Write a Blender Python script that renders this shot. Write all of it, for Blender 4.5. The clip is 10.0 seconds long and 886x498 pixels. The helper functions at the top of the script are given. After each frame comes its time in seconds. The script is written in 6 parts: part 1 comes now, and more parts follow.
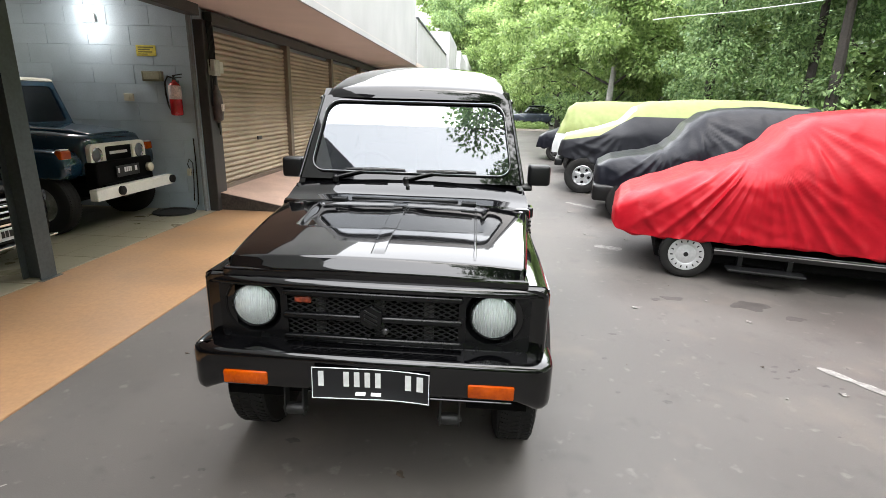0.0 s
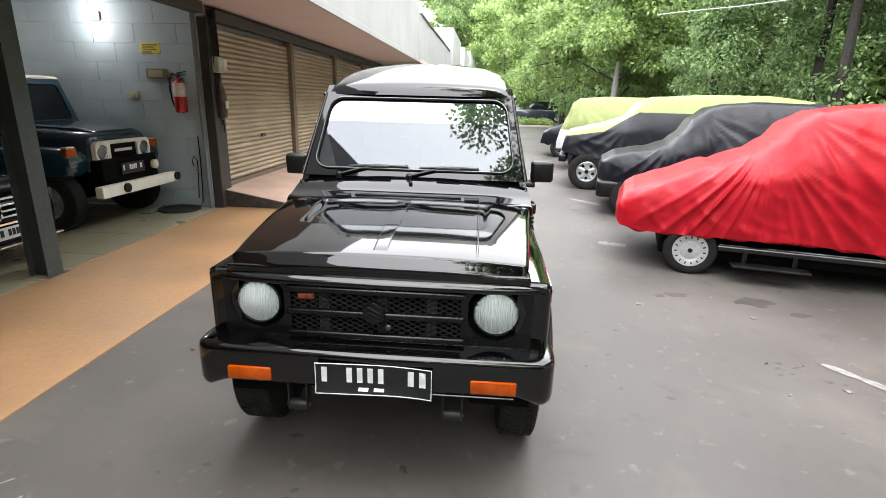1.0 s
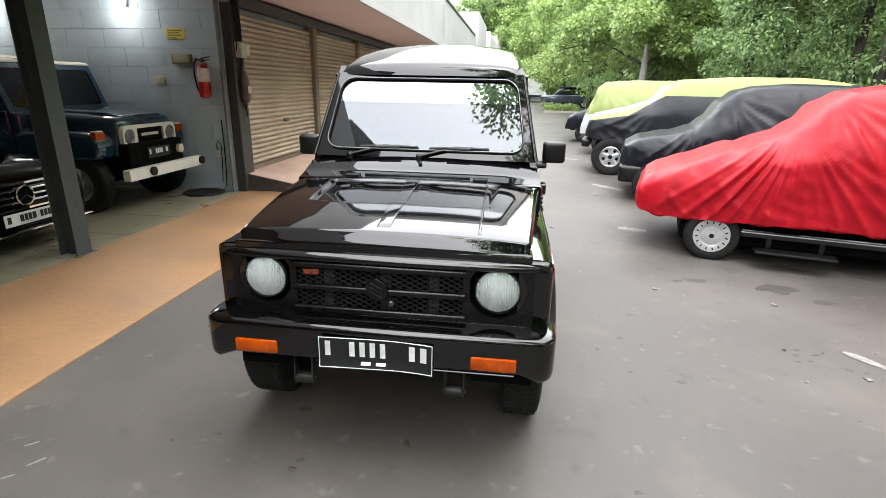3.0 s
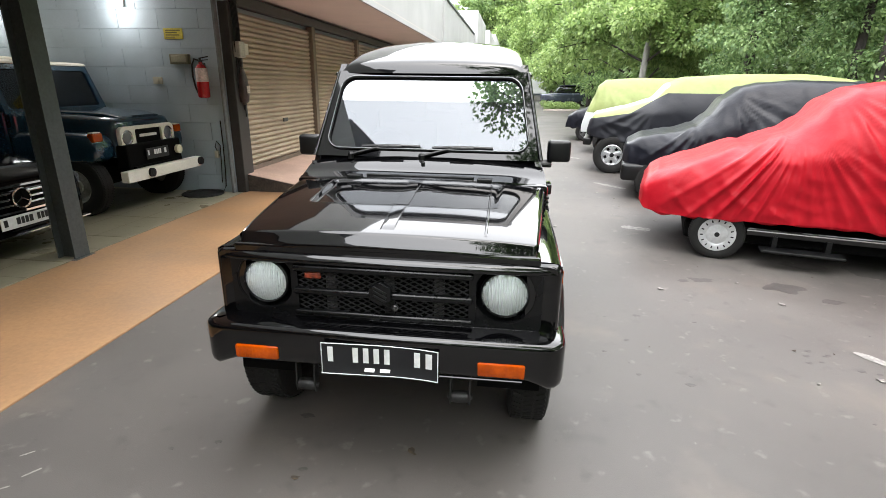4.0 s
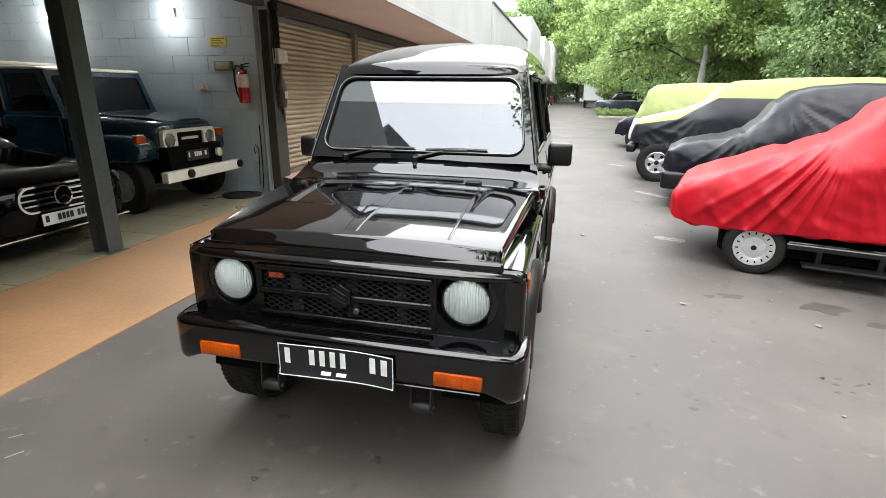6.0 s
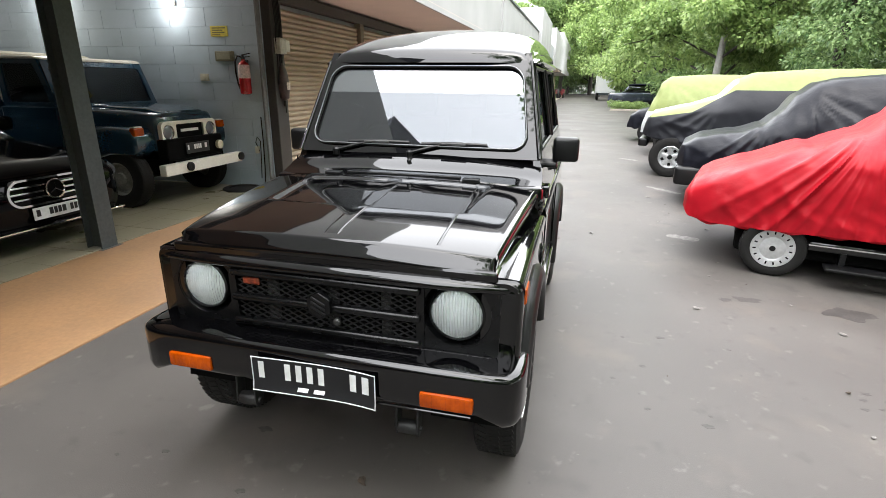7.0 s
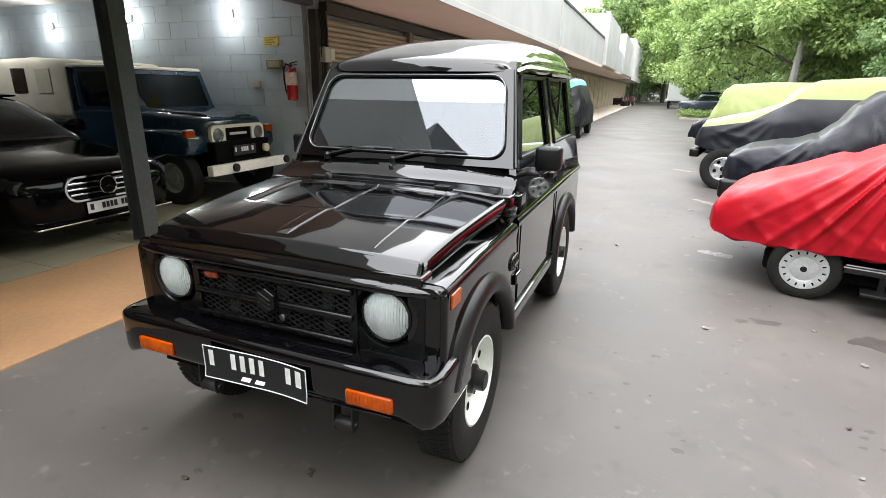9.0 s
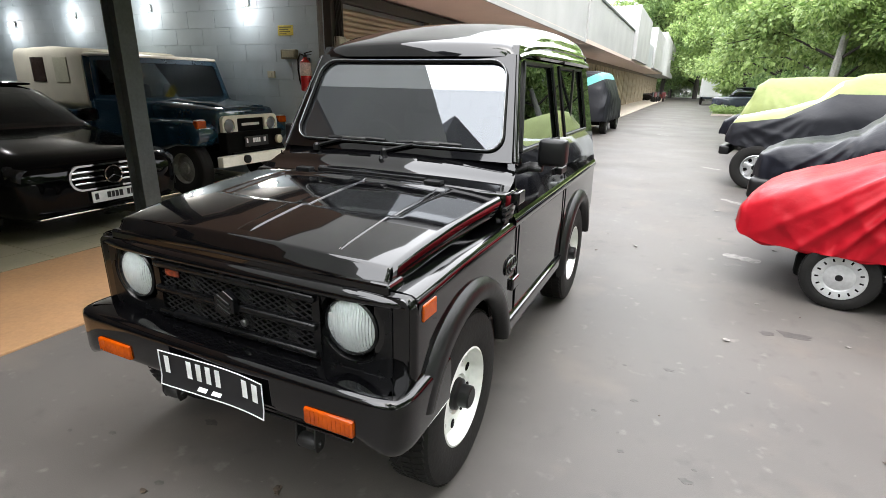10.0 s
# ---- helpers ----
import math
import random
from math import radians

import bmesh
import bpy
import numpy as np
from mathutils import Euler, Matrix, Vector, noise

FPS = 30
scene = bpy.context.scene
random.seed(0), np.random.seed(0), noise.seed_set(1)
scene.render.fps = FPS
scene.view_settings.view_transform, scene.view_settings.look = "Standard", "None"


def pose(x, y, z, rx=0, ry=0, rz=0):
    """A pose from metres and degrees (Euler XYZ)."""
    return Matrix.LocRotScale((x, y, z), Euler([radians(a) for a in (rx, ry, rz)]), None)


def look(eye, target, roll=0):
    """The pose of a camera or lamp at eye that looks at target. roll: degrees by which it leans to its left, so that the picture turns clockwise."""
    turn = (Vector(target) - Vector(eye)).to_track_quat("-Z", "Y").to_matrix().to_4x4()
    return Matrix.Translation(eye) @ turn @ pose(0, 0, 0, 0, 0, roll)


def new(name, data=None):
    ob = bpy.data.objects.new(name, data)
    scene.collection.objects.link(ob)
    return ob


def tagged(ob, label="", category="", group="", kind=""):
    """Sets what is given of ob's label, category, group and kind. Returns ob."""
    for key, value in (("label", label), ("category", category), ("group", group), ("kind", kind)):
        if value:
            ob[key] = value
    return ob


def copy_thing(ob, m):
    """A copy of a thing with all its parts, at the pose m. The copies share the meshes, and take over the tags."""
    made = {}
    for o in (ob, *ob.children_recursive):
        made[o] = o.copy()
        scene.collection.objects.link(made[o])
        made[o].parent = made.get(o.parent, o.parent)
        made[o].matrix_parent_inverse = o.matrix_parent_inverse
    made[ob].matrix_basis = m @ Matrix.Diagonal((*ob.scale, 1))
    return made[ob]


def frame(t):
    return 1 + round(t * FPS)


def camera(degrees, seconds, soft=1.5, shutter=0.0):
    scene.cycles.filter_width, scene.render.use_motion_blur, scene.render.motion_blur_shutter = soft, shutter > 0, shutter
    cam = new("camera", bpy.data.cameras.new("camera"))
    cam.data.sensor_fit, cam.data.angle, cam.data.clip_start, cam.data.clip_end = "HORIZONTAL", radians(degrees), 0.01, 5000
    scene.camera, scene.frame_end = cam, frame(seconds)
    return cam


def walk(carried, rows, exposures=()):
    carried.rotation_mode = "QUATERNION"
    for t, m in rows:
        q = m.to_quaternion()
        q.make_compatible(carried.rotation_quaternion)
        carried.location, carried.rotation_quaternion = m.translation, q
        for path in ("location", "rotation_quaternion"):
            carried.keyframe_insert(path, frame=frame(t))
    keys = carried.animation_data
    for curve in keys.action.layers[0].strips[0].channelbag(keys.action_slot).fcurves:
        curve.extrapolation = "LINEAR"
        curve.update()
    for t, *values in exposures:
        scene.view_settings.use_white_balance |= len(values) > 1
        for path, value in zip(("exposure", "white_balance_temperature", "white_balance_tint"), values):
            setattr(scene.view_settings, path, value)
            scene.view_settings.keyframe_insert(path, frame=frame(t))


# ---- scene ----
cam = camera(81.8, 10.0, soft=0.7)
PATH = [
    (0, (-0.143, -0.001, 1.629), (-0.276, 1.918, 1.08), 1.6),
    (0.5, (-0.142, -0.004, 1.63), (-0.279, 1.913, 1.076), 1.5),
    (1, (-0.135, -0.006, 1.63), (-0.284, 1.908, 1.068), 1.4),
    (1.5, (-0.128, -0.007, 1.628), (-0.3, 1.901, 1.053), 1.2),
    (2, (-0.099, -0.016, 1.613), (-0.303, 1.885, 1.025), 1.2),
    (2.5, (-0.03, -0.032, 1.601), (-0.27, 1.86, 0.998), 1.3),
    (4, (-0.069, 0.041, 1.589), (-0.312, 1.929, 0.975), 0.7),
    (4.5, (-0.023, 0.05, 1.587), (-0.304, 1.938, 0.988), 0.5),
    (5, (0.114, 0.059, 1.59), (-0.236, 1.94, 1.008), 0.7),
    (5.5, (0.24, 0.087, 1.573), (-0.177, 1.954, 0.993), 0.5),
    (7, (0.29, 0.385, 1.542), (-0.192, 2.226, 0.925), 0.6),
    (7.5, (0.365, 0.408, 1.547), (-0.174, 2.232, 0.929), 0.3),
    (8, (0.525, 0.414, 1.554), (-0.087, 2.217, 0.942), 0.5),
    (8.5, (0.671, 0.438, 1.547), (-0.002, 2.222, 0.945), 0.6),
    (9, (0.728, 0.487, 1.556), (0.014, 2.257, 0.959), 0.8),
    (9.5, (0.756, 0.618, 1.537), (0.005, 2.371, 0.934), 1.1),
    (10, (0.791, 0.742, 1.522), (-0.005, 2.469, 0.904), 1.2),
]
walk(cam, [(t, look(eye, target, roll)) for t, eye, target, roll in PATH])

# ---- world and light ----
world = bpy.data.worlds.new("overcast_sky")
scene.world = world
world.use_nodes = True
wn = world.node_tree
wn.nodes.clear()
w_out = wn.nodes.new("ShaderNodeOutputWorld")
w_bg = wn.nodes.new("ShaderNodeBackground")
w_hsv = wn.nodes.new("ShaderNodeHueSaturation")
w_sky = wn.nodes.new("ShaderNodeTexSky")
w_sky.sky_type = "NISHITA"
w_sky.sun_disc = False
w_sky.sun_elevation = radians(70)
w_sky.sun_rotation = radians(160)
w_sky.air_density, w_sky.dust_density, w_sky.ozone_density = 1.0, 2.0, 1.0
w_hsv.inputs["Saturation"].default_value = 0.36
w_bg.inputs["Strength"].default_value = 0.07
wn.links.new(w_sky.outputs[0], w_hsv.inputs["Color"])
wn.links.new(w_hsv.outputs[0], w_bg.inputs["Color"])
wn.links.new(w_bg.outputs[0], w_out.inputs[0])
sun = new("sun", bpy.data.lights.new("sun", "SUN"))
sun.data.energy, sun.data.angle, sun.data.color = 1.5, radians(176), (1.0, 0.99, 0.975)
sun.matrix_world = look((0.8, -2.2, 20), (0, 0, 0))
scene.view_settings.exposure = 3.38


# ---- materials ----
MATS = {}


def tint(c, k):
    return (min(1, c[0] * k), min(1, c[1] * k), min(1, c[2] * k), 1)


def surface(name, color, rough=0.6, metal=0.0, vary=0.12, scale=3.0, fine=40.0, bump=0.0, coat=0.0, rough_vary=0.1, spec=0.5, second=None, stain=0.5, per_object=0.0, world_space=False):
    """Principled surface with broad stains, fine grain, uneven gloss and relief."""
    if name in MATS:
        return MATS[name]
    m = bpy.data.materials.new(name)
    m.use_nodes = True
    nt = m.node_tree
    n, l = nt.nodes, nt.links
    b = n["Principled BSDF"]
    tc = n.new("ShaderNodeTexCoord")
    big, small = n.new("ShaderNodeTexNoise"), n.new("ShaderNodeTexNoise")
    big.inputs["Scale"].default_value, big.inputs["Detail"].default_value = scale, 6
    small.inputs["Scale"].default_value, small.inputs["Detail"].default_value = fine, 4
    where = n.new("ShaderNodeNewGeometry").outputs["Position"] if world_space else tc.outputs["Object"]
    l.new(where, big.inputs["Vector"])
    l.new(where, small.inputs["Vector"])
    ramp = n.new("ShaderNodeValToRGB")
    ramp.color_ramp.elements[0].position, ramp.color_ramp.elements[1].position = 0.5 - stain * 0.4, 0.5 + stain * 0.4
    ramp.color_ramp.elements[0].color = tint(second or color, 1 - vary)
    ramp.color_ramp.elements[1].color = tint(color, 1 + vary)
    l.new(big.outputs["Fac"], ramp.inputs["Fac"])
    grain = n.new("ShaderNodeMix")
    grain.data_type, grain.blend_type = "RGBA", "MULTIPLY"
    g2 = n.new("ShaderNodeMapRange")
    g2.inputs["From Min"].default_value, g2.inputs["From Max"].default_value = 0.3, 0.7
    g2.inputs["To Min"].default_value, g2.inputs["To Max"].default_value = 1 - vary, 1 + vary * 0.5
    l.new(small.outputs["Fac"], g2.inputs["Value"])
    grain.inputs[0].default_value = 1.0
    l.new(ramp.outputs["Color"], grain.inputs[6])
    l.new(g2.outputs["Result"], grain.inputs[7])
    last = grain.outputs[2]
    if per_object:
        info = n.new("ShaderNodeObjectInfo")
        mr = n.new("ShaderNodeMapRange")
        mr.inputs["To Min"].default_value, mr.inputs["To Max"].default_value = 1 - per_object, 1 + per_object
        l.new(info.outputs["Random"], mr.inputs["Value"])
        mx = n.new("ShaderNodeMix")
        mx.data_type, mx.blend_type = "RGBA", "MULTIPLY"
        mx.inputs[0].default_value = 1.0
        l.new(last, mx.inputs[6])
        l.new(mr.outputs["Result"], mx.inputs[7])
        last = mx.outputs[2]
    l.new(last, b.inputs["Base Color"])
    rr = n.new("ShaderNodeMapRange")
    rr.inputs["To Min"].default_value, rr.inputs["To Max"].default_value = max(0.02, rough - rough_vary), min(1, rough + rough_vary)
    l.new(big.outputs["Fac"], rr.inputs["Value"])
    l.new(rr.outputs["Result"], b.inputs["Roughness"])
    b.inputs["Metallic"].default_value = metal
    b.inputs["Specular IOR Level"].default_value = spec
    b.inputs["Coat Weight"].default_value = coat
    b.inputs["Coat Roughness"].default_value = 0.03
    if bump:
        bp = n.new("ShaderNodeBump")
        bp.inputs["Strength"].default_value, bp.inputs["Distance"].default_value = min(1, bump), 0.01
        l.new(small.outputs["Fac"], bp.inputs["Height"])
        l.new(bp.outputs["Normal"], b.inputs["Normal"])
    MATS[name] = m
    return m


def plain(name, color, rough=0.5, metal=0.0, coat=0.0, emit=0.0, alpha_glass=0.0, spec=0.5):
    if name in MATS:
        return MATS[name]
    m = bpy.data.materials.new(name)
    m.use_nodes = True
    b = m.node_tree.nodes["Principled BSDF"]
    b.inputs["Base Color"].default_value = (*color, 1)
    b.inputs["Roughness"].default_value, b.inputs["Metallic"].default_value = rough, metal
    b.inputs["Coat Weight"].default_value, b.inputs["Coat Roughness"].default_value = coat, 0.03
    b.inputs["Specular IOR Level"].default_value = spec
    b.inputs["Transmission Weight"].default_value = alpha_glass
    if emit:
        b.inputs["Emission Color"].default_value, b.inputs["Emission Strength"].default_value = (*color, 1), emit
    MATS[name] = m
    return m


def window_film(name, see, mirror, tone=(0.9, 0.95, 1.0), dust=0.0, film_color=(0.58, 0.59, 0.62)):
    """Tinted car glass: a clear dark sheet under a glossy, lightly mirrored face."""
    if name in MATS:
        return MATS[name]
    m = bpy.data.materials.new(name)
    m.use_nodes = True
    nt = m.node_tree
    n, l = nt.nodes, nt.links
    n.clear()
    out = n.new("ShaderNodeOutputMaterial")
    tr, gl, mix, fr, mr = (n.new("ShaderNode" + k) for k in ("BsdfTransparent", "BsdfGlossy", "MixShader", "Fresnel", "MapRange"))
    tr.inputs["Color"].default_value = (see * 0.95, see, see, 1)
    gl.inputs["Roughness"].default_value = 0.0
    gl.inputs["Color"].default_value = (*tone, 1)
    fr.inputs["IOR"].default_value = 1.5
    mr.inputs["From Min"].default_value, mr.inputs["From Max"].default_value = 0.04, 1.0
    mr.inputs["To Min"].default_value, mr.inputs["To Max"].default_value = mirror, 1.0
    l.new(fr.outputs[0], mr.inputs["Value"])
    l.new(mr.outputs["Result"], mix.inputs[0])
    l.new(tr.outputs[0], mix.inputs[1])
    l.new(gl.outputs[0], mix.inputs[2])
    last = mix.outputs[0]
    if dust:      # a thin film of dust on car glass; on lamp lenses, painted brightness
        film, over, spots, amount = (n.new("ShaderNode" + k) for k in ("BsdfDiffuse", "MixShader", "TexNoise", "MapRange"))
        film.inputs["Color"].default_value = (*film_color, 1)
        spots.inputs["Scale"].default_value, spots.inputs["Detail"].default_value = 5.0, 6
        amount.inputs["From Min"].default_value, amount.inputs["From Max"].default_value = 0.3, 0.7
        amount.inputs["To Min"].default_value, amount.inputs["To Max"].default_value = dust * 0.85, dust * 1.15
        l.new(spots.outputs["Fac"], amount.inputs["Value"])
        l.new(amount.outputs["Result"], over.inputs[0])
        l.new(last, over.inputs[1])
        l.new(film.outputs[0], over.inputs[2])
        last = over.outputs[0]
    l.new(last, out.inputs[0])
    MATS[name] = m
    return m


def leaf_material(name, dark, light, glow=0.35):
    if name in MATS:
        return MATS[name]
    m = bpy.data.materials.new(name)
    m.use_nodes = True
    nt = m.node_tree
    n, l = nt.nodes, nt.links
    n.clear()
    out, mix, tr, b, geo, ramp = (n.new("ShaderNode" + k) for k in ("OutputMaterial", "MixShader", "BsdfTranslucent", "BsdfPrincipled", "NewGeometry", "ValToRGB"))
    ramp.color_ramp.elements[0].color, ramp.color_ramp.elements[1].color = (*dark, 1), (*light, 1)
    l.new(geo.outputs["Random Per Island"], ramp.inputs["Fac"])
    l.new(ramp.outputs["Color"], b.inputs["Base Color"])
    l.new(ramp.outputs["Color"], tr.inputs["Color"])
    b.inputs["Roughness"].default_value = 0.45
    mix.inputs[0].default_value = glow
    l.new(b.outputs[0], mix.inputs[1])
    l.new(tr.outputs[0], mix.inputs[2])
    l.new(mix.outputs[0], out.inputs[0])
    MATS[name] = m
    return m


BLACK_PAINT = surface("black_car_paint", (0.0015, 0.0015, 0.0018), 0.09, vary=0.1, scale=2, rough_vary=0.03, coat=1.0, fine=300, spec=0.05)
BLACK_PAINT.node_tree.nodes["Principled BSDF"].inputs["Coat IOR"].default_value = 1.53
BLACK_PLASTIC = surface("black_plastic", (0.004, 0.0042, 0.0045), 0.38, vary=0.2, scale=8, fine=120, bump=0.05, spec=0.35)
GRILLE_PLASTIC = surface("grille_plastic", (0.003, 0.0032, 0.0036), 0.27, vary=0.15, scale=9, fine=90, spec=0.35)
RUBBER = surface("tyre_rubber", (0.009, 0.0085, 0.008), 0.75, vary=0.3, scale=9, fine=60, bump=0.2, spec=0.3)
DARK_VOID = surface("dark_underbody", (0.002, 0.002, 0.002), 0.85, vary=0.3, scale=6, spec=0.1)
WHITE_RIM = surface("white_painted_steel", (0.78, 0.79, 0.76), 0.35, vary=0.06, scale=9, coat=0.3)
SILVER = surface("silver_paint", (0.55, 0.56, 0.57), 0.32, metal=0.7, vary=0.1, scale=14)
CHROME = plain("chrome", (0.8, 0.8, 0.82), 0.08, metal=1.0)
STEEL_DULL = surface("dull_steel", (0.12, 0.12, 0.12), 0.5, metal=0.8, vary=0.25, scale=20)
AMBER = surface("amber_lens", (0.43, 0.066, 0.0), 0.2, vary=0.12, scale=14, fine=90, bump=0.03, coat=0.25, spec=0.3, second=(0.34, 0.045, 0.0))
REFLECTOR = surface("lamp_reflector", (0.96, 0.96, 0.95), 0.16, metal=1.0, vary=0.05, scale=20)
nt = REFLECTOR.node_tree      # seen through the upright flutes of the lens
wv, bp, tcn = (nt.nodes.new("ShaderNode" + k) for k in ("TexWave", "Bump", "TexCoord"))
wv.bands_direction, wv.inputs["Scale"].default_value = "X", 38.0
bp.inputs["Strength"].default_value, bp.inputs["Distance"].default_value = 0.6, 0.002
nt.links.new(tcn.outputs["Object"], wv.inputs["Vector"])
nt.links.new(wv.outputs["Fac"], bp.inputs["Height"])
nt.links.new(bp.outputs["Normal"], nt.nodes["Principled BSDF"].inputs["Normal"])
PLATE_BLACK = surface("black_plate_paint", (0.006, 0.0065, 0.008), 0.5, vary=0.2, scale=25)
PLATE_WHITE = surface("white_plate_paint", (0.68, 0.69, 0.69), 0.45, vary=0.08, scale=25)
GLASS_FRONT = window_film("windscreen_glass", 0.26, 0.090, dust=0.013)
GLASS_BAND = window_film("windscreen_sun_strip", 0.12, 0.32, dust=0.025)
GLASS_SIDE = window_film("side_glass", 0.14, 0.20)
LAMP_GLASS = window_film("lamp_glass", 0.99, 0.07, dust=0.05)
# strong white film puts the lamp's reflected brightness into the flutes' colour
FLUTE_GLASS = window_film("flute_glass", 0.98, 0.16, (1.0, 1.0, 1.0), dust=0.74, film_color=(0.86, 0.86, 0.84))
GLASS_DARK = window_film("dark_glass", 0.25, 0.08)
SEAT = surface("dark_seat_fabric", (0.05, 0.05, 0.055), 0.9, vary=0.2, scale=10, fine=150)


# ---- building helpers ----
def obj(name, bm, material, smooth=False, sharp=35):
    me = bpy.data.meshes.new(name)
    bmesh.ops.recalc_face_normals(bm, faces=bm.faces)
    bm.to_mesh(me)
    bm.free()
    mats = material if isinstance(material, (list, tuple)) else [material]
    for m in mats:
        me.materials.append(m)
    if smooth:
        me.shade_smooth()
        me.set_sharp_from_angle(angle=radians(sharp))
    return new(name, me)


def part(name, bm, material, parent, label="", smooth=False, sharp=35):
    ob = obj(name, bm, material, smooth, sharp)
    ob.parent = parent
    if label:
        tagged(ob, label)
    return ob


def share(name, source, parent, m):
    """Another part on the same mesh, at the pose m under its parent."""
    ob = new(name, source.data)
    ob.parent = parent
    ob.matrix_local = m
    return ob


def thing(name, m, label, category, group="", kind=""):
    ob = new(name)
    ob.empty_display_size = 0.2
    ob.matrix_world = m
    return tagged(ob, label, category, group, kind)


def setting(name, bm, material, label="", smooth=False):
    return tagged(obj(name, bm, material, smooth), label, kind="structure")


def add_box(bm, x0, x1, y0, y1, z0, z1, bevel=0.0, seg=2, m=None):
    vs = [bm.verts.new((x, y, z)) for x in (x0, x1) for y in (y0, y1) for z in (z0, z1)]
    fs = [bm.faces.new([vs[i] for i in q]) for q in ((0, 1, 3, 2), (4, 6, 7, 5), (0, 4, 5, 1), (2, 3, 7, 6), (0, 2, 6, 4), (1, 5, 7, 3))]
    if bevel:
        es = list({e for f in fs for e in f.edges})
        r = bmesh.ops.bevel(bm, geom=es, offset=bevel, segments=seg, profile=0.5, affect="EDGES")
        vs = list({v for f in r["faces"] for v in f.verts} | {v for v in vs if v.is_valid})
    if m is not None:
        bmesh.ops.transform(bm, matrix=m, verts=[v for v in vs if v.is_valid])
    return [v for v in vs if v.is_valid]


def box(x0, x1, y0, y1, z0, z1, bevel=0.0, seg=2):
    bm = bmesh.new()
    add_box(bm, x0, x1, y0, y1, z0, z1, bevel, seg)
    return bm


def add_prism(bm, pts, axis, a, b):
    """A polygon given in the two other axes, drawn out along one axis from a to b."""
    def at(p, d):
        q = list(p)
        q.insert(axis, d)
        return bm.verts.new(q)
    lo, hi = [at(p, a) for p in pts], [at(p, b) for p in pts]
    bm.faces.new(lo)
    bm.faces.new(hi[::-1])
    for i in range(len(pts)):
        j = (i + 1) % len(pts)
        bm.faces.new((lo[i], lo[j], hi[j], hi[i]))
    return lo + hi


def prism(pts, axis, a, b, bevel=0.0, seg=2):
    bm = bmesh.new()
    add_prism(bm, pts, axis, a, b)
    if bevel:
        bmesh.ops.bevel(bm, geom=bm.edges[:], offset=bevel, segments=seg, profile=0.5, affect="EDGES")
    return bm


def plate_with_holes(outline, holes, axis, a, b):
    """A sheet with openings, drawn out along one axis from a to b."""
    bm = bmesh.new()
    edges = []
    for loop in (outline, *holes):
        vs = []
        for p in loop:
            q = list(p)
            q.insert(axis, a)
            vs.append(bm.verts.new(q))
        edges += [bm.edges.new((vs[i], vs[(i + 1) % len(vs)])) for i in range(len(vs))]
    bmesh.ops.triangle_fill(bm, use_beauty=True, use_dissolve=False, edges=edges)
    r = bmesh.ops.extrude_face_region(bm, geom=bm.faces[:])
    d = Vector((0, 0, 0))
    d[axis] = b - a
    bmesh.ops.translate(bm, vec=d, verts=[v for v in r["geom"] if isinstance(v, bmesh.types.BMVert)])
    return bm


def grid(rows, closed=False, cap=False):
    """A surface through rows of points."""
    bm = bmesh.new()
    add_grid(bm, rows, closed, cap)
    return bm


def add_grid(bm, rows, closed=False, cap=False):
    vs = [[bm.verts.new(p) for p in r] for r in rows]
    w = len(rows[0])
    for i in range(len(rows) - 1):
        for j in range(w if closed else w - 1):
            k = (j + 1) % w
            bm.faces.new((vs[i][j], vs[i][k], vs[i + 1][k], vs[i + 1][j]))
    if cap:
        bm.faces.new(vs[0][::-1])
        bm.faces.new(vs[-1])
    return vs


def ring(r, n, f, z=0.0):
    return [f(r * math.cos(2 * math.pi * i / n), r * math.sin(2 * math.pi * i / n), z) for i in range(n)]


def lathe(profile, n=32, axis="x", m=None, cap=True):
    """Turns (radius, along) pairs round an axis."""
    f = {"x": lambda a, b, d: (d, a, b), "y": lambda a, b, d: (a, d, b), "z": lambda a, b, d: (a, b, d)}[axis]
    bm = grid([ring(r, n, f, d) for r, d in profile], closed=True, cap=cap)
    if m is not None:
        bmesh.ops.transform(bm, matrix=m, verts=bm.verts)
    return bm


def add_tube(bm, pts, r, n=8, taper=None, cap=True):
    pts = [Vector(p) for p in pts]
    rows = []
    for i, p in enumerate(pts):
        d = (pts[min(i + 1, len(pts) - 1)] - pts[max(i - 1, 0)]).normalized()
        a = d.cross(Vector((0.31, 0.17, 0.93))).normalized()
        if a.length < 0.1:
            a = d.orthogonal().normalized()
        b = d.cross(a)
        rr = r if taper is None else r + (taper - r) * i / (len(pts) - 1)
        rows.append([p + rr * (a * math.cos(2 * math.pi * k / n) + b * math.sin(2 * math.pi * k / n)) for k in range(n)])
    add_grid(bm, rows, closed=True, cap=cap)


def tube(pts, r, n=8, taper=None):
    bm = bmesh.new()
    add_tube(bm, pts, r, n, taper)
    return bm


def smoothstep(a, b, x):
    t = max(0, min(1, (x - a) / (b - a)))
    return t * t * (3 - 2 * t)


def circle2(cx, cz, r, n=32):
    return [(cx + r * math.cos(2 * math.pi * i / n), cz + r * math.sin(2 * math.pi * i / n)) for i in range(n)]


def rounded(x0, x1, z0, z1, r, n=5):
    pts = []
    for cx, cz, a in ((x1 - r, z1 - r, 0), (x0 + r, z1 - r, 90), (x0 + r, z0 + r, 180), (x1 - r, z0 + r, 270)):
        for i in range(n + 1):
            t = radians(a + 90 * i / n)
            pts.append((cx + r * math.cos(t), cz + r * math.sin(t)))
    return pts


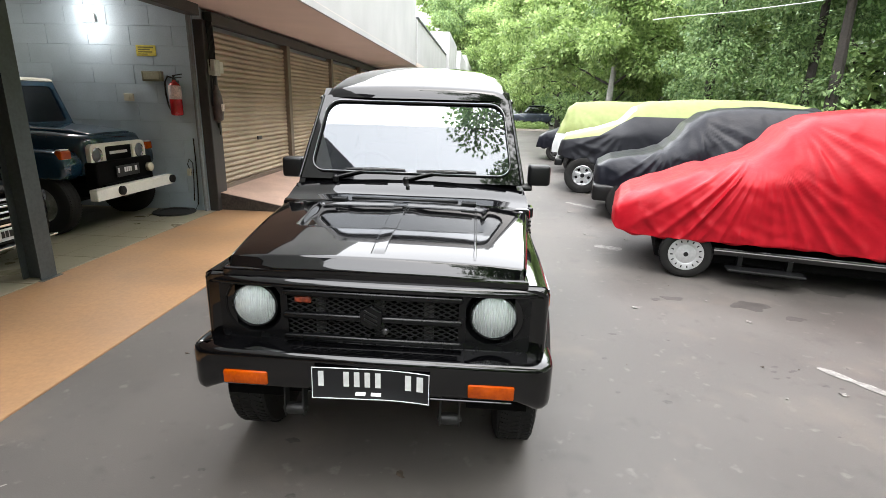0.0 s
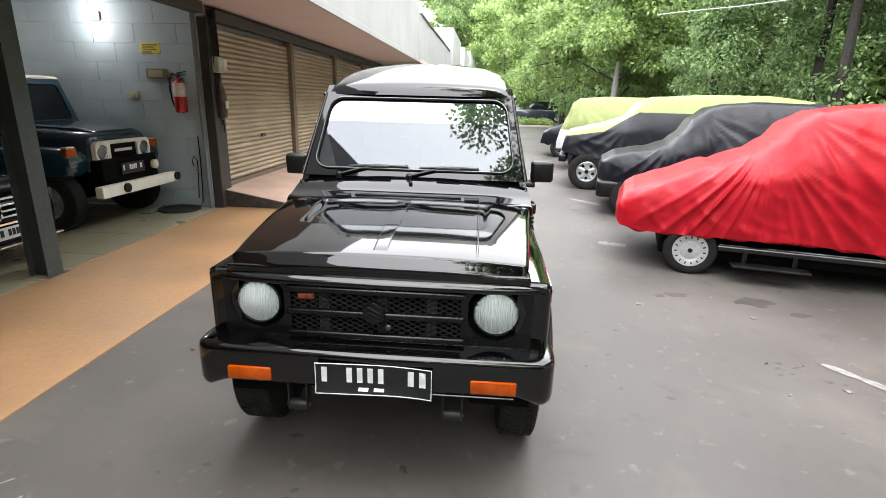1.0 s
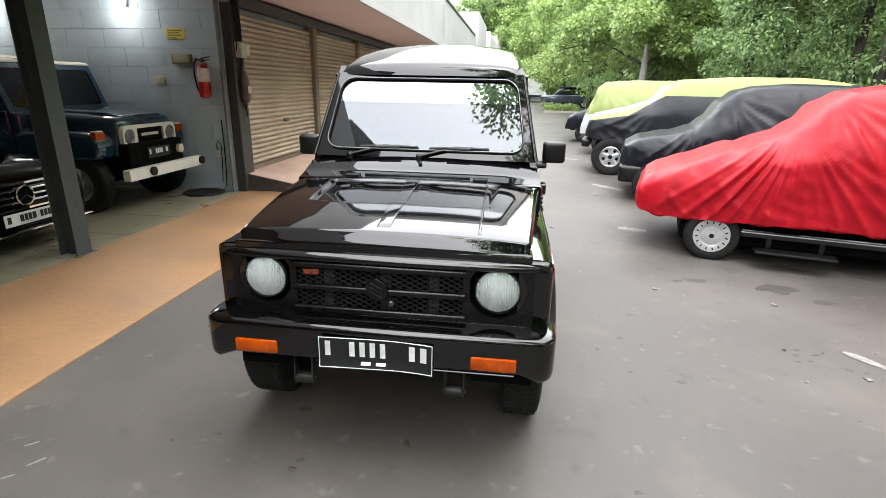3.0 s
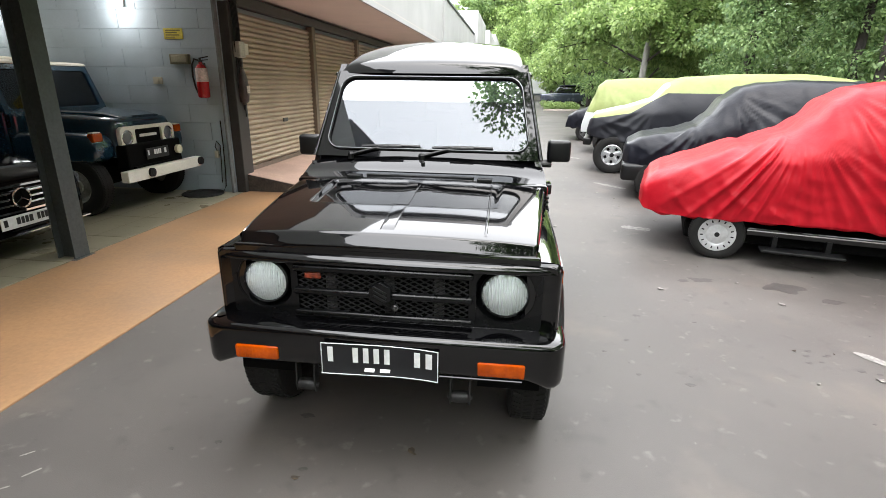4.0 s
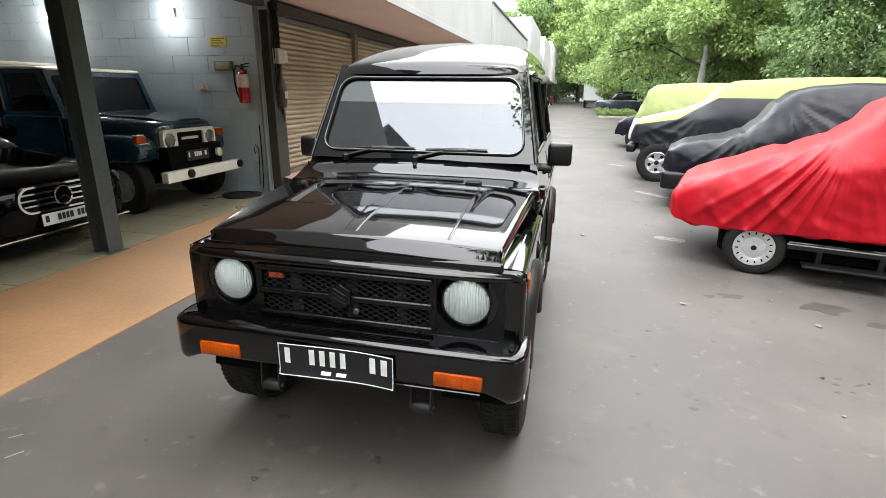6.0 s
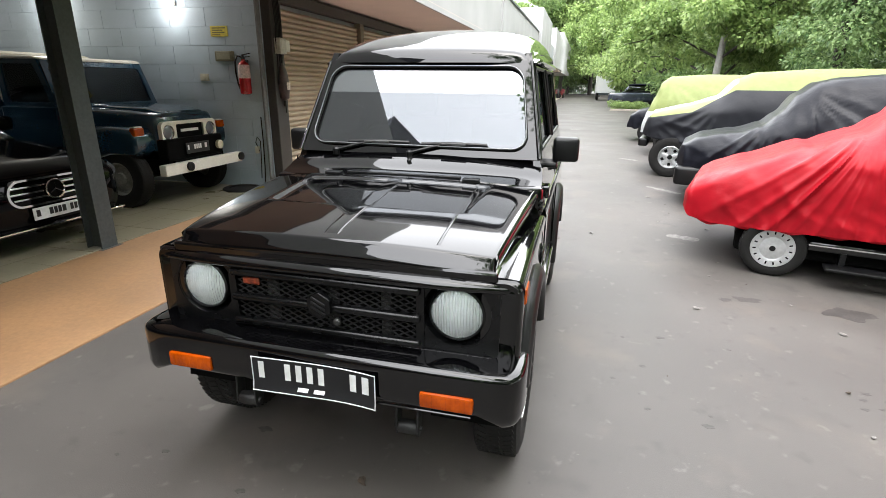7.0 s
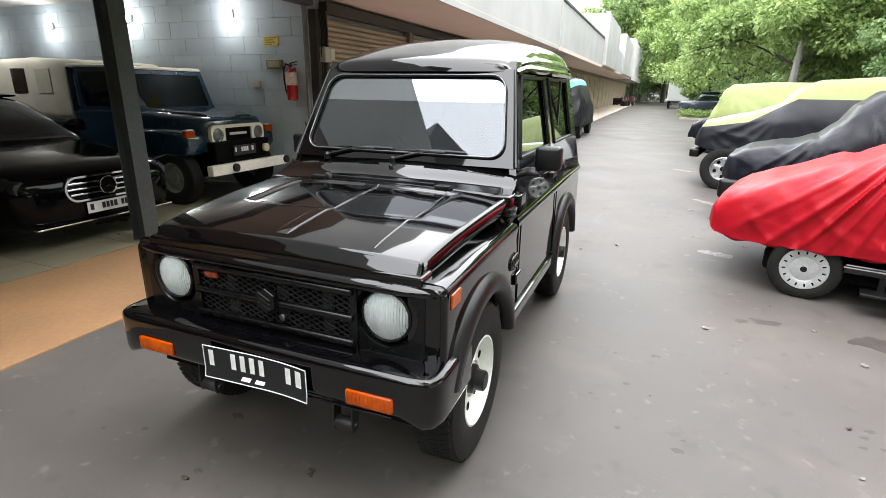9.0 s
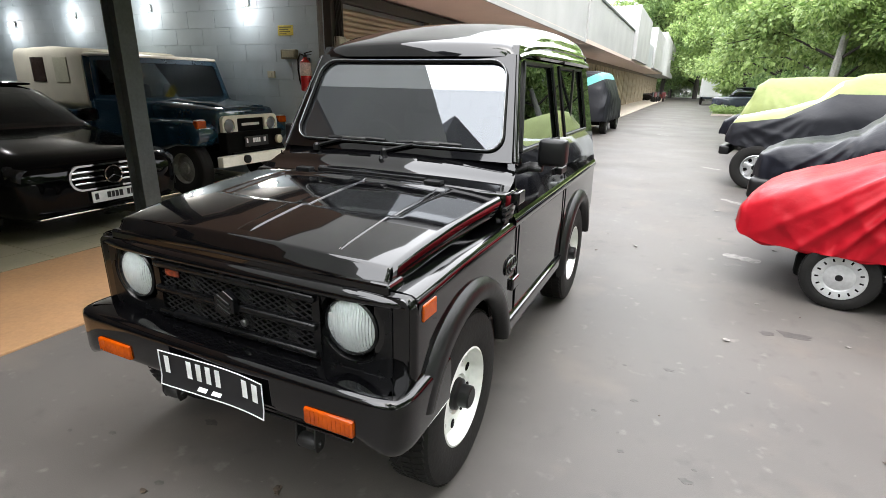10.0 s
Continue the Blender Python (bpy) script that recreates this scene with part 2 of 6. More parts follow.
def bars_on_plate(parent, spans, y, thick, material, name="print_bar"):
    """Plain bars in place of writing: (x0, x1, z0, z1) each."""
    for x0, x1, z0, z1 in spans:
        part(name, box(x0, x1, y - thick, y, z0, z1), material, parent)


# ---- ground ----
def asphalt_material():
    m = surface("worn_asphalt", (0.077, 0.0695, 0.0635), 0.58, vary=0.16, scale=0.8, fine=190, bump=0.10, rough_vary=0.2, second=(0.063, 0.056, 0.0505), stain=0.5)
    nt = m.node_tree
    n, l = nt.nodes, nt.links
    b = n["Principled BSDF"]
    old = b.inputs["Base Color"].links[0].from_socket
    tc = n.new("ShaderNodeTexCoord")
    # pale dust flecks and dark oil drips
    for scale, lo, hi, color, amount in ((0.33, 0.50, 0.62, (0.050, 0.0455, 0.042), 0.75), (2.6, 0.60, 0.72, (0.040, 0.037, 0.034), 0.6), (7.5, 0.60, 0.74, (0.040, 0.036, 0.033), 0.6), (0.55, 0.56, 0.75, (0.112, 0.103, 0.094), 0.5), (1.7, 0.56, 0.74, (0.112, 0.092, 0.077), 0.6), (46, 0.68, 0.74, (0.17, 0.16, 0.145), 0.4), (9.0, 0.63, 0.72, (0.15, 0.138, 0.125), 0.45), (31, 0.69, 0.74, (0.03, 0.028, 0.026), 0.5)):
        t = n.new("ShaderNodeTexNoise")
        t.inputs["Scale"].default_value, t.inputs["Detail"].default_value = scale, 5
        l.new(tc.outputs["Object"], t.inputs["Vector"])
        mr = n.new("ShaderNodeMapRange")
        mr.inputs["From Min"].default_value, mr.inputs["From Max"].default_value = lo, hi
        mr.inputs["To Max"].default_value = amount
        l.new(t.outputs["Fac"], mr.inputs["Value"])
        mx = n.new("ShaderNodeMix")
        mx.data_type = "RGBA"
        l.new(mr.outputs["Result"], mx.inputs[0])
        l.new(old, mx.inputs[6])
        mx.inputs[7].default_value = (*color, 1)
        old = mx.outputs[2]
    l.new(old, b.inputs["Base Color"])
    return m


ASPHALT = asphalt_material()
bm = bmesh.new()
xs = [-400, -120, -40, -14, -8, -4, -2, 0, 2, 4, 8, 14, 40, 120, 400]
add_grid(bm, [[(x, y, 0) for x in xs] for y in (-400, -100, -30, -8, 0, 8, 16, 30, 60, 110, 400)])
setting("ground", bm, ASPHALT, "worn grey asphalt yard with stains and dust")

ORANGE = surface("ochre_floor_paint", (0.285, 0.158, 0.074), 0.5, vary=0.12, scale=1.3, fine=35, bump=0.05, rough_vary=0.14, second=(0.235, 0.135, 0.068))
setting("pavement", box(-4.0, -2.53, -14, 7.24, -0.1, 0.012, 0.006), ORANGE, "ochre painted concrete apron in front of the garage")
SLAB = surface("cream_grout", (0.15, 0.14, 0.11), 0.7, vary=0.1, scale=2)
setting("floor", box(-14.0, -4.0, -8.0, 7.14, -0.1, 0.006), SLAB, "garage floor bed under pale tiles")
RAMP = surface("reddish_ramp_tile", (0.40, 0.27, 0.21), 0.65, vary=0.16, scale=3, fine=40, bump=0.1)
setting("pavement_2", prism([(-4.02, 0.0), (-2.55, 0.0), (-2.55, 0.02), (-4.02, 0.28)], 1, 7.245, 26, 0.006), RAMP, "reddish sloping ramp before the rolling shutters")
setting("kerb_1", prism([(-4.02, 0.0), (-2.56, 0.0), (-2.56, 0.012), (-4.02, 0.272)], 1, 7.232, 7.2445), surface("dark_kerb", (0.05, 0.04, 0.034), 0.8, vary=0.4, scale=9), "dark stained front face of the ramp")
PALE = surface("pale_concrete", (0.46, 0.40, 0.34), 0.75, vary=0.12, scale=2, fine=30, bump=0.1)
setting("pavement_3", prism([(-4.02, 0.0), (-2.45, 0.0), (-2.45, 0.03), (-4.02, 0.2)], 1, 26.02, 80, 0.006), PALE, "pale concrete pavement along the far shops")

# ---- garage and shops ----
BLOCK_PAINT = surface("pale_blue_block_paint", (0.40, 0.475, 0.54), 0.72, vary=0.07, scale=1.6, fine=60, bump=0.12, second=(0.35, 0.42, 0.48), per_object=0.04, world_space=True)
MORTAR = surface("painted_mortar", (0.31, 0.375, 0.425), 0.8, vary=0.1, scale=4)
DARK_STEEL = surface("dark_brown_steel", (0.035, 0.032, 0.03), 0.5, vary=0.25, scale=5, fine=50, bump=0.06)
GREY_STEEL = surface("grey_green_steel", (0.055, 0.063, 0.064), 0.42, vary=0.2, scale=3, fine=40, bump=0.05, metal=0.3)
SHUTTER = surface("tan_shutter_paint", (0.36, 0.29, 0.205), 0.5, vary=0.09, scale=1.5, fine=50, second=(0.31, 0.25, 0.175), per_object=0.05, world_space=True)
SOFFIT = surface("pinkish_soffit_paint", (0.62, 0.51, 0.45), 0.8, vary=0.05, scale=1.5)
FASCIA = surface("off_white_render", (0.40, 0.40, 0.395), 0.75, vary=0.06, scale=0.8, fine=30, bump=0.05, second=(0.365, 0.365, 0.36))
GREY_RENDER = surface("grey_render", (0.40, 0.42, 0.43), 0.8, vary=0.08, scale=0.7, fine=25)
# board kept dark so less light bounces in the garage and onto the saloon
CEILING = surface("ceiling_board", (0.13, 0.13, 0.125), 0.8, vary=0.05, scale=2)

wall_north = setting("wall_north", box(-14.0, -4.1, 7.16, 7.40, 0.0, 2.95), MORTAR, "pale blue painted block wall of the garage")
setting("wall_west", box(-14.25, -14.0, -8.0, 7.40, 0, 2.95), GREY_RENDER, "grey rendered garage back wall")
setting("wall_south", box(-14.0, -4.1, -8.25, -8.0, 0, 2.95), GREY_RENDER, "grey rendered garage side wall")
setting("ceiling", box(-14.25, -4.14, -8.25, 7.4, 2.95, 3.1), CEILING, "flat dark grey garage ceiling")
setting("trim_1", box(-4.14, -3.98, -8.25, 7.14, 2.66, 2.95, 0.01), DARK_STEEL, "dark steel header beam over the garage opening")
setting("trim_2", box(-4.10, -3.96, 7.145, 7.44, 0.0, 2.62, 0.012), DARK_STEEL, "dark steel corner column between garage and shutters")
setting("trim_3", box(-4.14, -4.105, 7.06, 7.14, 0.0, 2.66, 0.006), surface("grey_angle_steel", (0.16, 0.17, 0.175), 0.5, vary=0.2, scale=6), "grey steel angle at the garage corner")

# free-standing steel post of the garage opening, an H section
post = thing("steel_post", pose(-4.08, 4.10, 0), "grey-green steel post at the garage opening", "post")
bm = bmesh.new()
add_prism(bm, [(-0.09, -0.085), (-0.075, -0.085), (-0.075, -0.03), (0.075, -0.03), (0.075, -0.085), (0.09, -0.085), (0.09, 0.085), (0.075, 0.085), (0.075, 0.03), (-0.075, 0.03), (-0.075, 0.085), (-0.09, 0.085)], 2, 0.012, 2.66)
part("shaft", bm, GREY_STEEL, post)
part("foot_plate", box(-0.13, 0.13, -0.12, 0.12, 0.0, 0.014, 0.003), GREY_STEEL, post)

SH0, SH1 = 0.275, 2.6
openings = [(7.46, 10.22), (10.38, 13.2), (13.36, 16.2), (16.36, 19.2), (19.4, 22.3), (22.5, 25.4)]
setting("trim_4", box(-4.10, -3.97, 7.44, 26.0, SH1, 2.76, 0.01), DARK_STEEL, "dark steel lintel above the rolling shutters")
for k, ((a, b), (c, d)) in enumerate(zip(openings, openings[1:])):
    setting("trim_%d" % (5 + k), box(-4.09, -3.96, b, c, 0.24, SH1, 0.008), surface("brown_shutter_rail", (0.15, 0.115, 0.085), 0.5, vary=0.2, scale=4), "brown steel guide rail between rolling shutters")
setting("wall_east_1", box(-4.4, -4.15, 7.40, 26.0, 0.0, 2.9), GREY_RENDER, "grey wall behind the rolling shutters")
# roof slab and fascia of the shop row
setting("soffit_1", box(-4.5, -2.5, -14, 18.1, 2.80, 2.92), SOFFIT, "pinkish painted underside of the overhanging upper floor")
setting("wall_east_2", box(-14.3, -2.5, -14, 18.1, 2.92, 4.93), FASCIA, "off-white rendered upper floor above the garage")
setting("roof", prism([(-3.0, -0.86), (-2.55, -1.62), (-4.2, -2.75), (-4.65, -1.99)], 2, 4.93, 6.25), surface("slate_grey_cladding", (0.045, 0.05, 0.065), 0.6, vary=0.2, scale=1.5), "slate grey clad stair head on the flat roof above the garage")
setting("trim_11", box(-2.51, -2.47, -14, 18.1, 2.80, 2.90, 0.004), FASCIA, "off-white drip edge of the fascia")
setting("soffit_2", box(-4.5, -2.42, 18.1, 80, 2.78, 2.9), SOFFIT, "underside of the far canopy")
setting("wall_east_3", box(-14.3, -2.44, 18.1, 31, 2.9, 4.25), FASCIA, "pale rendered parapet of the second shop")
setting("trim_12", box(-2.6, -2.40, 18.1, 31, 4.25, 4.33, 0.01), surface("dark_coping", (0.12, 0.13, 0.13), 0.6, vary=0.2), "dark metal coping on the parapet")
setting("wall_east_4", box(-14.3, -2.25, 31, 39, 2.9, 5.5), FASCIA, "off-white rendered stair tower block")
setting("wall_east_5", box(-14.3, -2.44, 39, 45, 2.9, 4.4), GREY_RENDER, "grey parapet between two blocks")
setting("wall_east_6", box(-14.3, -2.25, 45, 58, 2.9, 5.8), FASCIA, "off-white rendered block farther along")
setting("wall_east_7", box(-14.3, -2.25, 58.01, 82, 2.7, 6.6), FASCIA, "off-white rendered block at the end of the row")
setting("wall_east_8", box(-6, -4.0, 26.01, 80, 0, 2.78), surface("brown_shop_front", (0.20, 0.15, 0.11), 0.7, vary=0.25, scale=1.2), "brown shop fronts under the canopy")

# rolling shutters, slat by slat for the two nearest
for k, (a, b) in enumerate(openings):
    sh = thing("rolling_shutter", pose(-4.06, a, SH0), "closed tan steel rolling shutter", "shutter", group="rolling shutters")
    pitch = 0.0755
    count = int((SH1 - SH0) / pitch) - 1
    prof = [(0.0, 0.0), (0.012, 0.006), (0.026, 0.022), (0.032, 0.038), (0.026, 0.054), (0.012, 0.070), (0.0, 0.0755), (-0.004, 0.0755), (-0.004, 0.0)]
    if k < 2:
        first = part("slat", prism(prof, 1, 0.0, b - a), SHUTTER, sh, smooth=True)
        first.location = (0, 0, 0.07)
        for i in range(1, count):
            share("slat", first, sh, pose(0, 0, 0.07 + i * pitch))
    else:
        bm = bmesh.new()
        for i in range(count):
            add_prism(bm, [(x, z + 0.07 + i * pitch) for x, z in prof], 1, 0.0, b - a)
        tagged(part("slat_curtain", bm, SHUTTER, sh), kind="stuff")
    part("bottom_bar", box(-0.02, 0.04, 0.0, b - a, 0.0, 0.068, 0.006), surface("brown_shutter_rail", (0.15, 0.115, 0.085)), sh)
    if k < 2:
        part("lock", box(0.03, 0.06, (b - a) * 0.5 - 0.08, (b - a) * 0.5 + 0.08, 0.66, 0.72, 0.006), STEEL_DULL, sh)
# far shop fronts: folding doors
for i in range(17):
    fd = thing("folding_door", pose(-3.98, 26.4 + i * 3.1, 0.16), "brown folding steel shop door, closed", "door", group="far shop doors")
    bm = bmesh.new()
    for j in range(7):
        add_box(bm, -0.01, 0.03 + 0.015 * (j % 2), j * 0.4, j * 0.4 + 0.38, 0.0, 2.4, 0.006)
    part("leaves", bm, surface("tan_door_paint", (0.36, 0.28, 0.19), 0.6, vary=0.2, scale=1.5), fd)


# small round downlights in the garage ceiling
for dx, dy in ((-8.3, 4.9), (-11.0, 4.9), (-6.2, 2.6)):
    dl = thing("downlight", pose(dx, dy, 2.95), "small round glowing downlight in the garage ceiling", "lamp", group="garage downlights")
    part("trim_ring", lathe([(0.07, 0.0), (0.07, -0.012), (0.05, -0.016), (0.048, 0.0)], 24, "z", cap=False), surface("lamp_housing", (0.6, 0.6, 0.6), 0.5), dl)
    part("lamp_glass", lathe([(0.048, -0.004), (0.002, -0.006)], 20, "z"), plain("lamp_glow", (1.0, 0.97, 0.9), emit=12), dl)
    glow = new("downlight_glow", bpy.data.lights.new("downlight_glow", "SPOT"))
    glow.data.energy, glow.data.spot_size, glow.data.spot_blend, glow.data.shadow_soft_size = (9.0 if dx < -7 else 2.0), radians(130), 0.6, 0.04
    glow.location = (dx, dy, 2.90)


# ---- things on the garage wall ----
def wall_lamp(x, z):
    t = thing("floodlight", pose(x, 7.15, z), "small white floodlight glowing on the block wall", "lamp", group="garage floodlights")
    part("housing", box(-0.085, 0.085, -0.045, -0.018, -0.055, 0.055, 0.006), surface("lamp_housing", (0.6, 0.6, 0.6), 0.5), t)
    part("bracket", box(-0.02, 0.02, -0.02, 0.0, -0.03, 0.03), STEEL_DULL, t)
    part("glass", lathe([(0.05, -0.044), (0.06, -0.052), (0.05, -0.075), (0.03, -0.088), (0.003, -0.092)], 24, "y", Matrix.Diagonal((1.3, 1, 0.8, 1))), plain("lamp_glow", (1.0, 0.97, 0.9), emit=12), t, smooth=True)
    lamp = new("floodlight_beam", bpy.data.lights.new("floodlight_beam", "AREA"))
    lamp.data.energy, lamp.data.size, lamp.data.color = 0.5, 0.16, (1.0, 0.96, 0.88)
    lamp.matrix_world = look((x, 7.04, z), (x, 5.2, z - 1.3))
    glow = new("floodlight_spill", bpy.data.lights.new("floodlight_spill", "POINT"))
    glow.data.energy, glow.data.shadow_soft_size, glow.data.color = 1.25, 0.06, (1.0, 0.96, 0.9)
    glow.location = (x, 6.82, z - 0.05)


for lx, lz in ((-5.53, 2.61), (-7.69, 2.61), (-9.72, 2.55), (-11.7, 2.45)):
    wall_lamp(lx, lz)

sign = thing("safety_sign", pose(-4.79, 7.15, 2.21), "small yellow notice plate with dark print on the block wall", "sign")
part("panel", box(-0.14, 0.14, -0.012, 0.0, -0.07, 0.07, 0.003), surface("yellow_sign_paint", (0.62, 0.52, 0.06), 0.5, vary=0.2, scale=12), sign)
bars_on_plate(sign, [(-0.11, 0.11, 0.035, 0.05), (-0.11, 0.06, 0.005, 0.02), (-0.11, 0.09, -0.025, -0.01), (-0.11, 0.02, -0.052, -0.04)], -0.012, 0.002, surface("olive_ink", (0.16, 0.15, 0.03), 0.6), "print_bar")
box2 = thing("emergency_light_box", pose(-4.72, 7.15, 1.88), "olive plastic box fixed to the block wall", "wall box")
part("case", box(-0.14, 0.14, -0.07, 0.0, -0.07, 0.065, 0.01), surface("olive_plastic", (0.18, 0.17, 0.11), 0.5, vary=0.15, scale=10), box2)
part("front_panel", box(-0.11, 0.11, -0.074, -0.07, -0.045, 0.045, 0.003), surface("pale_olive", (0.34, 0.33, 0.24), 0.5), box2)
sw = thing("light_switch", pose(-5.12, 7.15, 1.59), "cream light switch plate on the block wall", "switch")
part("plate", box(-0.07, 0.07, -0.025, 0.0, -0.05, 0.05, 0.006), surface("cream_plastic", (0.52, 0.50, 0.40), 0.45, vary=0.1, scale=10), sw)
part("rocker", box(-0.02, 0.02, -0.034, -0.025, -0.025, 0.025, 0.003), surface("cream_plastic", (0.52, 0.50, 0.40)), sw)

ext = thing("fire_extinguisher", pose(-4.39, 7.06, 1.36), "red fire extinguisher with white label hung on the block wall", "extinguisher")
RED_PAINT = surface("red_gloss_paint", (0.42, 0.012, 0.014), 0.25, vary=0.15, scale=9, coat=0.5)
part("cylinder", lathe([(0.05, 0.0), (0.075, 0.012), (0.08, 0.03), (0.08, 0.36), (0.07, 0.41), (0.04, 0.445), (0.025, 0.45), (0.025, 0.475)], 28, "z"), RED_PAINT, ext, smooth=True)
part("valve", lathe([(0.026, 0.475), (0.026, 0.5), (0.015, 0.51), (0.015, 0.53)], 16, "z"), BLACK_PLASTIC, ext)
part("lever", prism([(-0.015, 0.52), (0.12, 0.545), (0.12, 0.558), (-0.015, 0.535)], 1, -0.012, 0.012, 0.003), BLACK_PLASTIC, ext)
part("carry_handle", prism([(-0.015, 0.492), (0.11, 0.505), (0.11, 0.515), (-0.015, 0.505)], 1, -0.012, 0.012, 0.003), BLACK_PLASTIC, ext)
part("hose", tube([(-0.02, 0, 0.5), (-0.08, -0.01, 0.52), (-0.125, -0.01, 0.44), (-0.13, -0.01, 0.3), (-0.11, -0.01, 0.15), (-0.075, -0.02, 0.07)], 0.012), RUBBER, ext, smooth=True)
part("label_sheet", lathe([(0.0805, 0.22), (0.0812, 0.24), (0.0812, 0.38), (0.0805, 0.4)], 28, "z", cap=False), surface("label_white", (0.62, 0.5, 0.48), 0.5, vary=0.2, scale=20), ext, "white printed label band", smooth=True)
part("wall_hook", box(-0.02, 0.02, 0.06, 0.09, 0.40, 0.47), STEEL_DULL, ext)

cable = thing("wall_cable", pose(0, 0, 0), "thin dark cable with a socket looped down the block wall", "cable")
part("wire", tube([(-4.24, 7.13, 1.05), (-4.235, 7.125, 0.7), (-4.25, 7.13, 0.3), (-4.26, 7.12, 0.1), (-4.3, 7.1, 0.02)], 0.008), RUBBER, cable)
part("loop", tube([(-4.32, 7.135, 0.55), (-4.36, 7.12, 0.68), (-4.33, 7.12, 0.76), (-4.28, 7.12, 0.7), (-4.29, 7.12, 0.45), (-4.32, 7.13, 0.15)], 0.007), RUBBER, cable)
part("socket", box(-4.37, -4.32, 7.10, 7.15, 0.52, 0.62, 0.005), surface("cream_plastic", (0.52, 0.50, 0.40)), cable)
mat = thing("rubber_mat", pose(-4.5, 6.9, 0.008), "black round rubber mat lying by the garage wall", "mat")
part("disc", lathe([(0.27, 0.0), (0.285, 0.01), (0.28, 0.03), (0.2, 0.035), (0.19, 0.02), (0.05, 0.02)], 30, "z"), RUBBER, mat, smooth=True)

# electricity meters and cables on the corner column
meter = thing("electric_meter", pose(-3.955, 7.26, 2.02), "grey electricity meter with glass cover on the dark column", "meter")
part("case", box(0.0, 0.10, -0.08, 0.08, -0.11, 0.10, 0.012), surface("meter_grey", (0.42, 0.41, 0.37), 0.4, vary=0.15, scale=12), meter)
part("window", box(0.10, 0.105, -0.05, 0.05, -0.02, 0.07, 0.002), surface("meter_face", (0.55, 0.55, 0.5), 0.2), meter)
part("breaker", box(0.0, 0.09, 0.09, 0.19, -0.07, 0.08, 0.008), surface("meter_white", (0.58, 0.57, 0.52), 0.4), meter)
bag = thing("hanging_bag", pose(-3.93, 7.30, 1.55), "dark plastic bag hanging from the meter column", "bag")
part("pouch", lathe([(0.02, 0.24), (0.04, 0.2), (0.075, 0.08), (0.09, -0.1), (0.07, -0.24), (0.01, -0.28)], 14, "z", m=pose(0, 0, 0)), surface("dark_red_plastic", (0.05, 0.03, 0.028), 0.4, vary=0.4, scale=12, fine=30, bump=0.6), bag, smooth=True)
part("paper_tag", box(0.085, 0.09, -0.05, 0.04, -0.12, -0.02), surface("paper_tag", (0.5, 0.42, 0.36), 0.6, vary=0.3, scale=20), bag)
wires = thing("column_wiring", pose(0, 0, 0), "tangle of black cables running up the dark column", "cable")
for k in range(5):
    dy = 7.2 + 0.035 * k
    part("wire", tube([(-3.94, dy, 2.62), (-3.93, dy + 0.02, 2.3), (-3.92, dy - 0.02, 2.1), (-3.93, dy + 0.03 * math.sin(k), 1.8), (-3.94, dy, 1.5 - 0.1 * k)], 0.009), RUBBER, wires)


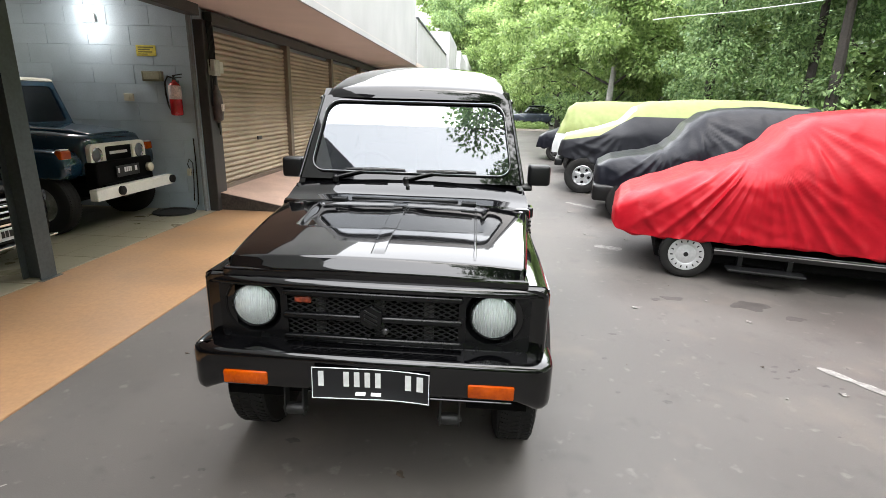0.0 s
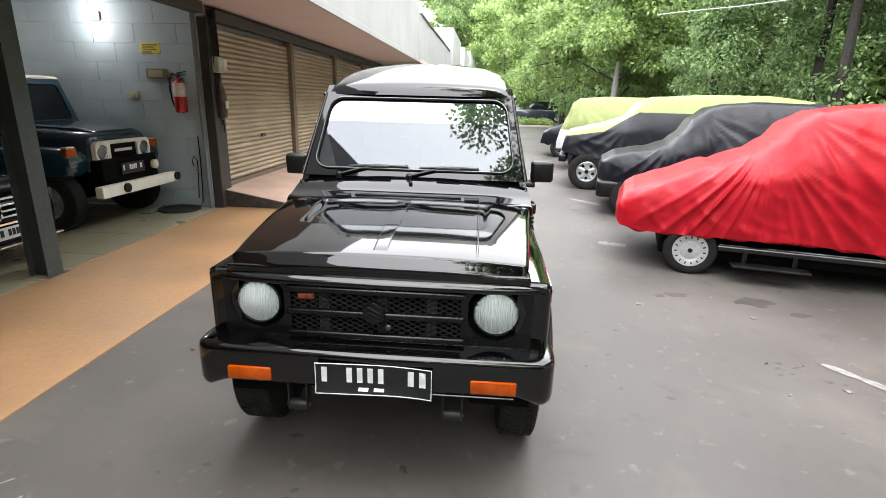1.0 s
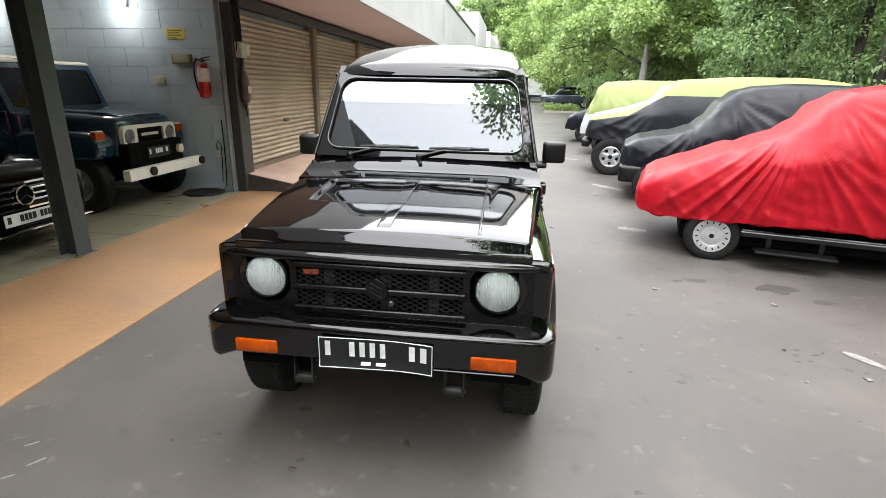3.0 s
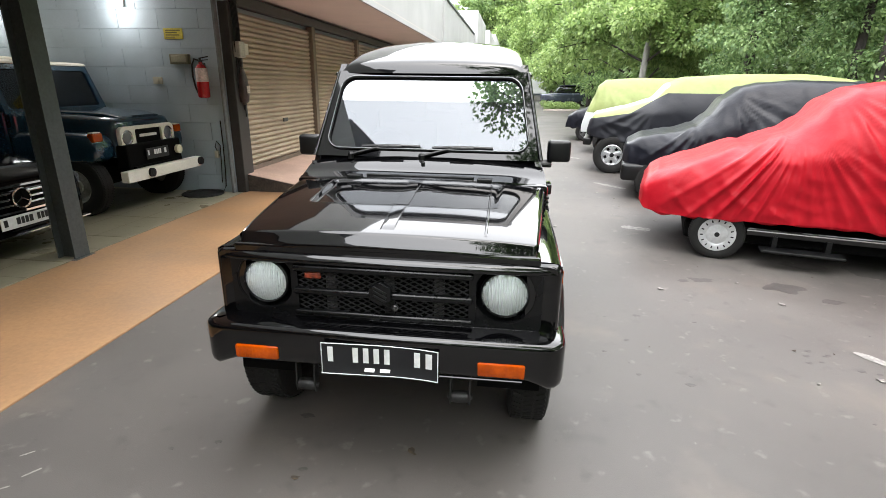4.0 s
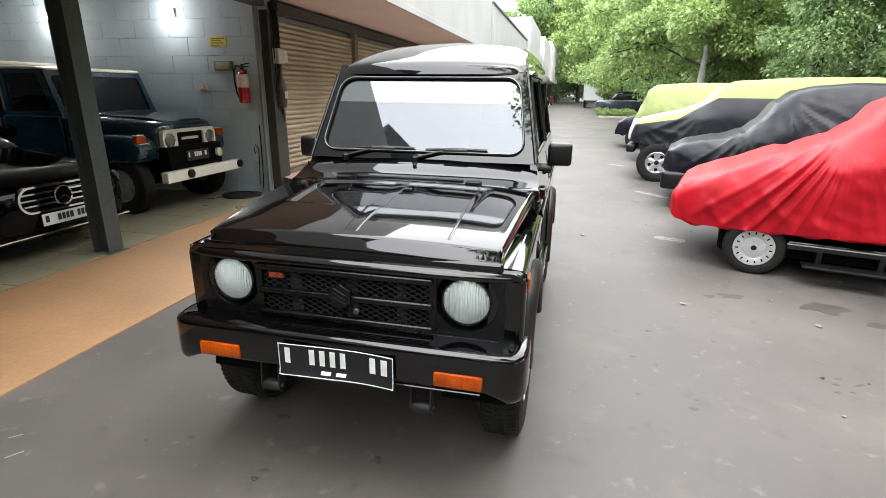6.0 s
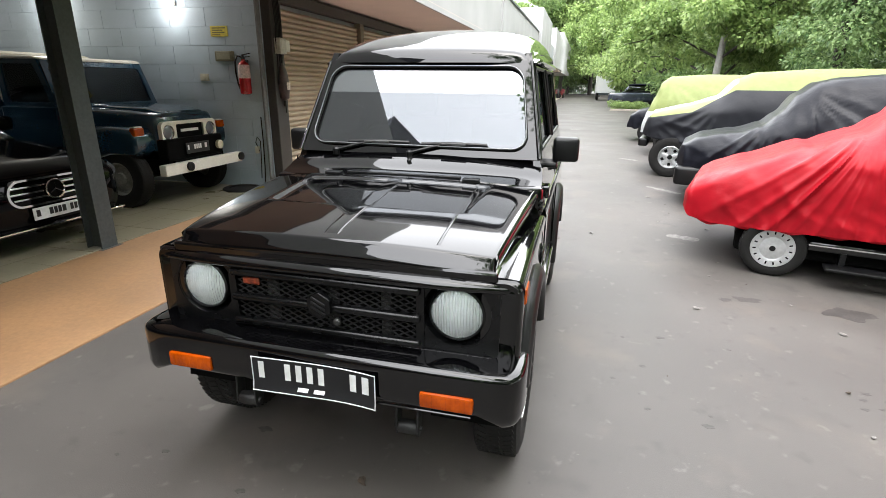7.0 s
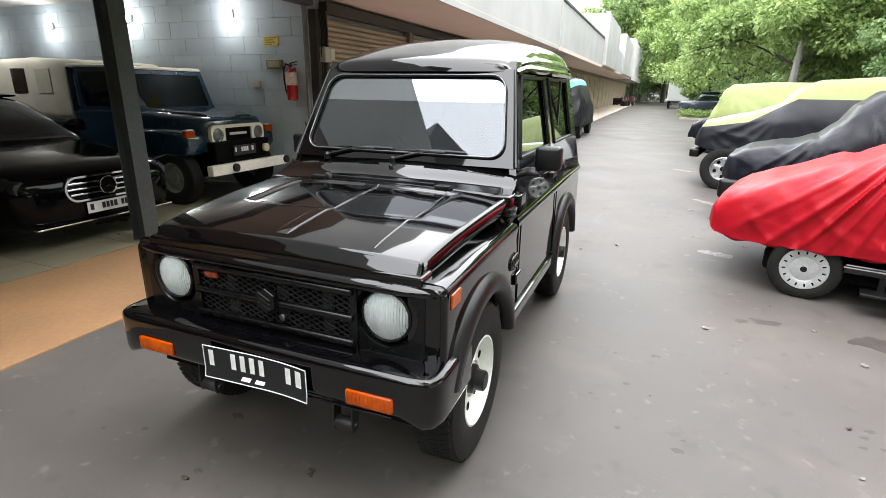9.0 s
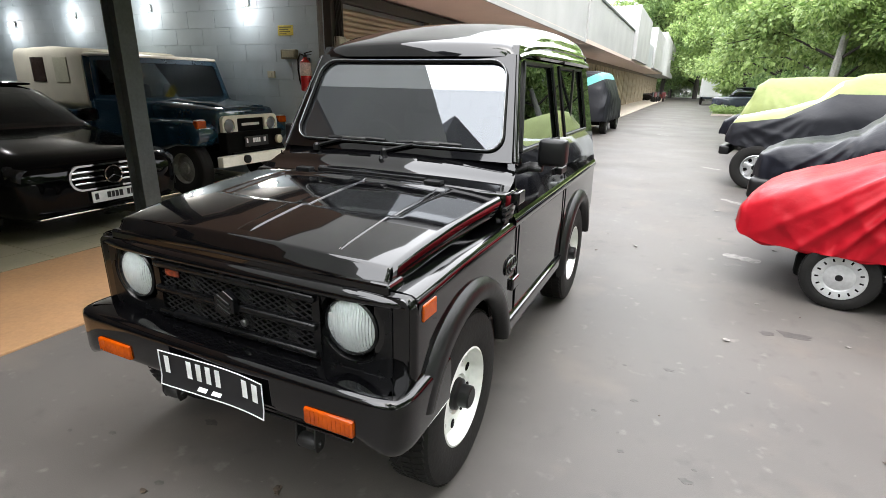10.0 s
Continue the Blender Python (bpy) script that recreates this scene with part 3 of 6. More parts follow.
# ---- wheels ----
def make_wheel(parent, name, m, r, width, rim_r, rim_mat, style, label):
    """A wheel whose outer face looks along its own -x... +x is the outer side."""
    w = part(name, lathe([(rim_r * 0.97, -width / 2), (r * 0.86, -width / 2), (r * 0.965, -width * 0.44), (r, -width * 0.33), (r, width * 0.33), (r * 0.965, width * 0.44), (r * 0.86, width / 2), (rim_r * 1.06, width / 2 * 0.96), (rim_r * 0.97, width * 0.44)], 56, "x", cap=False), RUBBER, parent, label, smooth=True)
    w.matrix_local = m
    h = width * 0.5
    if style == "steel":      # white steel disc with slots and a black centre
        part("rim", lathe([(rim_r, h * 0.86), (rim_r * 0.93, h * 0.9), (rim_r * 0.88, h * 0.42), (rim_r * 0.85, h * 0.30), (rim_r * 0.57, h * 0.34), (rim_r * 0.50, h * 0.46), (rim_r * 0.40, h * 0.52), (rim_r * 0.36, h * 0.44), (0.003, h * 0.44)], 48, "x", cap=False), rim_mat, w, smooth=True)
        bm = bmesh.new()
        for k in range(10):
            a = 2 * math.pi * k / 10
            q = Matrix.Rotation(a, 4, "X") @ pose(h * 0.32 - 0.004, 0, rim_r * 0.71) @ Matrix.Diagonal((1, 0.85, 1.25, 1))
            t = bmesh.new()
            bmesh.ops.create_cone(t, cap_ends=True, segments=14, radius1=rim_r * 0.085, radius2=rim_r * 0.085, depth=0.014, matrix=q @ Matrix.Rotation(math.pi / 2, 4, "Y"))
            me = bpy.data.meshes.new("slot")
            t.to_mesh(me)
            t.free()
            bm.from_mesh(me)
            bpy.data.meshes.remove(me)
        tagged(part("slots", bm, DARK_VOID, w), kind="stuff")
        part("hub", lathe([(rim_r * 0.32, h * 0.44), (rim_r * 0.31, h * 0.62), (rim_r * 0.23, h * 0.70), (rim_r * 0.22, h * 1.10), (rim_r * 0.18, h * 1.16), (0.01, h * 1.16)], 24, "x"), BLACK_PLASTIC, w, "black locking hub", smooth=True)
    elif style == "cap":      # silver wheel trim with a ring of slots
        part("trim_disc", lathe([(rim_r, h * 0.86), (rim_r * 0.97, h * 0.98), (rim_r * 0.91, h * 0.975), (rim_r * 0.66, h * 0.945), (rim_r * 0.58, h * 0.87), (rim_r * 0.35, h * 0.95), (rim_r * 0.2, h * 1.0), (0.003, h * 1.0)], 48, "x", cap=False), rim_mat, w, smooth=True)
        bm = bmesh.new()
        for k in range(15):
            add_box(bm, h * 0.86, h * 0.978, -rim_r * 0.042, rim_r * 0.042, rim_r * 0.72, rim_r * 0.885, rim_r * 0.02, 2, Matrix.Rotation(2 * math.pi * k / 15, 4, "X"))
        tagged(part("slots", bm, DARK_VOID, w), kind="stuff")
        part("badge", lathe([(rim_r * 0.14, h * 0.98), (rim_r * 0.14, h * 1.03), (0.01, h * 1.03)], 16, "x"), BLACK_PLASTIC, w)
    elif style == "disc":     # plain dished steel disc
        part("rim", lathe([(rim_r, h * 0.86), (rim_r * 0.93, h * 0.9), (rim_r * 0.86, h * 0.35), (rim_r * 0.7, h * 0.25), (rim_r * 0.5, h * 0.45), (rim_r * 0.38, h * 0.5), (rim_r * 0.34, h * 0.75), (rim_r * 0.2, h * 0.82), (0.003, h * 0.84)], 48, "x", cap=False), rim_mat, w, smooth=True)
    else:                     # silver spoked off-road rim
        part("rim", lathe([(rim_r, h * 0.86), (rim_r * 0.93, h * 0.95), (rim_r * 0.87, h * 0.62), (rim_r * 0.80, h * 0.52), (rim_r * 0.45, h * 0.60), (0.003, h * 0.62)], 40, "x", cap=False), rim_mat, w, smooth=True)
        bm = bmesh.new()
        for k in range(5):
            add_box(bm, h * 0.5, h * 0.72, -rim_r * 0.15, rim_r * 0.15, rim_r * 0.1, rim_r * 0.84, rim_r * 0.06, 2, Matrix.Rotation(2 * math.pi * k / 5, 4, "X"))
        part("spokes", bm, rim_mat, w)
        bm = bmesh.new()
        for k in range(5):
            add_box(bm, h * 0.5, h * 0.605, -rim_r * 0.13, rim_r * 0.13, rim_r * 0.48, rim_r * 0.76, rim_r * 0.05, 2, Matrix.Rotation(2 * math.pi * (k + 0.5) / 5, 4, "X"))
        tagged(part("slots", bm, DARK_VOID, w), kind="stuff")
        part("hub", lathe([(rim_r * 0.22, h * 0.3), (rim_r * 0.2, h * 0.8), (0.01, h * 0.85)], 20, "x"), BLACK_PLASTIC, w, smooth=True)
    # tread blocks
    bm = bmesh.new()
    n = 70
    for k in range(n):
        for s in (-1, 0, 1):
            a = 2 * math.pi * (k + (0.5 if s else 0)) / n
            add_box(bm, -width * 0.105, width * 0.105, -math.pi * r / n * 0.66, math.pi * r / n * 0.66, r - 0.004, r + 0.003, 0, 1, Matrix.Rotation(a, 4, "X") @ Matrix.Translation((s * width * 0.28, 0, 0)) @ Matrix.Rotation(radians(24 * (s if s else 0.6)), 4, "Z"))
    tagged(part("tread", bm, RUBBER, w), kind="stuff")
    return w


# ---- the black jeep ----
JX, JY = -0.56, 1.79
jeep = thing("jeep", pose(JX, JY, 0), "glossy black small off-road jeep with raised roof on the asphalt", "car")
AX1, AX2, WR = 0.58, 2.61, 0.345
SIDE = 0.715


def side_x(z):
    """Half width of the body at height z, with the cabin leaning in."""
    if z < 0.93:
        return SIDE - 0.03 * max(0, 0.6 - z) ** 1.2
    return SIDE - 0.010 - (z - 0.95) * 0.185


def bend_side(bm, sgn):
    """Moves a flat side sheet (made at x = 0 outwards to negative thickness) onto the body's side."""
    for v in bm.verts:
        v.co.x = sgn * (side_x(v.co.z) + v.co.x)


def arch(cy, r, z0, n=14):
    a0 = math.asin((z0 - 0.36) / r) if z0 > 0.36 else 0
    return [(cy - r * math.cos(a0 + (math.pi - 2 * a0) * i / n), 0.36 + r * math.sin(a0 + (math.pi - 2 * a0) * i / n)) for i in range(n + 1)]


BELT = 0.935
for sgn in (1, -1):
    out = [(0.166, 0.46)] + arch(AX1, 0.42, 0.46) + [(AX1 + 0.44, 0.42), (AX2 - 0.44, 0.42)] + arch(AX2, 0.41, 0.46) + [(3.2, 0.5), (3.24, 0.6), (3.24, BELT), (2.2, BELT), (1.15, BELT), (0.6, BELT - 0.008), (0.166, BELT - 0.015)]
    bm = plate_with_holes(out, [], 0, 0.0, -0.03)
    bend_side(bm, sgn)
    part("side_panel", bm, BLACK_PAINT, jeep)
    # rounded ledge on top of the wing, running on as the belt line
    part("wing_ledge", grid([[(sgn * (SIDE + dx), y, BELT + dz - (0.062 if y < 0.14 else 0.036 if y < 0.145 else 0.022 if y < 0.15 else 0.014 if y < 0.5 else 0.0)) for dx, dz in ((0.002 - ins, -0.05), (0.004 - ins, -0.02), (-0.004 - ins, -0.002), (-0.018 - ins, 0.008), (-0.06 - ins * 0.6, 0.012), (-0.11, 0.012))] for y, ins in ((0.168, 0.0), (0.5, 0.0), (0.8, 0.0), (1.1, 0.0))]), BLACK_PAINT, jeep, smooth=True, sharp=60)
    part("belt_moulding", grid([[(sgn * (SIDE + dx), y, BELT + dz) for dx, dz in ((0.0, -0.03), (0.006, -0.02), (0.006, 0.0), (-0.004, 0.02), (-0.02, 0.035))] for y in (1.1, 2.0, 3.24)]), BLACK_PAINT, jeep, smooth=True, sharp=60)
    # wheel arch flares
    for cy, rr in ((AX1, 0.42), (AX2, 0.41)):
        rows = []
        for i in range(25):
            a = math.pi * (0.87 if cy == AX1 else 1.03) * (1.0 - i / 24) + 0.05 * math.pi * (i / 24)
            c, s = math.cos(a), math.sin(a)
            rows.append([(sgn * (side_x(0.6) + dx), cy + (rr + dr) * c, 0.36 + (rr + dr) * s * 0.98) for dx, dr in ((-0.02, -0.04), (0.02, -0.035), (0.036, -0.02), (0.036, 0.02), (0.022, 0.045), (-0.01, 0.06))])
        part("arch_flare", grid(rows), BLACK_PLASTIC, jeep, "matt black wheel arch flare", smooth=True, sharp=50)
        # inner wheel house
        rows = [[(sgn * x, cy + rr * math.cos(math.pi * i / 12), 0.36 + rr * math.sin(math.pi * i / 12)) for x in (0.40, 0.66)] for i in range(13)]
        part("wheel_house", grid(rows), DARK_VOID, jeep)
    part("sill_step", box(sgn * 0.66, sgn * 0.73, AX1 + 0.45, AX2 - 0.45, 0.40, 0.47, 0.012), BLACK_PAINT, jeep)
    # cabin side with door and rear windows
    zb, zt = BELT + 0.01, 1.70
    door_win = [(1.31, 1.22), (2.08, 1.22), (2.08, 1.625), (1.525, 1.625)]
    rear_win = [(2.26, 1.22), (2.95, 1.22), (2.95, 1.625), (2.26, 1.625)]
    bm = bmesh.new()
    for piece in ([(1.13, zb), (3.24, zb), (3.23, 1.22), (1.222, 1.22)], [(1.222, 1.22), (1.31, 1.22), (1.525, 1.625), (1.436, 1.625)], [(2.08, 1.22), (2.26, 1.22), (2.26, 1.625), (2.08, 1.625)],
                  [(2.95, 1.22), (3.23, 1.22), (3.19, 1.625), (2.95, 1.625)], [(1.436, 1.625), (3.19, 1.625), (3.16, zt), (1.48, zt)]):
        add_prism(bm, piece, 0, 0.0, -0.035)
    bend_side(bm, sgn)
    part("cabin_side", bm, BLACK_PAINT, jeep)
    for nm, win in (("door_glass", door_win), ("rear_side_glass", rear_win)):
        bm = plate_with_holes([(y, z) for y, z in win], [], 0, -0.012, -0.016)
        bend_side(bm, sgn)
        part(nm, bm, GLASS_SIDE, jeep, "dark tinted side window")
        pts = [(sgn * (side_x(z) + 0.002), y, z) for y, z in win]
        for p, q in zip(pts, pts[1:] + pts[:1]):
            part("window_seal", tube([p, q], 0.010, 6), BLACK_PLASTIC, jeep)
    # sliding window bar, door gap lines and handle
    part("window_bar", box(sgn * (side_x(1.4) - 0.012), sgn * (side_x(1.4) + 0.002), 2.53, 2.56, 1.23, 1.62), BLACK_PLASTIC, jeep)
    for y in (1.17, 2.16):
        part("door_gap", tube([(sgn * (side_x(z) - 0.0005), y, z) for z in (0.48, 0.7, 0.9, 1.0, 1.15)], 0.004, 5), DARK_VOID, jeep)
    part("door_handle", box(sgn * 0.69, sgn * 0.72, 1.96, 2.10, 1.02, 1.06, 0.006), BLACK_PLASTIC, jeep)
    for z in (0.60, 1.01):
        part("door_hinge", box(sgn * 0.69, sgn * 0.725, 1.10, 1.20, z, z + 0.06, 0.008), BLACK_PAINT, jeep)
    # louvres on the scuttle side and emblem shape
    bm = bmesh.new()
    for k in range(3):
        add_box(bm, sgn * 0.69, sgn * 0.706, 0.98, 1.09, 0.962 + 0.024 * k, 0.974 + 0.024 * k, 0.003)
    part("side_louvre", bm, BLACK_PLASTIC, jeep)
    bm = bmesh.new()
    for k in range(3):
        pts = [(sgn * (SIDE + 0.003), 1.07 + 0.045 * math.cos(t) + 0.03 * (k - 1), 0.74 + 0.035 * math.sin(t)) for t in [2 * math.pi * i / 16 for i in range(17)]]
        add_tube(bm, pts, 0.005, 5)
    part("side_emblem", bm, surface("dark_chrome", (0.12, 0.12, 0.12), 0.25, metal=0.9), jeep, "dark plain emblem rings")
    part("side_marker", box(sgn * 0.705, sgn * 0.724, 0.19, 0.28, 0.835, 0.893, 0.006), AMBER, jeep, "amber side marker lamp")
    # drip rail
    part("drip_rail", tube([(sgn * 0.585, 1.445, 1.640), (sgn * 0.594, 1.56, 1.660), (sgn * 0.594, 1.8, 1.668), (sgn * 0.594, 3.1, 1.668), (sgn * 0.585, 3.17, 1.66)], 0.010, 6), BLACK_PAINT, jeep, smooth=True)
    # mirror
    x0, x1 = sorted((sgn * 0.712, sgn * 0.848))
    mirror = part("wing_mirror", box(x0, x1, 1.40, 1.49, 1.148, 1.275, 0.020, 3), BLACK_PLASTIC, jeep, "black plastic door mirror", smooth=True)
    part("mirror_arm", prism([(1.40, 1.115), (1.435, 1.115), (1.465, 1.152), (1.43, 1.162), (1.405, 1.14)], 0, sgn * 0.655, sgn * 0.74, 0.008), BLACK_PLASTIC, mirror, smooth=True)
    x0, x1 = sorted((sgn * 0.728, sgn * 0.833))
    part("mirror_glass", box(x0, x1, 1.489, 1.494, 1.165, 1.258), CHROME, mirror)
    make_wheel(jeep, "front_wheel", pose(sgn * 0.628, AX1, WR, 0, 0, 0 if sgn > 0 else 180), WR, 0.19, 0.205, WHITE_RIM, "steel", "white steel wheel with black tyre")
    make_wheel(jeep, "rear_wheel", pose(sgn * 0.63, AX2, WR, 0, 0, 0 if sgn > 0 else 180), WR, 0.19, 0.205, WHITE_RIM, "steel", "white steel wheel with black tyre")

# raised roof: fluted sides and an upright brow over the windscreen
half = [(0.590, 1.648), (0.600, 1.662), (0.599, 1.680), (0.585, 1.692), (0.574, 1.715), (0.578, 1.722), (0.574, 1.737), (0.560, 1.750), (0.549, 1.776), (0.541, 1.793), (0.522, 1.816), (0.484, 1.838), (0.38, 1.862), (0.2, 1.880)]
ring_pts = [(-x, z) for x, z in half] + [(0.0, 1.887)] + [(x, z) for x, z in reversed(half)]
rows = []
for y, f in ((1.432, 0.0), (1.437, 0.07), (1.446, 0.165), (1.454, 0.235), (1.462, 0.275), (1.474, 0.312), (1.497, 0.362), (1.555, 0.45), (1.65, 0.59), (1.79, 0.745), (1.95, 0.865), (2.15, 0.955), (2.4, 0.995), (2.6, 1.0), (2.85, 0.99), (3.05, 0.95), (3.14, 0.85), (3.17, 0.6), (3.18, 0.2)):
    front = max(0.0, (1.62 - y) / 0.19)
    rows.append([(x * (1.0 - 0.030 * front), y + 0.022 * front * abs(x / 0.6) ** 5 - 0.012 * front * (1 - (x / 0.6) ** 2), 1.648 + (z - 1.648) * f) for x, z in ring_pts])
part("roof", grid(rows), BLACK_PAINT, jeep, "raised black roof with fluted sides", smooth=True, sharp=32)
# bonnet
HY0, HY1 = 0.186, 0.985


def bonnet_z(x, y):
    t = (y - HY0) / (HY1 - HY0)
    w = 0.618 + 0.062 * t
    u = x / w
    z = 1.020 + 0.074 * t + 0.012 * math.sin(math.pi * t * 0.9)
    z -= (0.022 + 0.008 * t) * abs(u) ** 2.6 + 0.24 * max(0.0, 0.32 - y) ** 2
    # sunken panel towards the windscreen, with a rounded front edge
    edge = 0.47 - 0.04 * (1 - t) - abs(x)
    front = y - (0.50 + 0.30 * max(0, abs(x) - 0.22) ** 1.6)
    d = min(edge, front, 0.945 - y)
    z -= 0.012 * smoothstep(-0.006, 0.026, d)
    return z


rows = []
NX, NY = 96, 72
# front lip: an upright face, a slanted facet and a crease, (y, drop below the crease)
for y, drop in ((0.150, 0.078), (0.145, 0.075), (0.143, 0.070), (0.1425, 0.058), (0.1435, 0.052), (0.146, 0.047), (0.152, 0.038), (0.162, 0.023), (0.1705, 0.0095), (0.174, 0.005), (0.178, 0.0022), (0.182, 0.0008)):
    rows.append([(x * 0.985, y + 0.016 * abs(x / 0.618) ** 4, bonnet_z(x, HY0) - drop) for x in [0.618 * (-1 + 2 * i / NX) for i in range(NX + 1)]])
    lo, hi = rows[-1][0], rows[-1][-1]
    rows[-1] = [(lo[0] - 0.003, lo[1] + 0.016, lo[2] - 0.008), (lo[0] - 0.003, lo[1] + 0.006, lo[2] - 0.003)] + rows[-1] + [(hi[0] + 0.003, hi[1] + 0.006, hi[2] - 0.003), (hi[0] + 0.003, hi[1] + 0.016, hi[2] - 0.008)]
for j in range(NY + 1):
    t = (j / NY) ** 1.15
    y = HY0 + (HY1 - HY0) * t
    w = 0.618 + 0.062 * t
    row = [(-w * 0.985, y, bonnet_z(-w, y) - 0.075), (-w * 1.004, y, bonnet_z(-w, y) - 0.014)]
    row += [(w * (-1 + 2 * i / NX) * 0.985, y + 0.016 * (1 - t) * abs(-1 + 2 * i / NX) ** 4, bonnet_z(w * (-1 + 2 * i / NX), y)) for i in range(NX + 1)]
    row += [(w * 1.004, y, bonnet_z(w, y) - 0.014), (w * 0.985, y, bonnet_z(w, y) - 0.075)]
    rows.append(row)
part("bonnet", grid(rows), BLACK_PAINT, jeep, smooth=True, sharp=60)
# pressed ribs: flat strips with rounded edges
for c0, w0, c1, w1 in ((0.007, 0.027, -0.008, 0.036), (0.41, 0.003, 0.40, 0.003)):
    rows = []
    for i in range(41):
        t = i / 40
        y, c, w = 0.215 + 0.735 * t, c0 + (c1 - c0) * t, w0 + (w1 - w0) * t
        k = min(1, i / 1.5, (40 - i) / 1.5)
        k *= 1.0 if w > 0.01 else 0.55
        rows.append([(c + dx, y, bonnet_z(c + dx, y) + dz * k) for dx, dz in ((-w - 0.003, -0.001), (-w - 0.0016, 0.0016), (-w, 0.0036), (-w + min(0.004, w * 0.8), 0.004), (w - min(0.004, w * 0.8), 0.004), (w, 0.0036), (w + 0.0016, 0.0016), (w + 0.003, -0.001))])
    part("bonnet_rib", grid(rows), BLACK_PAINT, jeep, "fine pressed rib on the bonnet", smooth=True, sharp=60)
# scuttle panel below the windscreen
rows = []
for y, z, w in ((0.988, 1.055, 0.69), (0.99, 1.086, 0.69), (0.996, 1.094, 0.69), (1.05, 1.112, 0.689), (1.10, 1.132, 0.686), (1.108, 1.139, 0.684), (1.16, 1.160, 0.676), (1.20, 1.185, 0.664)):
    rows.append([(w * u, y + 0.03 * u * u, z - 0.02 * abs(u) ** 3) for u in [-1 + i / 10 for i in range(21)]])
part("scuttle_panel", grid(rows), BLACK_PAINT, jeep, smooth=True, sharp=25)
part("scuttle_side", box(-0.70, 0.70, 1.0, 1.18, 0.93, 1.08, 0.02), BLACK_PAINT, jeep, smooth=True)
for x in (-0.36, 0.36):
    part("bonnet_hinge", box(x - 0.04, x + 0.04, 0.965, 1.015, 1.090, 1.108, 0.004), BLACK_PLASTIC, jeep)
part("washer_jet", lathe([(0.011, 0.0), (0.012, 0.015), (0.006, 0.024)], 12, "z", pose(0, 1.13, 1.145)), BLACK_PLASTIC, jeep)
part("scuttle_vent", box(-0.30, 0.30, 1.012, 1.034, 1.096, 1.108, 0.003), BLACK_PLASTIC, jeep)

# windscreen frame and glass, built flat and leaned back
WB, WT = (1.208, 1.197), (1.447, 1.660)
LEAN_LEN = math.hypot(WT[0] - WB[0], WT[1] - WB[1])
tilt = math.degrees(math.atan2(WT[0] - WB[0], WT[1] - WB[1]))
WM = pose(0, WB[0], WB[1], -tilt)


def taper_shape(w0, w1, z0, z1, r, n=6):
    res = []
    for x, z in rounded(-0.6, 0.6, z0, z1, r, n):
        k = (z - z0) / (z1 - z0)
        res.append((x / 0.6 * (w0 + (w1 - w0) * k), z))
    return res


bm = plate_with_holes(taper_shape(0.672, 0.578, -0.02, LEAN_LEN, 0.02), [taper_shape(0.598, 0.532, 0.026, LEAN_LEN - 0.042, 0.085)], 1, 0.0, 0.05)
bmesh.ops.transform(bm, matrix=WM, verts=bm.verts)
part("windscreen_frame", bm, BLACK_PAINT, jeep)
for nm, r, dr, m in (("windscreen_rubber", 0.0065, 0.0, RUBBER), ("chrome_bead", 0.003, 0.006, surface("dull_bead", (0.22, 0.225, 0.23), 0.35, metal=0.8))):
    bm = bmesh.new()
    pts = [(x, -0.006 - (0.012 if dr else 0), z) for x, z in taper_shape(0.598, 0.532, 0.026, LEAN_LEN - 0.042, 0.085)]
    add_tube(bm, pts + [pts[0]], r, 8)
    bmesh.ops.transform(bm, matrix=WM, verts=bm.verts)
    part(nm, bm, m, jeep, smooth=True)
zs = LEAN_LEN * 0.64
for nm, lo, hi, m in (("windscreen_glass", 0.026, zs - 0.001, GLASS_FRONT), ("sun_strip", zs, LEAN_LEN - 0.042, GLASS_BAND)):
    pts = [(x, min(max(z, lo), hi)) for x, z in taper_shape(0.598, 0.532, 0.026, LEAN_LEN - 0.042, 0.085)]
    clean = [p for i, p in enumerate(pts) if (abs(p[0] - pts[i - 1][0]) + abs(p[1] - pts[i - 1][1])) > 1e-4]
    lim = []
    for x, z in clean:      # keep the cut edge straight
        k = (z - 0.026) / (LEAN_LEN - 0.068)
        full = 0.598 + (0.532 - 0.598) * k
        lim.append((math.copysign(full, x) if abs(z - zs) < 0.002 else x, z))
    clean = [p for i, p in enumerate(lim) if (abs(p[0] - lim[i - 1][0]) + abs(p[1] - lim[i - 1][1])) > 1e-4]
    bm = plate_with_holes(clean, [], 1, 0.006, 0.010)
    bmesh.ops.transform(bm, matrix=WM, verts=bm.verts)
    g = part(nm, bm, m, jeep, "silvered sun strip across the top of the windscreen" if nm == "sun_strip" else "tinted windscreen")
    g.visible_shadow = False
# rounded outer skins of the pillars, and a small sticker on the glass
for s in (-1, 1):
    bm = tube([(s * 0.662, 0.006, -0.015), (s * 0.615, 0.006, LEAN_LEN * 0.5), (s * 0.570, 0.006, LEAN_LEN - 0.005)], 0.014, 12, 0.010)
    bmesh.ops.transform(bm, matrix=WM, verts=bm.verts)
    part("pillar_skin", bm, BLACK_PAINT, jeep, "rounded black windscreen pillar", smooth=True)
bm = box(0.505, 0.543, 0.0115, 0.0135, 0.05, 0.085)
bmesh.ops.transform(bm, matrix=WM, verts=bm.verts)
part("sticker", bm, surface("tan_sticker", (0.20, 0.15, 0.075), 0.6, vary=0.3, scale=60), jeep, "small tan sticker in the windscreen corner")
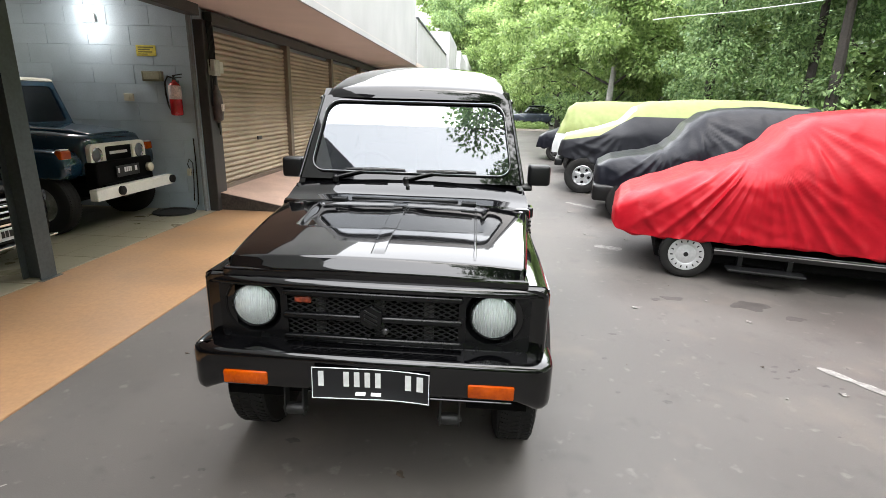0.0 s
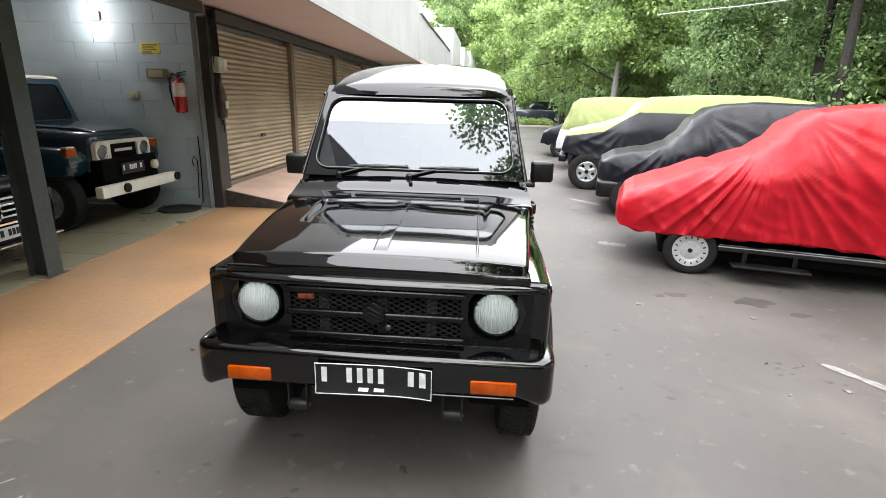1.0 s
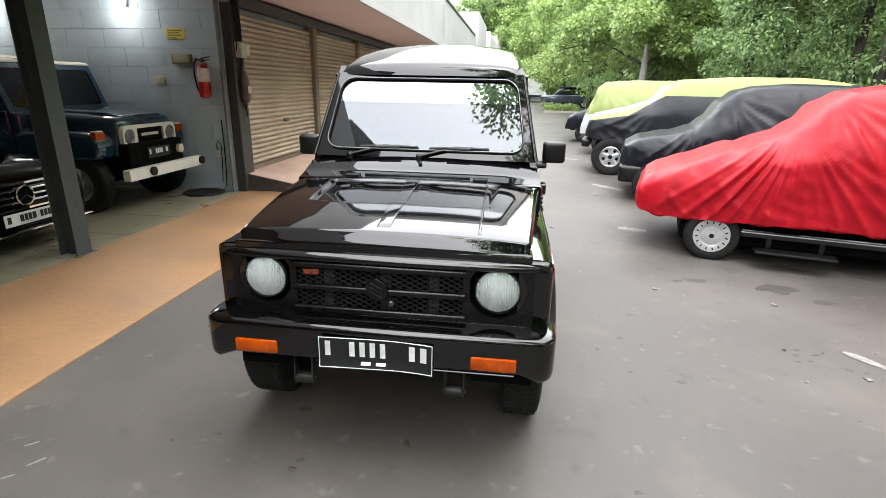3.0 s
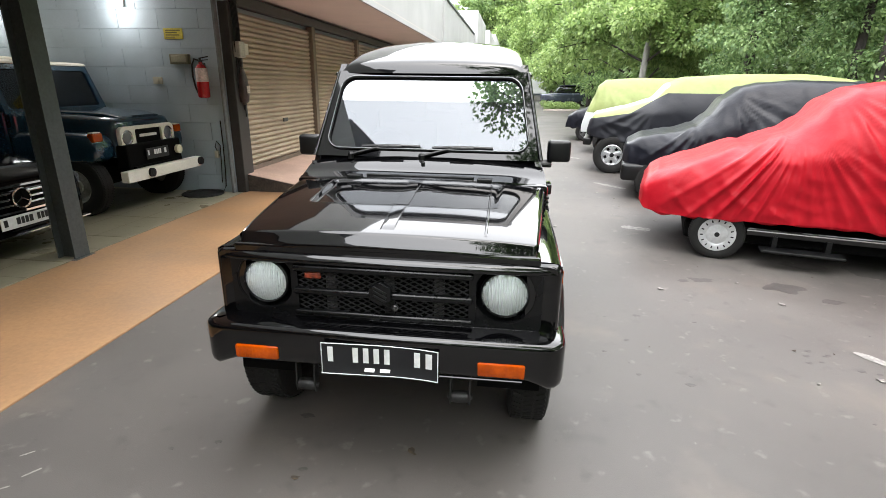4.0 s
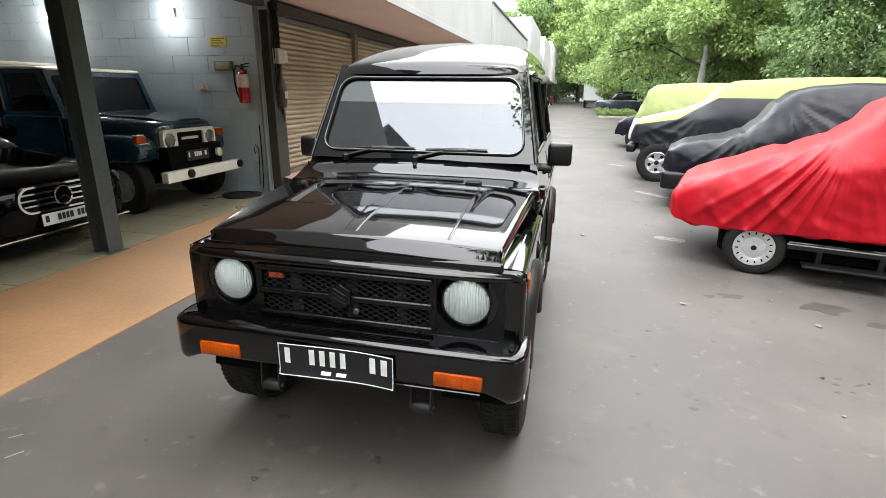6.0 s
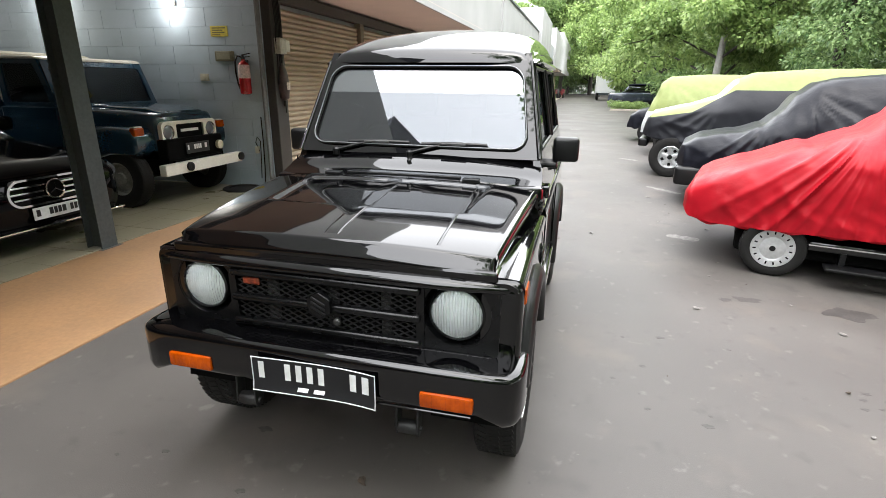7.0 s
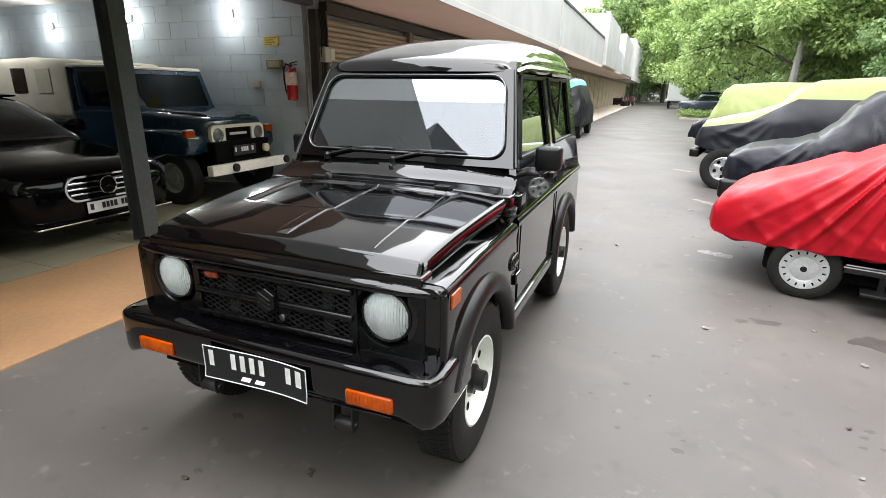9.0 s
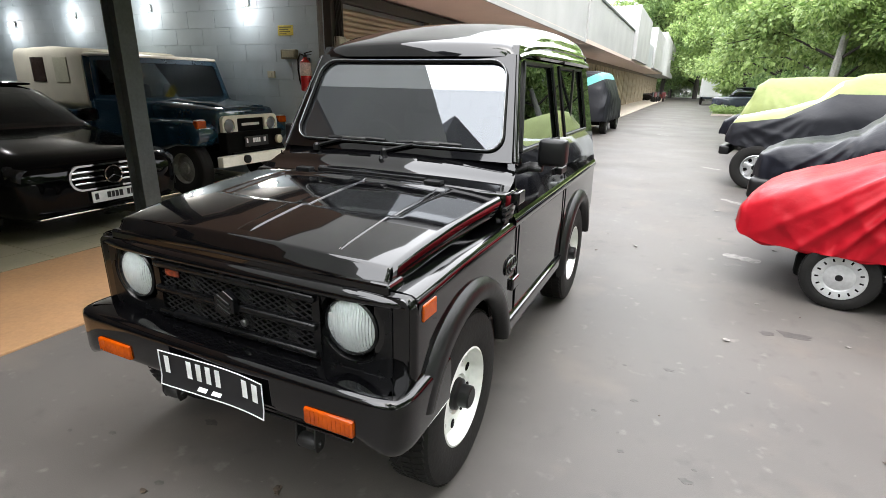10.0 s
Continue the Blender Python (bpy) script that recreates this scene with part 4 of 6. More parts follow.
# wipers
for x0, x1 in ((-0.30, -0.02), (0.12, 0.46)):
    wp = part("wiper", tube([(x0 - 0.14, 1.19, 1.19), (x0 - 0.02, 1.205, 1.222), (x0 + 0.06, 1.216, 1.238)], 0.009, 6), BLACK_PLASTIC, jeep, smooth=True)
    part("wiper_blade", tube([(x0 - 0.08, 1.218, 1.236), (x0 + 0.1, 1.214, 1.244), (x0 + 0.27, 1.222, 1.240)], 0.009, 6), BLACK_PLASTIC, wp)
    part("wiper_clip", box(x0 + 0.02, x0 + 0.16, 1.20, 1.208, 1.236, 1.246, 0.002), STEEL_DULL, wp)
    part("wiper_pivot", lathe([(0.018, 0), (0.018, 0.03), (0.01, 0.04)], 12, "z", pose(x0 - 0.14, 1.19, 1.165)), BLACK_PLASTIC, wp)

# front panel with lamp pots and grille
LX, LZ, FY = 0.497, 0.798, 0.14
outline = rounded(-0.70, 0.70, 0.60, 0.92, 0.03)
bm = plate_with_holes(outline, [circle2(-LX, LZ, 0.128, 40), circle2(LX, LZ, 0.128, 40), rounded(-0.365, 0.365, 0.668, 0.878, 0.02)], 1, FY, FY + 0.03)
part("front_panel", bm, BLACK_PAINT, jeep)
part("nose_panel", box(-0.63, 0.63, FY + 0.004, FY + 0.10, 0.90, 0.955, 0.01), BLACK_PAINT, jeep)
rows = [[(x, y + 0.030 * abs(x / 0.68) ** 6, z) for y, z in ((0.130, 0.884), (0.114, 0.888), (0.111, 0.896), (0.113, 0.905), (0.119, 0.914), (0.129, 0.921), (0.145, 0.926), (0.17, 0.929))] for x in [-0.68 + 1.36 * i / 40 for i in range(41)]]
part("nose_ledge", grid(rows), BLACK_PAINT, jeep, "glossy rounded ledge under the bonnet lip", smooth=True, sharp=70)
part("valance_lip", tube([(-0.62, FY - 0.010, 0.648), (0, FY - 0.012, 0.648), (0.62, FY - 0.010, 0.648)], 0.005, 8), BLACK_PAINT, jeep, smooth=True)
for s in (-1, 1):
    rows = []
    for z, ins in ((0.46, 0.0), (0.6, 0.0), (0.75, 0.0), (0.885, 0.0), (0.905, 0.003), (0.918, 0.011), (0.926, 0.022), (0.930, 0.04)):
        rows.append([(s * 0.58, 0.139 + ins, z)] + [(s * (0.683 + (0.034 - ins) * math.sin(a)), 0.172 - (0.034 - ins) * math.cos(a), z) for a in [math.pi / 2 * i / 8 for i in range(9)]] + [(s * (0.717 - ins), 0.24, z)])
    part("front_wing_edge", grid(rows), BLACK_PAINT, jeep, "rounded front corner of the wing", smooth=True, sharp=70)
part("grille_frame", plate_with_holes(rounded(-0.384, 0.384, 0.645, 0.892, 0.02), [rounded(-0.355, 0.355, 0.673, 0.868, 0.015)], 1, FY - 0.012, FY + 0.012), GRILLE_PLASTIC, jeep)
panel = plate_with_holes(rounded(-0.645, 0.645, 0.643, 0.908, 0.03), [circle2(-LX, LZ, 0.126, 40), circle2(LX, LZ, 0.126, 40), rounded(-0.37, 0.37, 0.652, 0.886, 0.02)], 1, FY - 0.006, FY - 0.001)
part("grille_surround", panel, GRILLE_PLASTIC, jeep, "satin black lamp and grille surround")
for z, h in ((0.768, 0.014), (0.868, 0.014), (0.673, 0.012)):
    part("grille_bar", box(-0.372, 0.372, FY - 0.028, FY + 0.004, z - h, z + h, 0.010, 3), GRILLE_PLASTIC, jeep, smooth=True)
bm = bmesh.new()
n = 17
for k in range(-9, n):
    for s in (1, -1):
        x0 = -0.365 + k * 0.044
        a, b = (x0, 0.668), (x0 + 0.42 * 1.0, 0.668 + 0.21)
        # clip the diagonal to the opening
        t0 = max(0, (-0.365 - a[0]) / 0.42)
        t1 = min(1, (0.365 - a[0]) / 0.42)
        if t1 - t0 < 0.03:
            continue
        p = [(a[0] + 0.42 * t, a[1] + 0.21 * t) for t in (t0, t1)]
        q = [(s * x, FY + 0.004 + 0.001 * s, z) for x, z in p]
        add_tube(bm, q, 0.0032, 5)
tagged(part("grille_mesh", bm, surface("grille_mesh_black", (0.010, 0.010, 0.011), 0.45, vary=0.2, scale=20, spec=0.5), jeep), kind="stuff")
part("radiator", box(-0.36, 0.36, FY + 0.06, FY + 0.09, 0.62, 0.90), DARK_VOID, jeep)
for x in (-0.23, 0.02, 0.23):
    part("radiator_bracket", box(x - 0.02, x + 0.02, FY + 0.03, FY + 0.05, 0.66, 0.88, 0.003), surface("bare_metal_dark", (0.10, 0.10, 0.10), 0.5, metal=0.5), jeep)
emb = part("grille_emblem", prism([(0.052 * math.cos(radians(30 + 60 * i)), 0.783 + 0.052 * math.sin(radians(30 + 60 * i))) for i in range(6)], 1, FY - 0.045, FY - 0.02, 0.004), GRILLE_PLASTIC, jeep, "plain black hexagonal emblem")
bm = bmesh.new()
for k in (-1, 0, 1):
    add_box(bm, -0.03, 0.03, FY - 0.05, FY - 0.044, -0.005, 0.005, 0.002, 2, pose(0, 0, 0.783 + 0.018 * k) @ Matrix.Translation((0, FY, 0)) @ Matrix.Rotation(radians(28), 4, "Y") @ Matrix.Translation((0, -FY, 0)))
part("emblem_relief", bm, BLACK_PLASTIC, emb)
part("grille_badge", box(-0.325, -0.255, FY - 0.012, FY - 0.004, 0.822, 0.848, 0.006), surface("orange_badge", (0.28, 0.05, 0.02), 0.4, vary=0.5, scale=60), jeep, "small orange emblem in the grille")
part("grille_latch", lathe([(0.014, 0.0), (0.014, -0.012), (0.008, -0.016)], 14, "y", pose(0.055, FY - 0.006, 0.715)), STEEL_DULL, jeep)
for s in (-1, 1):
    lamp = part("headlamp", lathe([(0.128, 0.002), (0.127, -0.004), (0.121, -0.004), (0.105, 0.022), (0.098, 0.040)], 48, "y", pose(s * LX, FY, LZ), cap=False), GRILLE_PLASTIC, jeep, "round headlamp in a deep black pot", smooth=True)
    part("lamp_ring", lathe([(0.098, 0.03), (0.098, 0.012), (0.092, 0.006), (0.089, 0.014)], 48, "y", pose(s * LX, FY - 0.018, LZ), cap=False), GRILLE_PLASTIC, lamp, smooth=True)
    part("reflector", lathe([(0.09, 0.014), (0.082, 0.024), (0.068, 0.036), (0.05, 0.046), (0.03, 0.053), (0.01, 0.057)], 40, "y", pose(s * LX, FY - 0.018, LZ), cap=False), REFLECTOR, lamp, smooth=True)
    rows = []
    for i in range(9):
        r = 0.09 * i / 8
        rows.append([(r * math.cos(2 * math.pi * k / 48), 0.012 - 0.022 * (1 - (i / 8) ** 2), r * math.sin(2 * math.pi * k / 48)) for k in range(48)] if i else [(1e-4 * math.cos(2 * math.pi * k / 48), -0.010, 1e-4 * math.sin(2 * math.pi * k / 48)) for k in range(48)])
    bm = grid(rows, closed=True)
    bmesh.ops.transform(bm, matrix=pose(s * LX, FY - 0.018, LZ), verts=bm.verts)
    part("bulb_shield", lathe([(0.004, 0.022), (0.013, 0.026), (0.016, 0.034), (0.016, 0.06)], 20, "y", pose(s * LX, FY - 0.018, LZ)), CHROME, lamp, smooth=True)
    lens = part("lens", bm, LAMP_GLASS, lamp, smooth=True)
    lens.visible_shadow = False
    # upright prisms moulded into the back of the lens
    bm = bmesh.new()
    for k in range(-8, 9):
        u = k * 0.010
        hz = math.sqrt(0.086 ** 2 - u * u)
        rows = []
        for q in range(9):
            zz = hz * (q / 4 - 1)
            yy = FY - 0.018 + 0.0155 - 0.020 * max(0.0, 1 - (u * u + zz * zz) / 0.0081)
            rows.append([(s * LX + u - 0.0049, yy + 0.004, LZ + zz), (s * LX + u, yy, LZ + zz), (s * LX + u + 0.0049, yy + 0.004, LZ + zz)])
        add_grid(bm, rows)
    part("lens_flute", bm, FLUTE_GLASS, lens)

# bumper, wrapped round the corners
prof = [(0.10, 0.0), (0.03, 0.002), (0.012, 0.008), (0.004, 0.02), (0.0, 0.04), (0.0, 0.622), (0.002, 0.634), (0.008, 0.643), (0.018, 0.648), (0.04, 0.651), (0.13, 0.652)]
path = [(-0.742, 0.36), (-0.746, 0.13), (-0.743, 0.085), (-0.732, 0.048), (-0.712, 0.026), (-0.685, 0.014), (-0.64, 0.008), (-0.60, 0.006), (-0.3, 0.002), (0, 0.0), (0.3, 0.002), (0.60, 0.006), (0.64, 0.008), (0.685, 0.014), (0.712, 0.026), (0.732, 0.048), (0.743, 0.085), (0.746, 0.13), (0.742, 0.36)]
rows = []
for i, (x, y) in enumerate(path):
    a, b = Vector(path[max(i - 1, 0)]), Vector(path[min(i + 1, len(path) - 1)])
    d = (b - a).normalized()
    inward = Vector((-d.y, d.x))
    low = 0.486 - 0.034 * smoothstep(0.60, 0.69, abs(x))      # the ends reach lower
    rows.append([(x + inward.x * u, y + inward.y * u, z + low if z < 0.1 else z) for u, z in prof])
bump = part("front_bumper", grid(rows), BLACK_PAINT, jeep, "glossy black steel front bumper", smooth=True, sharp=50)
part("bumper_core", box(-0.62, 0.62, 0.06, 0.16, 0.49, 0.64), DARK_VOID, bump)
part("bumper_trim", tube([(-0.24, 0.006, 0.490), (0, 0.004, 0.489), (0.58, 0.009, 0.490)], 0.005, 8), BLACK_PAINT, bump, "rolled lower lip of the bumper", smooth=True)
for s in (-1, 1):
    ind = part("indicator", box(s * 0.497 - 0.092, s * 0.497 + 0.092, -0.006, 0.02, 0.508, 0.566, 0.008), AMBER, bump, "amber front indicator", smooth=True)
    bm = bmesh.new()
    for k in range(-5, 6):
        add_box(bm, s * 0.497 + k * 0.016 - 0.001, s * 0.497 + k * 0.016 + 0.001, -0.0072, -0.005, 0.514, 0.56)
    tagged(part("lens_rib", bm, AMBER, ind), kind="stuff")
    part("bumper_bracket", box(s * 0.42 - 0.03, s * 0.42 + 0.03, 0.1, 0.5, 0.44, 0.52), DARK_VOID, jeep)
    # towing shackle under the bumper
    SHACKLE = surface("black_iron", (0.02, 0.02, 0.02), 0.5, metal=0.3, vary=0.3, scale=30)
    cx = s * 0.333
    hook = part("tow_shackle", prism([(0.085, 0.312), (0.115, 0.312), (0.128, 0.34), (0.135, 0.47), (0.085, 0.47), (0.075, 0.34)], 0, cx - 0.044, cx - 0.036, 0.003), SHACKLE, jeep)
    part("shackle_cheek", prism([(0.085, 0.312), (0.115, 0.312), (0.128, 0.34), (0.135, 0.47), (0.085, 0.47), (0.075, 0.34)], 0, cx + 0.036, cx + 0.044, 0.003), SHACKLE, hook)
    part("shackle_pin", lathe([(0.010, -0.052), (0.012, -0.045), (0.024, -0.035), (0.027, -0.02), (0.027, 0.02), (0.024, 0.035), (0.012, 0.045), (0.010, 0.052)], 22, "x", pose(cx, 0.10, 0.342)), SHACKLE, hook, "worn iron spring eye", smooth=True)

# number plate, slightly bent
plate = part("number_plate", grid([[(x, -0.006 - 0.01 * (x / 0.235) ** 2 + 0.006 * math.sin(9 * x) - (0.012 if z < 0.5 else 0.0) * (1 - abs(x) / 0.4), z + 0.004 * math.sin(7 * x + 1) * (1 if z < 0.5 else 0.3) - 0.02 * (x + 0.02)) for x in [-0.215 + 0.47 * i / 24 for i in range(25)]] for z in (0.478, 0.51, 0.545, 0.58, 0.612)]), PLATE_BLACK, jeep, "slightly bent black number plate with a thin white frame", smooth=True)
bm = bmesh.new()
xs = [-0.215 + 0.47 * i / 24 for i in range(25)]


def plate_pt(x, z):
    return (x, -0.008 - 0.01 * (x / 0.235) ** 2 + 0.006 * math.sin(9 * x) - (0.012 if z < 0.5 else 0.0) * (1 - abs(x) / 0.4), z + 0.004 * math.sin(7 * x + 1) * (1 if z < 0.5 else 0.3) - 0.02 * (x + 0.02))


add_tube(bm, [plate_pt(x, 0.610) for x in xs], 0.002, 5)
add_tube(bm, [plate_pt(x, 0.480) for x in xs], 0.002, 5)
for x in (-0.213, 0.253):
    add_tube(bm, [plate_pt(x, z) for z in (0.480, 0.51, 0.545, 0.58, 0.610)], 0.002, 5)
part("plate_border", bm, PLATE_WHITE, plate)
for a, b, z0, z1 in ((-0.188, -0.166, 0.530, 0.596), (-0.088, -0.066, 0.530, 0.596), (-0.046, -0.024, 0.530, 0.596), (-0.004, 0.018, 0.530, 0.596), (0.038, 0.060, 0.530, 0.596), (0.158, 0.182, 0.530, 0.596), (0.204, 0.230, 0.530, 0.596), (-0.04, 0.0, 0.496, 0.508), (0.022, 0.062, 0.496, 0.508)):
    bm = bmesh.new()
    add_grid(bm, [[tuple(Vector(plate_pt(x, z)) - Vector((0, 0.001, 0))) for x in (a, (a + b) / 2, b)] for z in (z0, z1)])
    part("plate_bar", bm, PLATE_WHITE, plate)

# underbody, engine bay, floor and interior
part("underbody", box(-0.56, 0.56, 0.2, 3.18, 0.36, 0.60), DARK_VOID, jeep)
part("engine_bay", box(-0.56, 0.56, 0.26, 1.1, 0.5, 0.92), DARK_VOID, jeep)
part("front_axle", tube([(-0.55, AX1, WR), (0.55, AX1, WR)], 0.05, 10), DARK_VOID, jeep)
part("rear_axle", tube([(-0.55, AX2, WR), (0.55, AX2, WR)], 0.05, 10), DARK_VOID, jeep)
part("tailgate", box(-0.66, 0.66, 3.19, 3.24, 0.5, 1.15, 0.01), BLACK_PAINT, jeep)
part("rear_frame", plate_with_holes([(-0.66, 1.13), (0.66, 1.13), (0.555, 1.72), (-0.555, 1.72)], [[(-0.52, 1.22), (0.52, 1.22), (0.49, 1.60), (-0.49, 1.60)]], 1, 3.16, 3.20), BLACK_PAINT, jeep)
part("rear_glass", plate_with_holes([(-0.52, 1.22), (0.52, 1.22), (0.49, 1.60), (-0.49, 1.60)], [], 1, 3.175, 3.18), GLASS_SIDE, jeep)
part("rear_bumper", box(-0.66, 0.66, 3.25, 3.32, 0.46, 0.60, 0.02), BLACK_PAINT, jeep)
part("dashboard", box(-0.60, 0.60, 1.24, 1.52, 1.0, 1.19, 0.03, 3), surface("dash_vinyl", (0.035, 0.035, 0.037), 0.6, vary=0.15, scale=12), jeep, smooth=True)
part("papers", box(-0.1, 0.14, 1.27, 1.42, 1.19, 1.195), surface("paper", (0.5, 0.5, 0.48), 0.7), jeep)
rows = [(0.17 * math.cos(2 * math.pi * i / 32) - 0.30, 1.60 - 0.06 * math.sin(2 * math.pi * i / 32), 1.15 + 0.16 * math.sin(2 * math.pi * i / 32)) for i in range(33)]
part("steering_wheel", tube(rows, 0.014, 8), BLACK_PLASTIC, jeep, smooth=True)
for s in (-1, 1):
    seat = part("front_seat", box(s * 0.30 - 0.22, s * 0.30 + 0.22, 1.72, 2.2, 0.62, 0.80, 0.05, 3), SEAT, jeep, smooth=True)
    part("backrest", prism([(2.12, 0.74), (2.24, 0.74), (2.36, 1.30), (2.28, 1.32)], 0, s * 0.30 - 0.21, s * 0.30 + 0.21, 0.03), SEAT, seat, smooth=True)
    part("headrest", box(s * 0.30 - 0.12, s * 0.30 + 0.12, 2.29, 2.37, 1.34, 1.50, 0.03, 3), SEAT, seat, smooth=True)
part("rear_view_mirror", box(-0.12, 0.12, 1.585, 1.61, 1.55, 1.61, 0.012), BLACK_PLASTIC, jeep, smooth=True)
part("headlining", box(-0.53, 0.53, 1.50, 3.15, 1.64, 1.66), surface("grey_lining", (0.25, 0.25, 0.25), 0.9), jeep)


# ---- cloth covers and covered cars ----
def lerp_list(pts, x):
    if x <= pts[0][0]:
        return pts[0][1]
    for (a, p), (b, q) in zip(pts, pts[1:]):
        if x <= b:
            t = (x - a) / (b - a)
            t = t * t * (3 - 2 * t) * 0.5 + t * 0.5
            return p + (q - p) * t
    return pts[-1][1]


def cloth(name, color, rough=0.5, rel=0.5):
    return surface(name, color, rough - 0.08, vary=0.08, scale=2.5, fine=14, bump=rel * 0.6, rough_vary=0.08, spec=0.18)


def panelled_cloth(name, base, panels, rough=0.55):
    """A cover sewn from coloured panels. panels: (colour, conditions), each condition (a, b, c, d) meaning a*x + b*y + c*z < d."""
    m = surface(name, base, rough, vary=0.08, scale=2.5, fine=14, bump=0.3, rough_vary=0.1, spec=0.3)
    nt = m.node_tree
    n, l = nt.nodes, nt.links
    b = n["Principled BSDF"]
    old = b.inputs["Base Color"].links[0].from_socket
    tc = n.new("ShaderNodeTexCoord")
    for color, conditions in panels:
        fac = None
        for a1, b1, c1, d1 in conditions:
            dot = n.new("ShaderNodeVectorMath")
            dot.operation = "DOT_PRODUCT"
            dot.inputs[1].default_value = (a1, b1, c1)
            l.new(tc.outputs["Object"], dot.inputs[0])
            lt = n.new("ShaderNodeMath")
            lt.operation = "LESS_THAN"
            lt.inputs[1].default_value = d1
            l.new(dot.outputs["Value"], lt.inputs[0])
            if fac is None:
                fac = lt.outputs[0]
            else:
                mul = n.new("ShaderNodeMath")
                mul.operation = "MULTIPLY"
                l.new(fac, mul.inputs[0])
                l.new(lt.outputs[0], mul.inputs[1])
                fac = mul.outputs[0]
        mx = n.new("ShaderNodeMix")
        mx.data_type = "RGBA"
        l.new(fac, mx.inputs[0])
        l.new(old, mx.inputs[6])
        mx.inputs[7].default_value = (*color, 1)
        old = mx.outputs[2]
    l.new(old, b.inputs["Base Color"])
    return m


def make_cover(m, label, top, half, hem, belt, mats, seed=0, folds=(), group="covered cars", nx=130, nv=110, amp=1.0, tuck=0.03, ey=0.30, ez=0.40):
    """A cloth pulled over a car. top: height along the length; half: half width along it; hem: hem height; folds: creases that
    fan out from a taut point (x, z) on the near side."""
    L = top[-1][0]
    rows = []
    for i in range(nx + 1):
        s = i / nx
        x = L * (s * 0.75 + 0.25 * (0.5 - 0.5 * math.cos(math.pi * s)))
        T, W, H = lerp_list(top, x), lerp_list(half, x), lerp_list(hem, x)
        row = []
        for j in range(nv + 1):
            v = min(j, nv - j) / (nv / 2)
            a = math.pi / 2 * v ** 2.5 / (v ** 2.5 + (1 - v) ** 3.3)
            a = a if j <= nv / 2 else math.pi - a
            c, sn = math.cos(a), math.sin(a)
            y = -math.copysign(abs(c) ** ey, c) * W
            z = H + (T - H) * abs(sn) ** ez
            if T > belt:
                y *= 1 - 0.20 * smoothstep(belt - 0.05, max(T, belt + 0.3), z)
            # folds: long soft ones hanging down the sides, taut fans, fine crumple
            side = min(1, abs(c) * 1.6)
            d = 0.0
            hang = smoothstep(T, H, z)
            d += 0.012 * side * (0.25 + hang) * math.sin(x * 9 + 2.2 * noise.noise((x * 1.3, z * 1.1, seed))) * noise.noise((x * 0.9, seed + 4, z * 0.8)) * 2
            for fx, fz, k, reach, lo, hi in folds:
                dx, dz = x - fx, z - fz
                r = math.hypot(dx, dz)
                ang = math.atan2(dx, -dz)
                w = math.exp(-(r / reach) ** 2) * smoothstep(0.06, 0.48, r) * (0.35 + 0.65 * side)
                ph = ang * k * 0.5 + 1.3 * noise.noise((ang * 2.5, r * 0.25, seed + 9))
                w *= smoothstep(radians(lo - 12), radians(lo + 12), ang) * smoothstep(radians(hi + 12), radians(hi - 12), ang)
                d += 0.088 * w * ((1 - math.sqrt(math.sin(ph) ** 2 * 0.88 + 0.12)) ** 1.8 - 0.22) * (0.35 + 1.5 * abs(noise.noise((ang * 2.3, seed, 1))))
            # gathers above the elastic hem
            d += 0.011 * smoothstep(H + 0.22, H, z) * math.sin(x * 34 + 3 * noise.noise((x * 3, seed, 5))) * (0.4 + abs(noise.noise((x * 2, seed, 8))) * 1.6)
            p = Vector((x * 2.1 + z * 1.5, y * 2.0, z * 2.6 + seed))
            d += 0.0035 * noise.fractal(p, 0.9, 2.1, 4)
            q = Vector((x * 4.0 + z * 5.0, y * 4, z * 3 - x * 3 + seed))
            d += 0.005 * (1 - abs(noise.noise(q)) * 2.4) * (0.4 + 0.6 * side)
            # sharp creases where the cloth is slack
            g = Vector((x * 1.6 + z * 2.4, y * 1.5, z * 1.2 - x * 1.1 + seed * 1.7))
            d += 0.016 * max(0.0, 1 - abs(noise.noise(g)) * 5.5) * max(0.0, noise.noise((x * 1.1, y, z * 1.3 + seed * 3)) + 0.25) * (0.3 + 0.7 * side)
            d *= amp
            if j in (0, nv):
                d += tuck * noise.noise((x * 5, seed, 0)) - tuck * 0.6
                z += 0.02 * noise.noise((x * 6, seed + 2, 3)) + 0.012 * math.sin(x * 21)
            n = Vector((0, -c * 0.9, sn * 0.9 + 0.05)).normalized()
            if i < nx * 0.06:
                n = Vector((-0.8, n.y * 0.5, n.z * 0.4)).normalized()
            row.append((x + n.x * d, y + n.y * d, z + n.z * d))
        rows.append(row)
    cov = thing("car_cover", m, label, "car cover", group=group)
    bm = grid(rows)
    bm.faces.ensure_lookup_table()
    # close nose and tail
    for e in (0, nx):
        bm.verts.ensure_lookup_table()
        base = e * (nv + 1)
        bm.faces.new([bm.verts[base + j] for j in range(nv + 1)])
    part("cloth", bm, mats, cov, smooth=True, sharp=80)
    hb = bmesh.new()
    for j in (0, nv):
        add_tube(hb, [rows[i][j] for i in range(0, nx + 1, 2)], 0.006, 5)
    part("hem_cord", hb, mats[0], cov)
    return cov


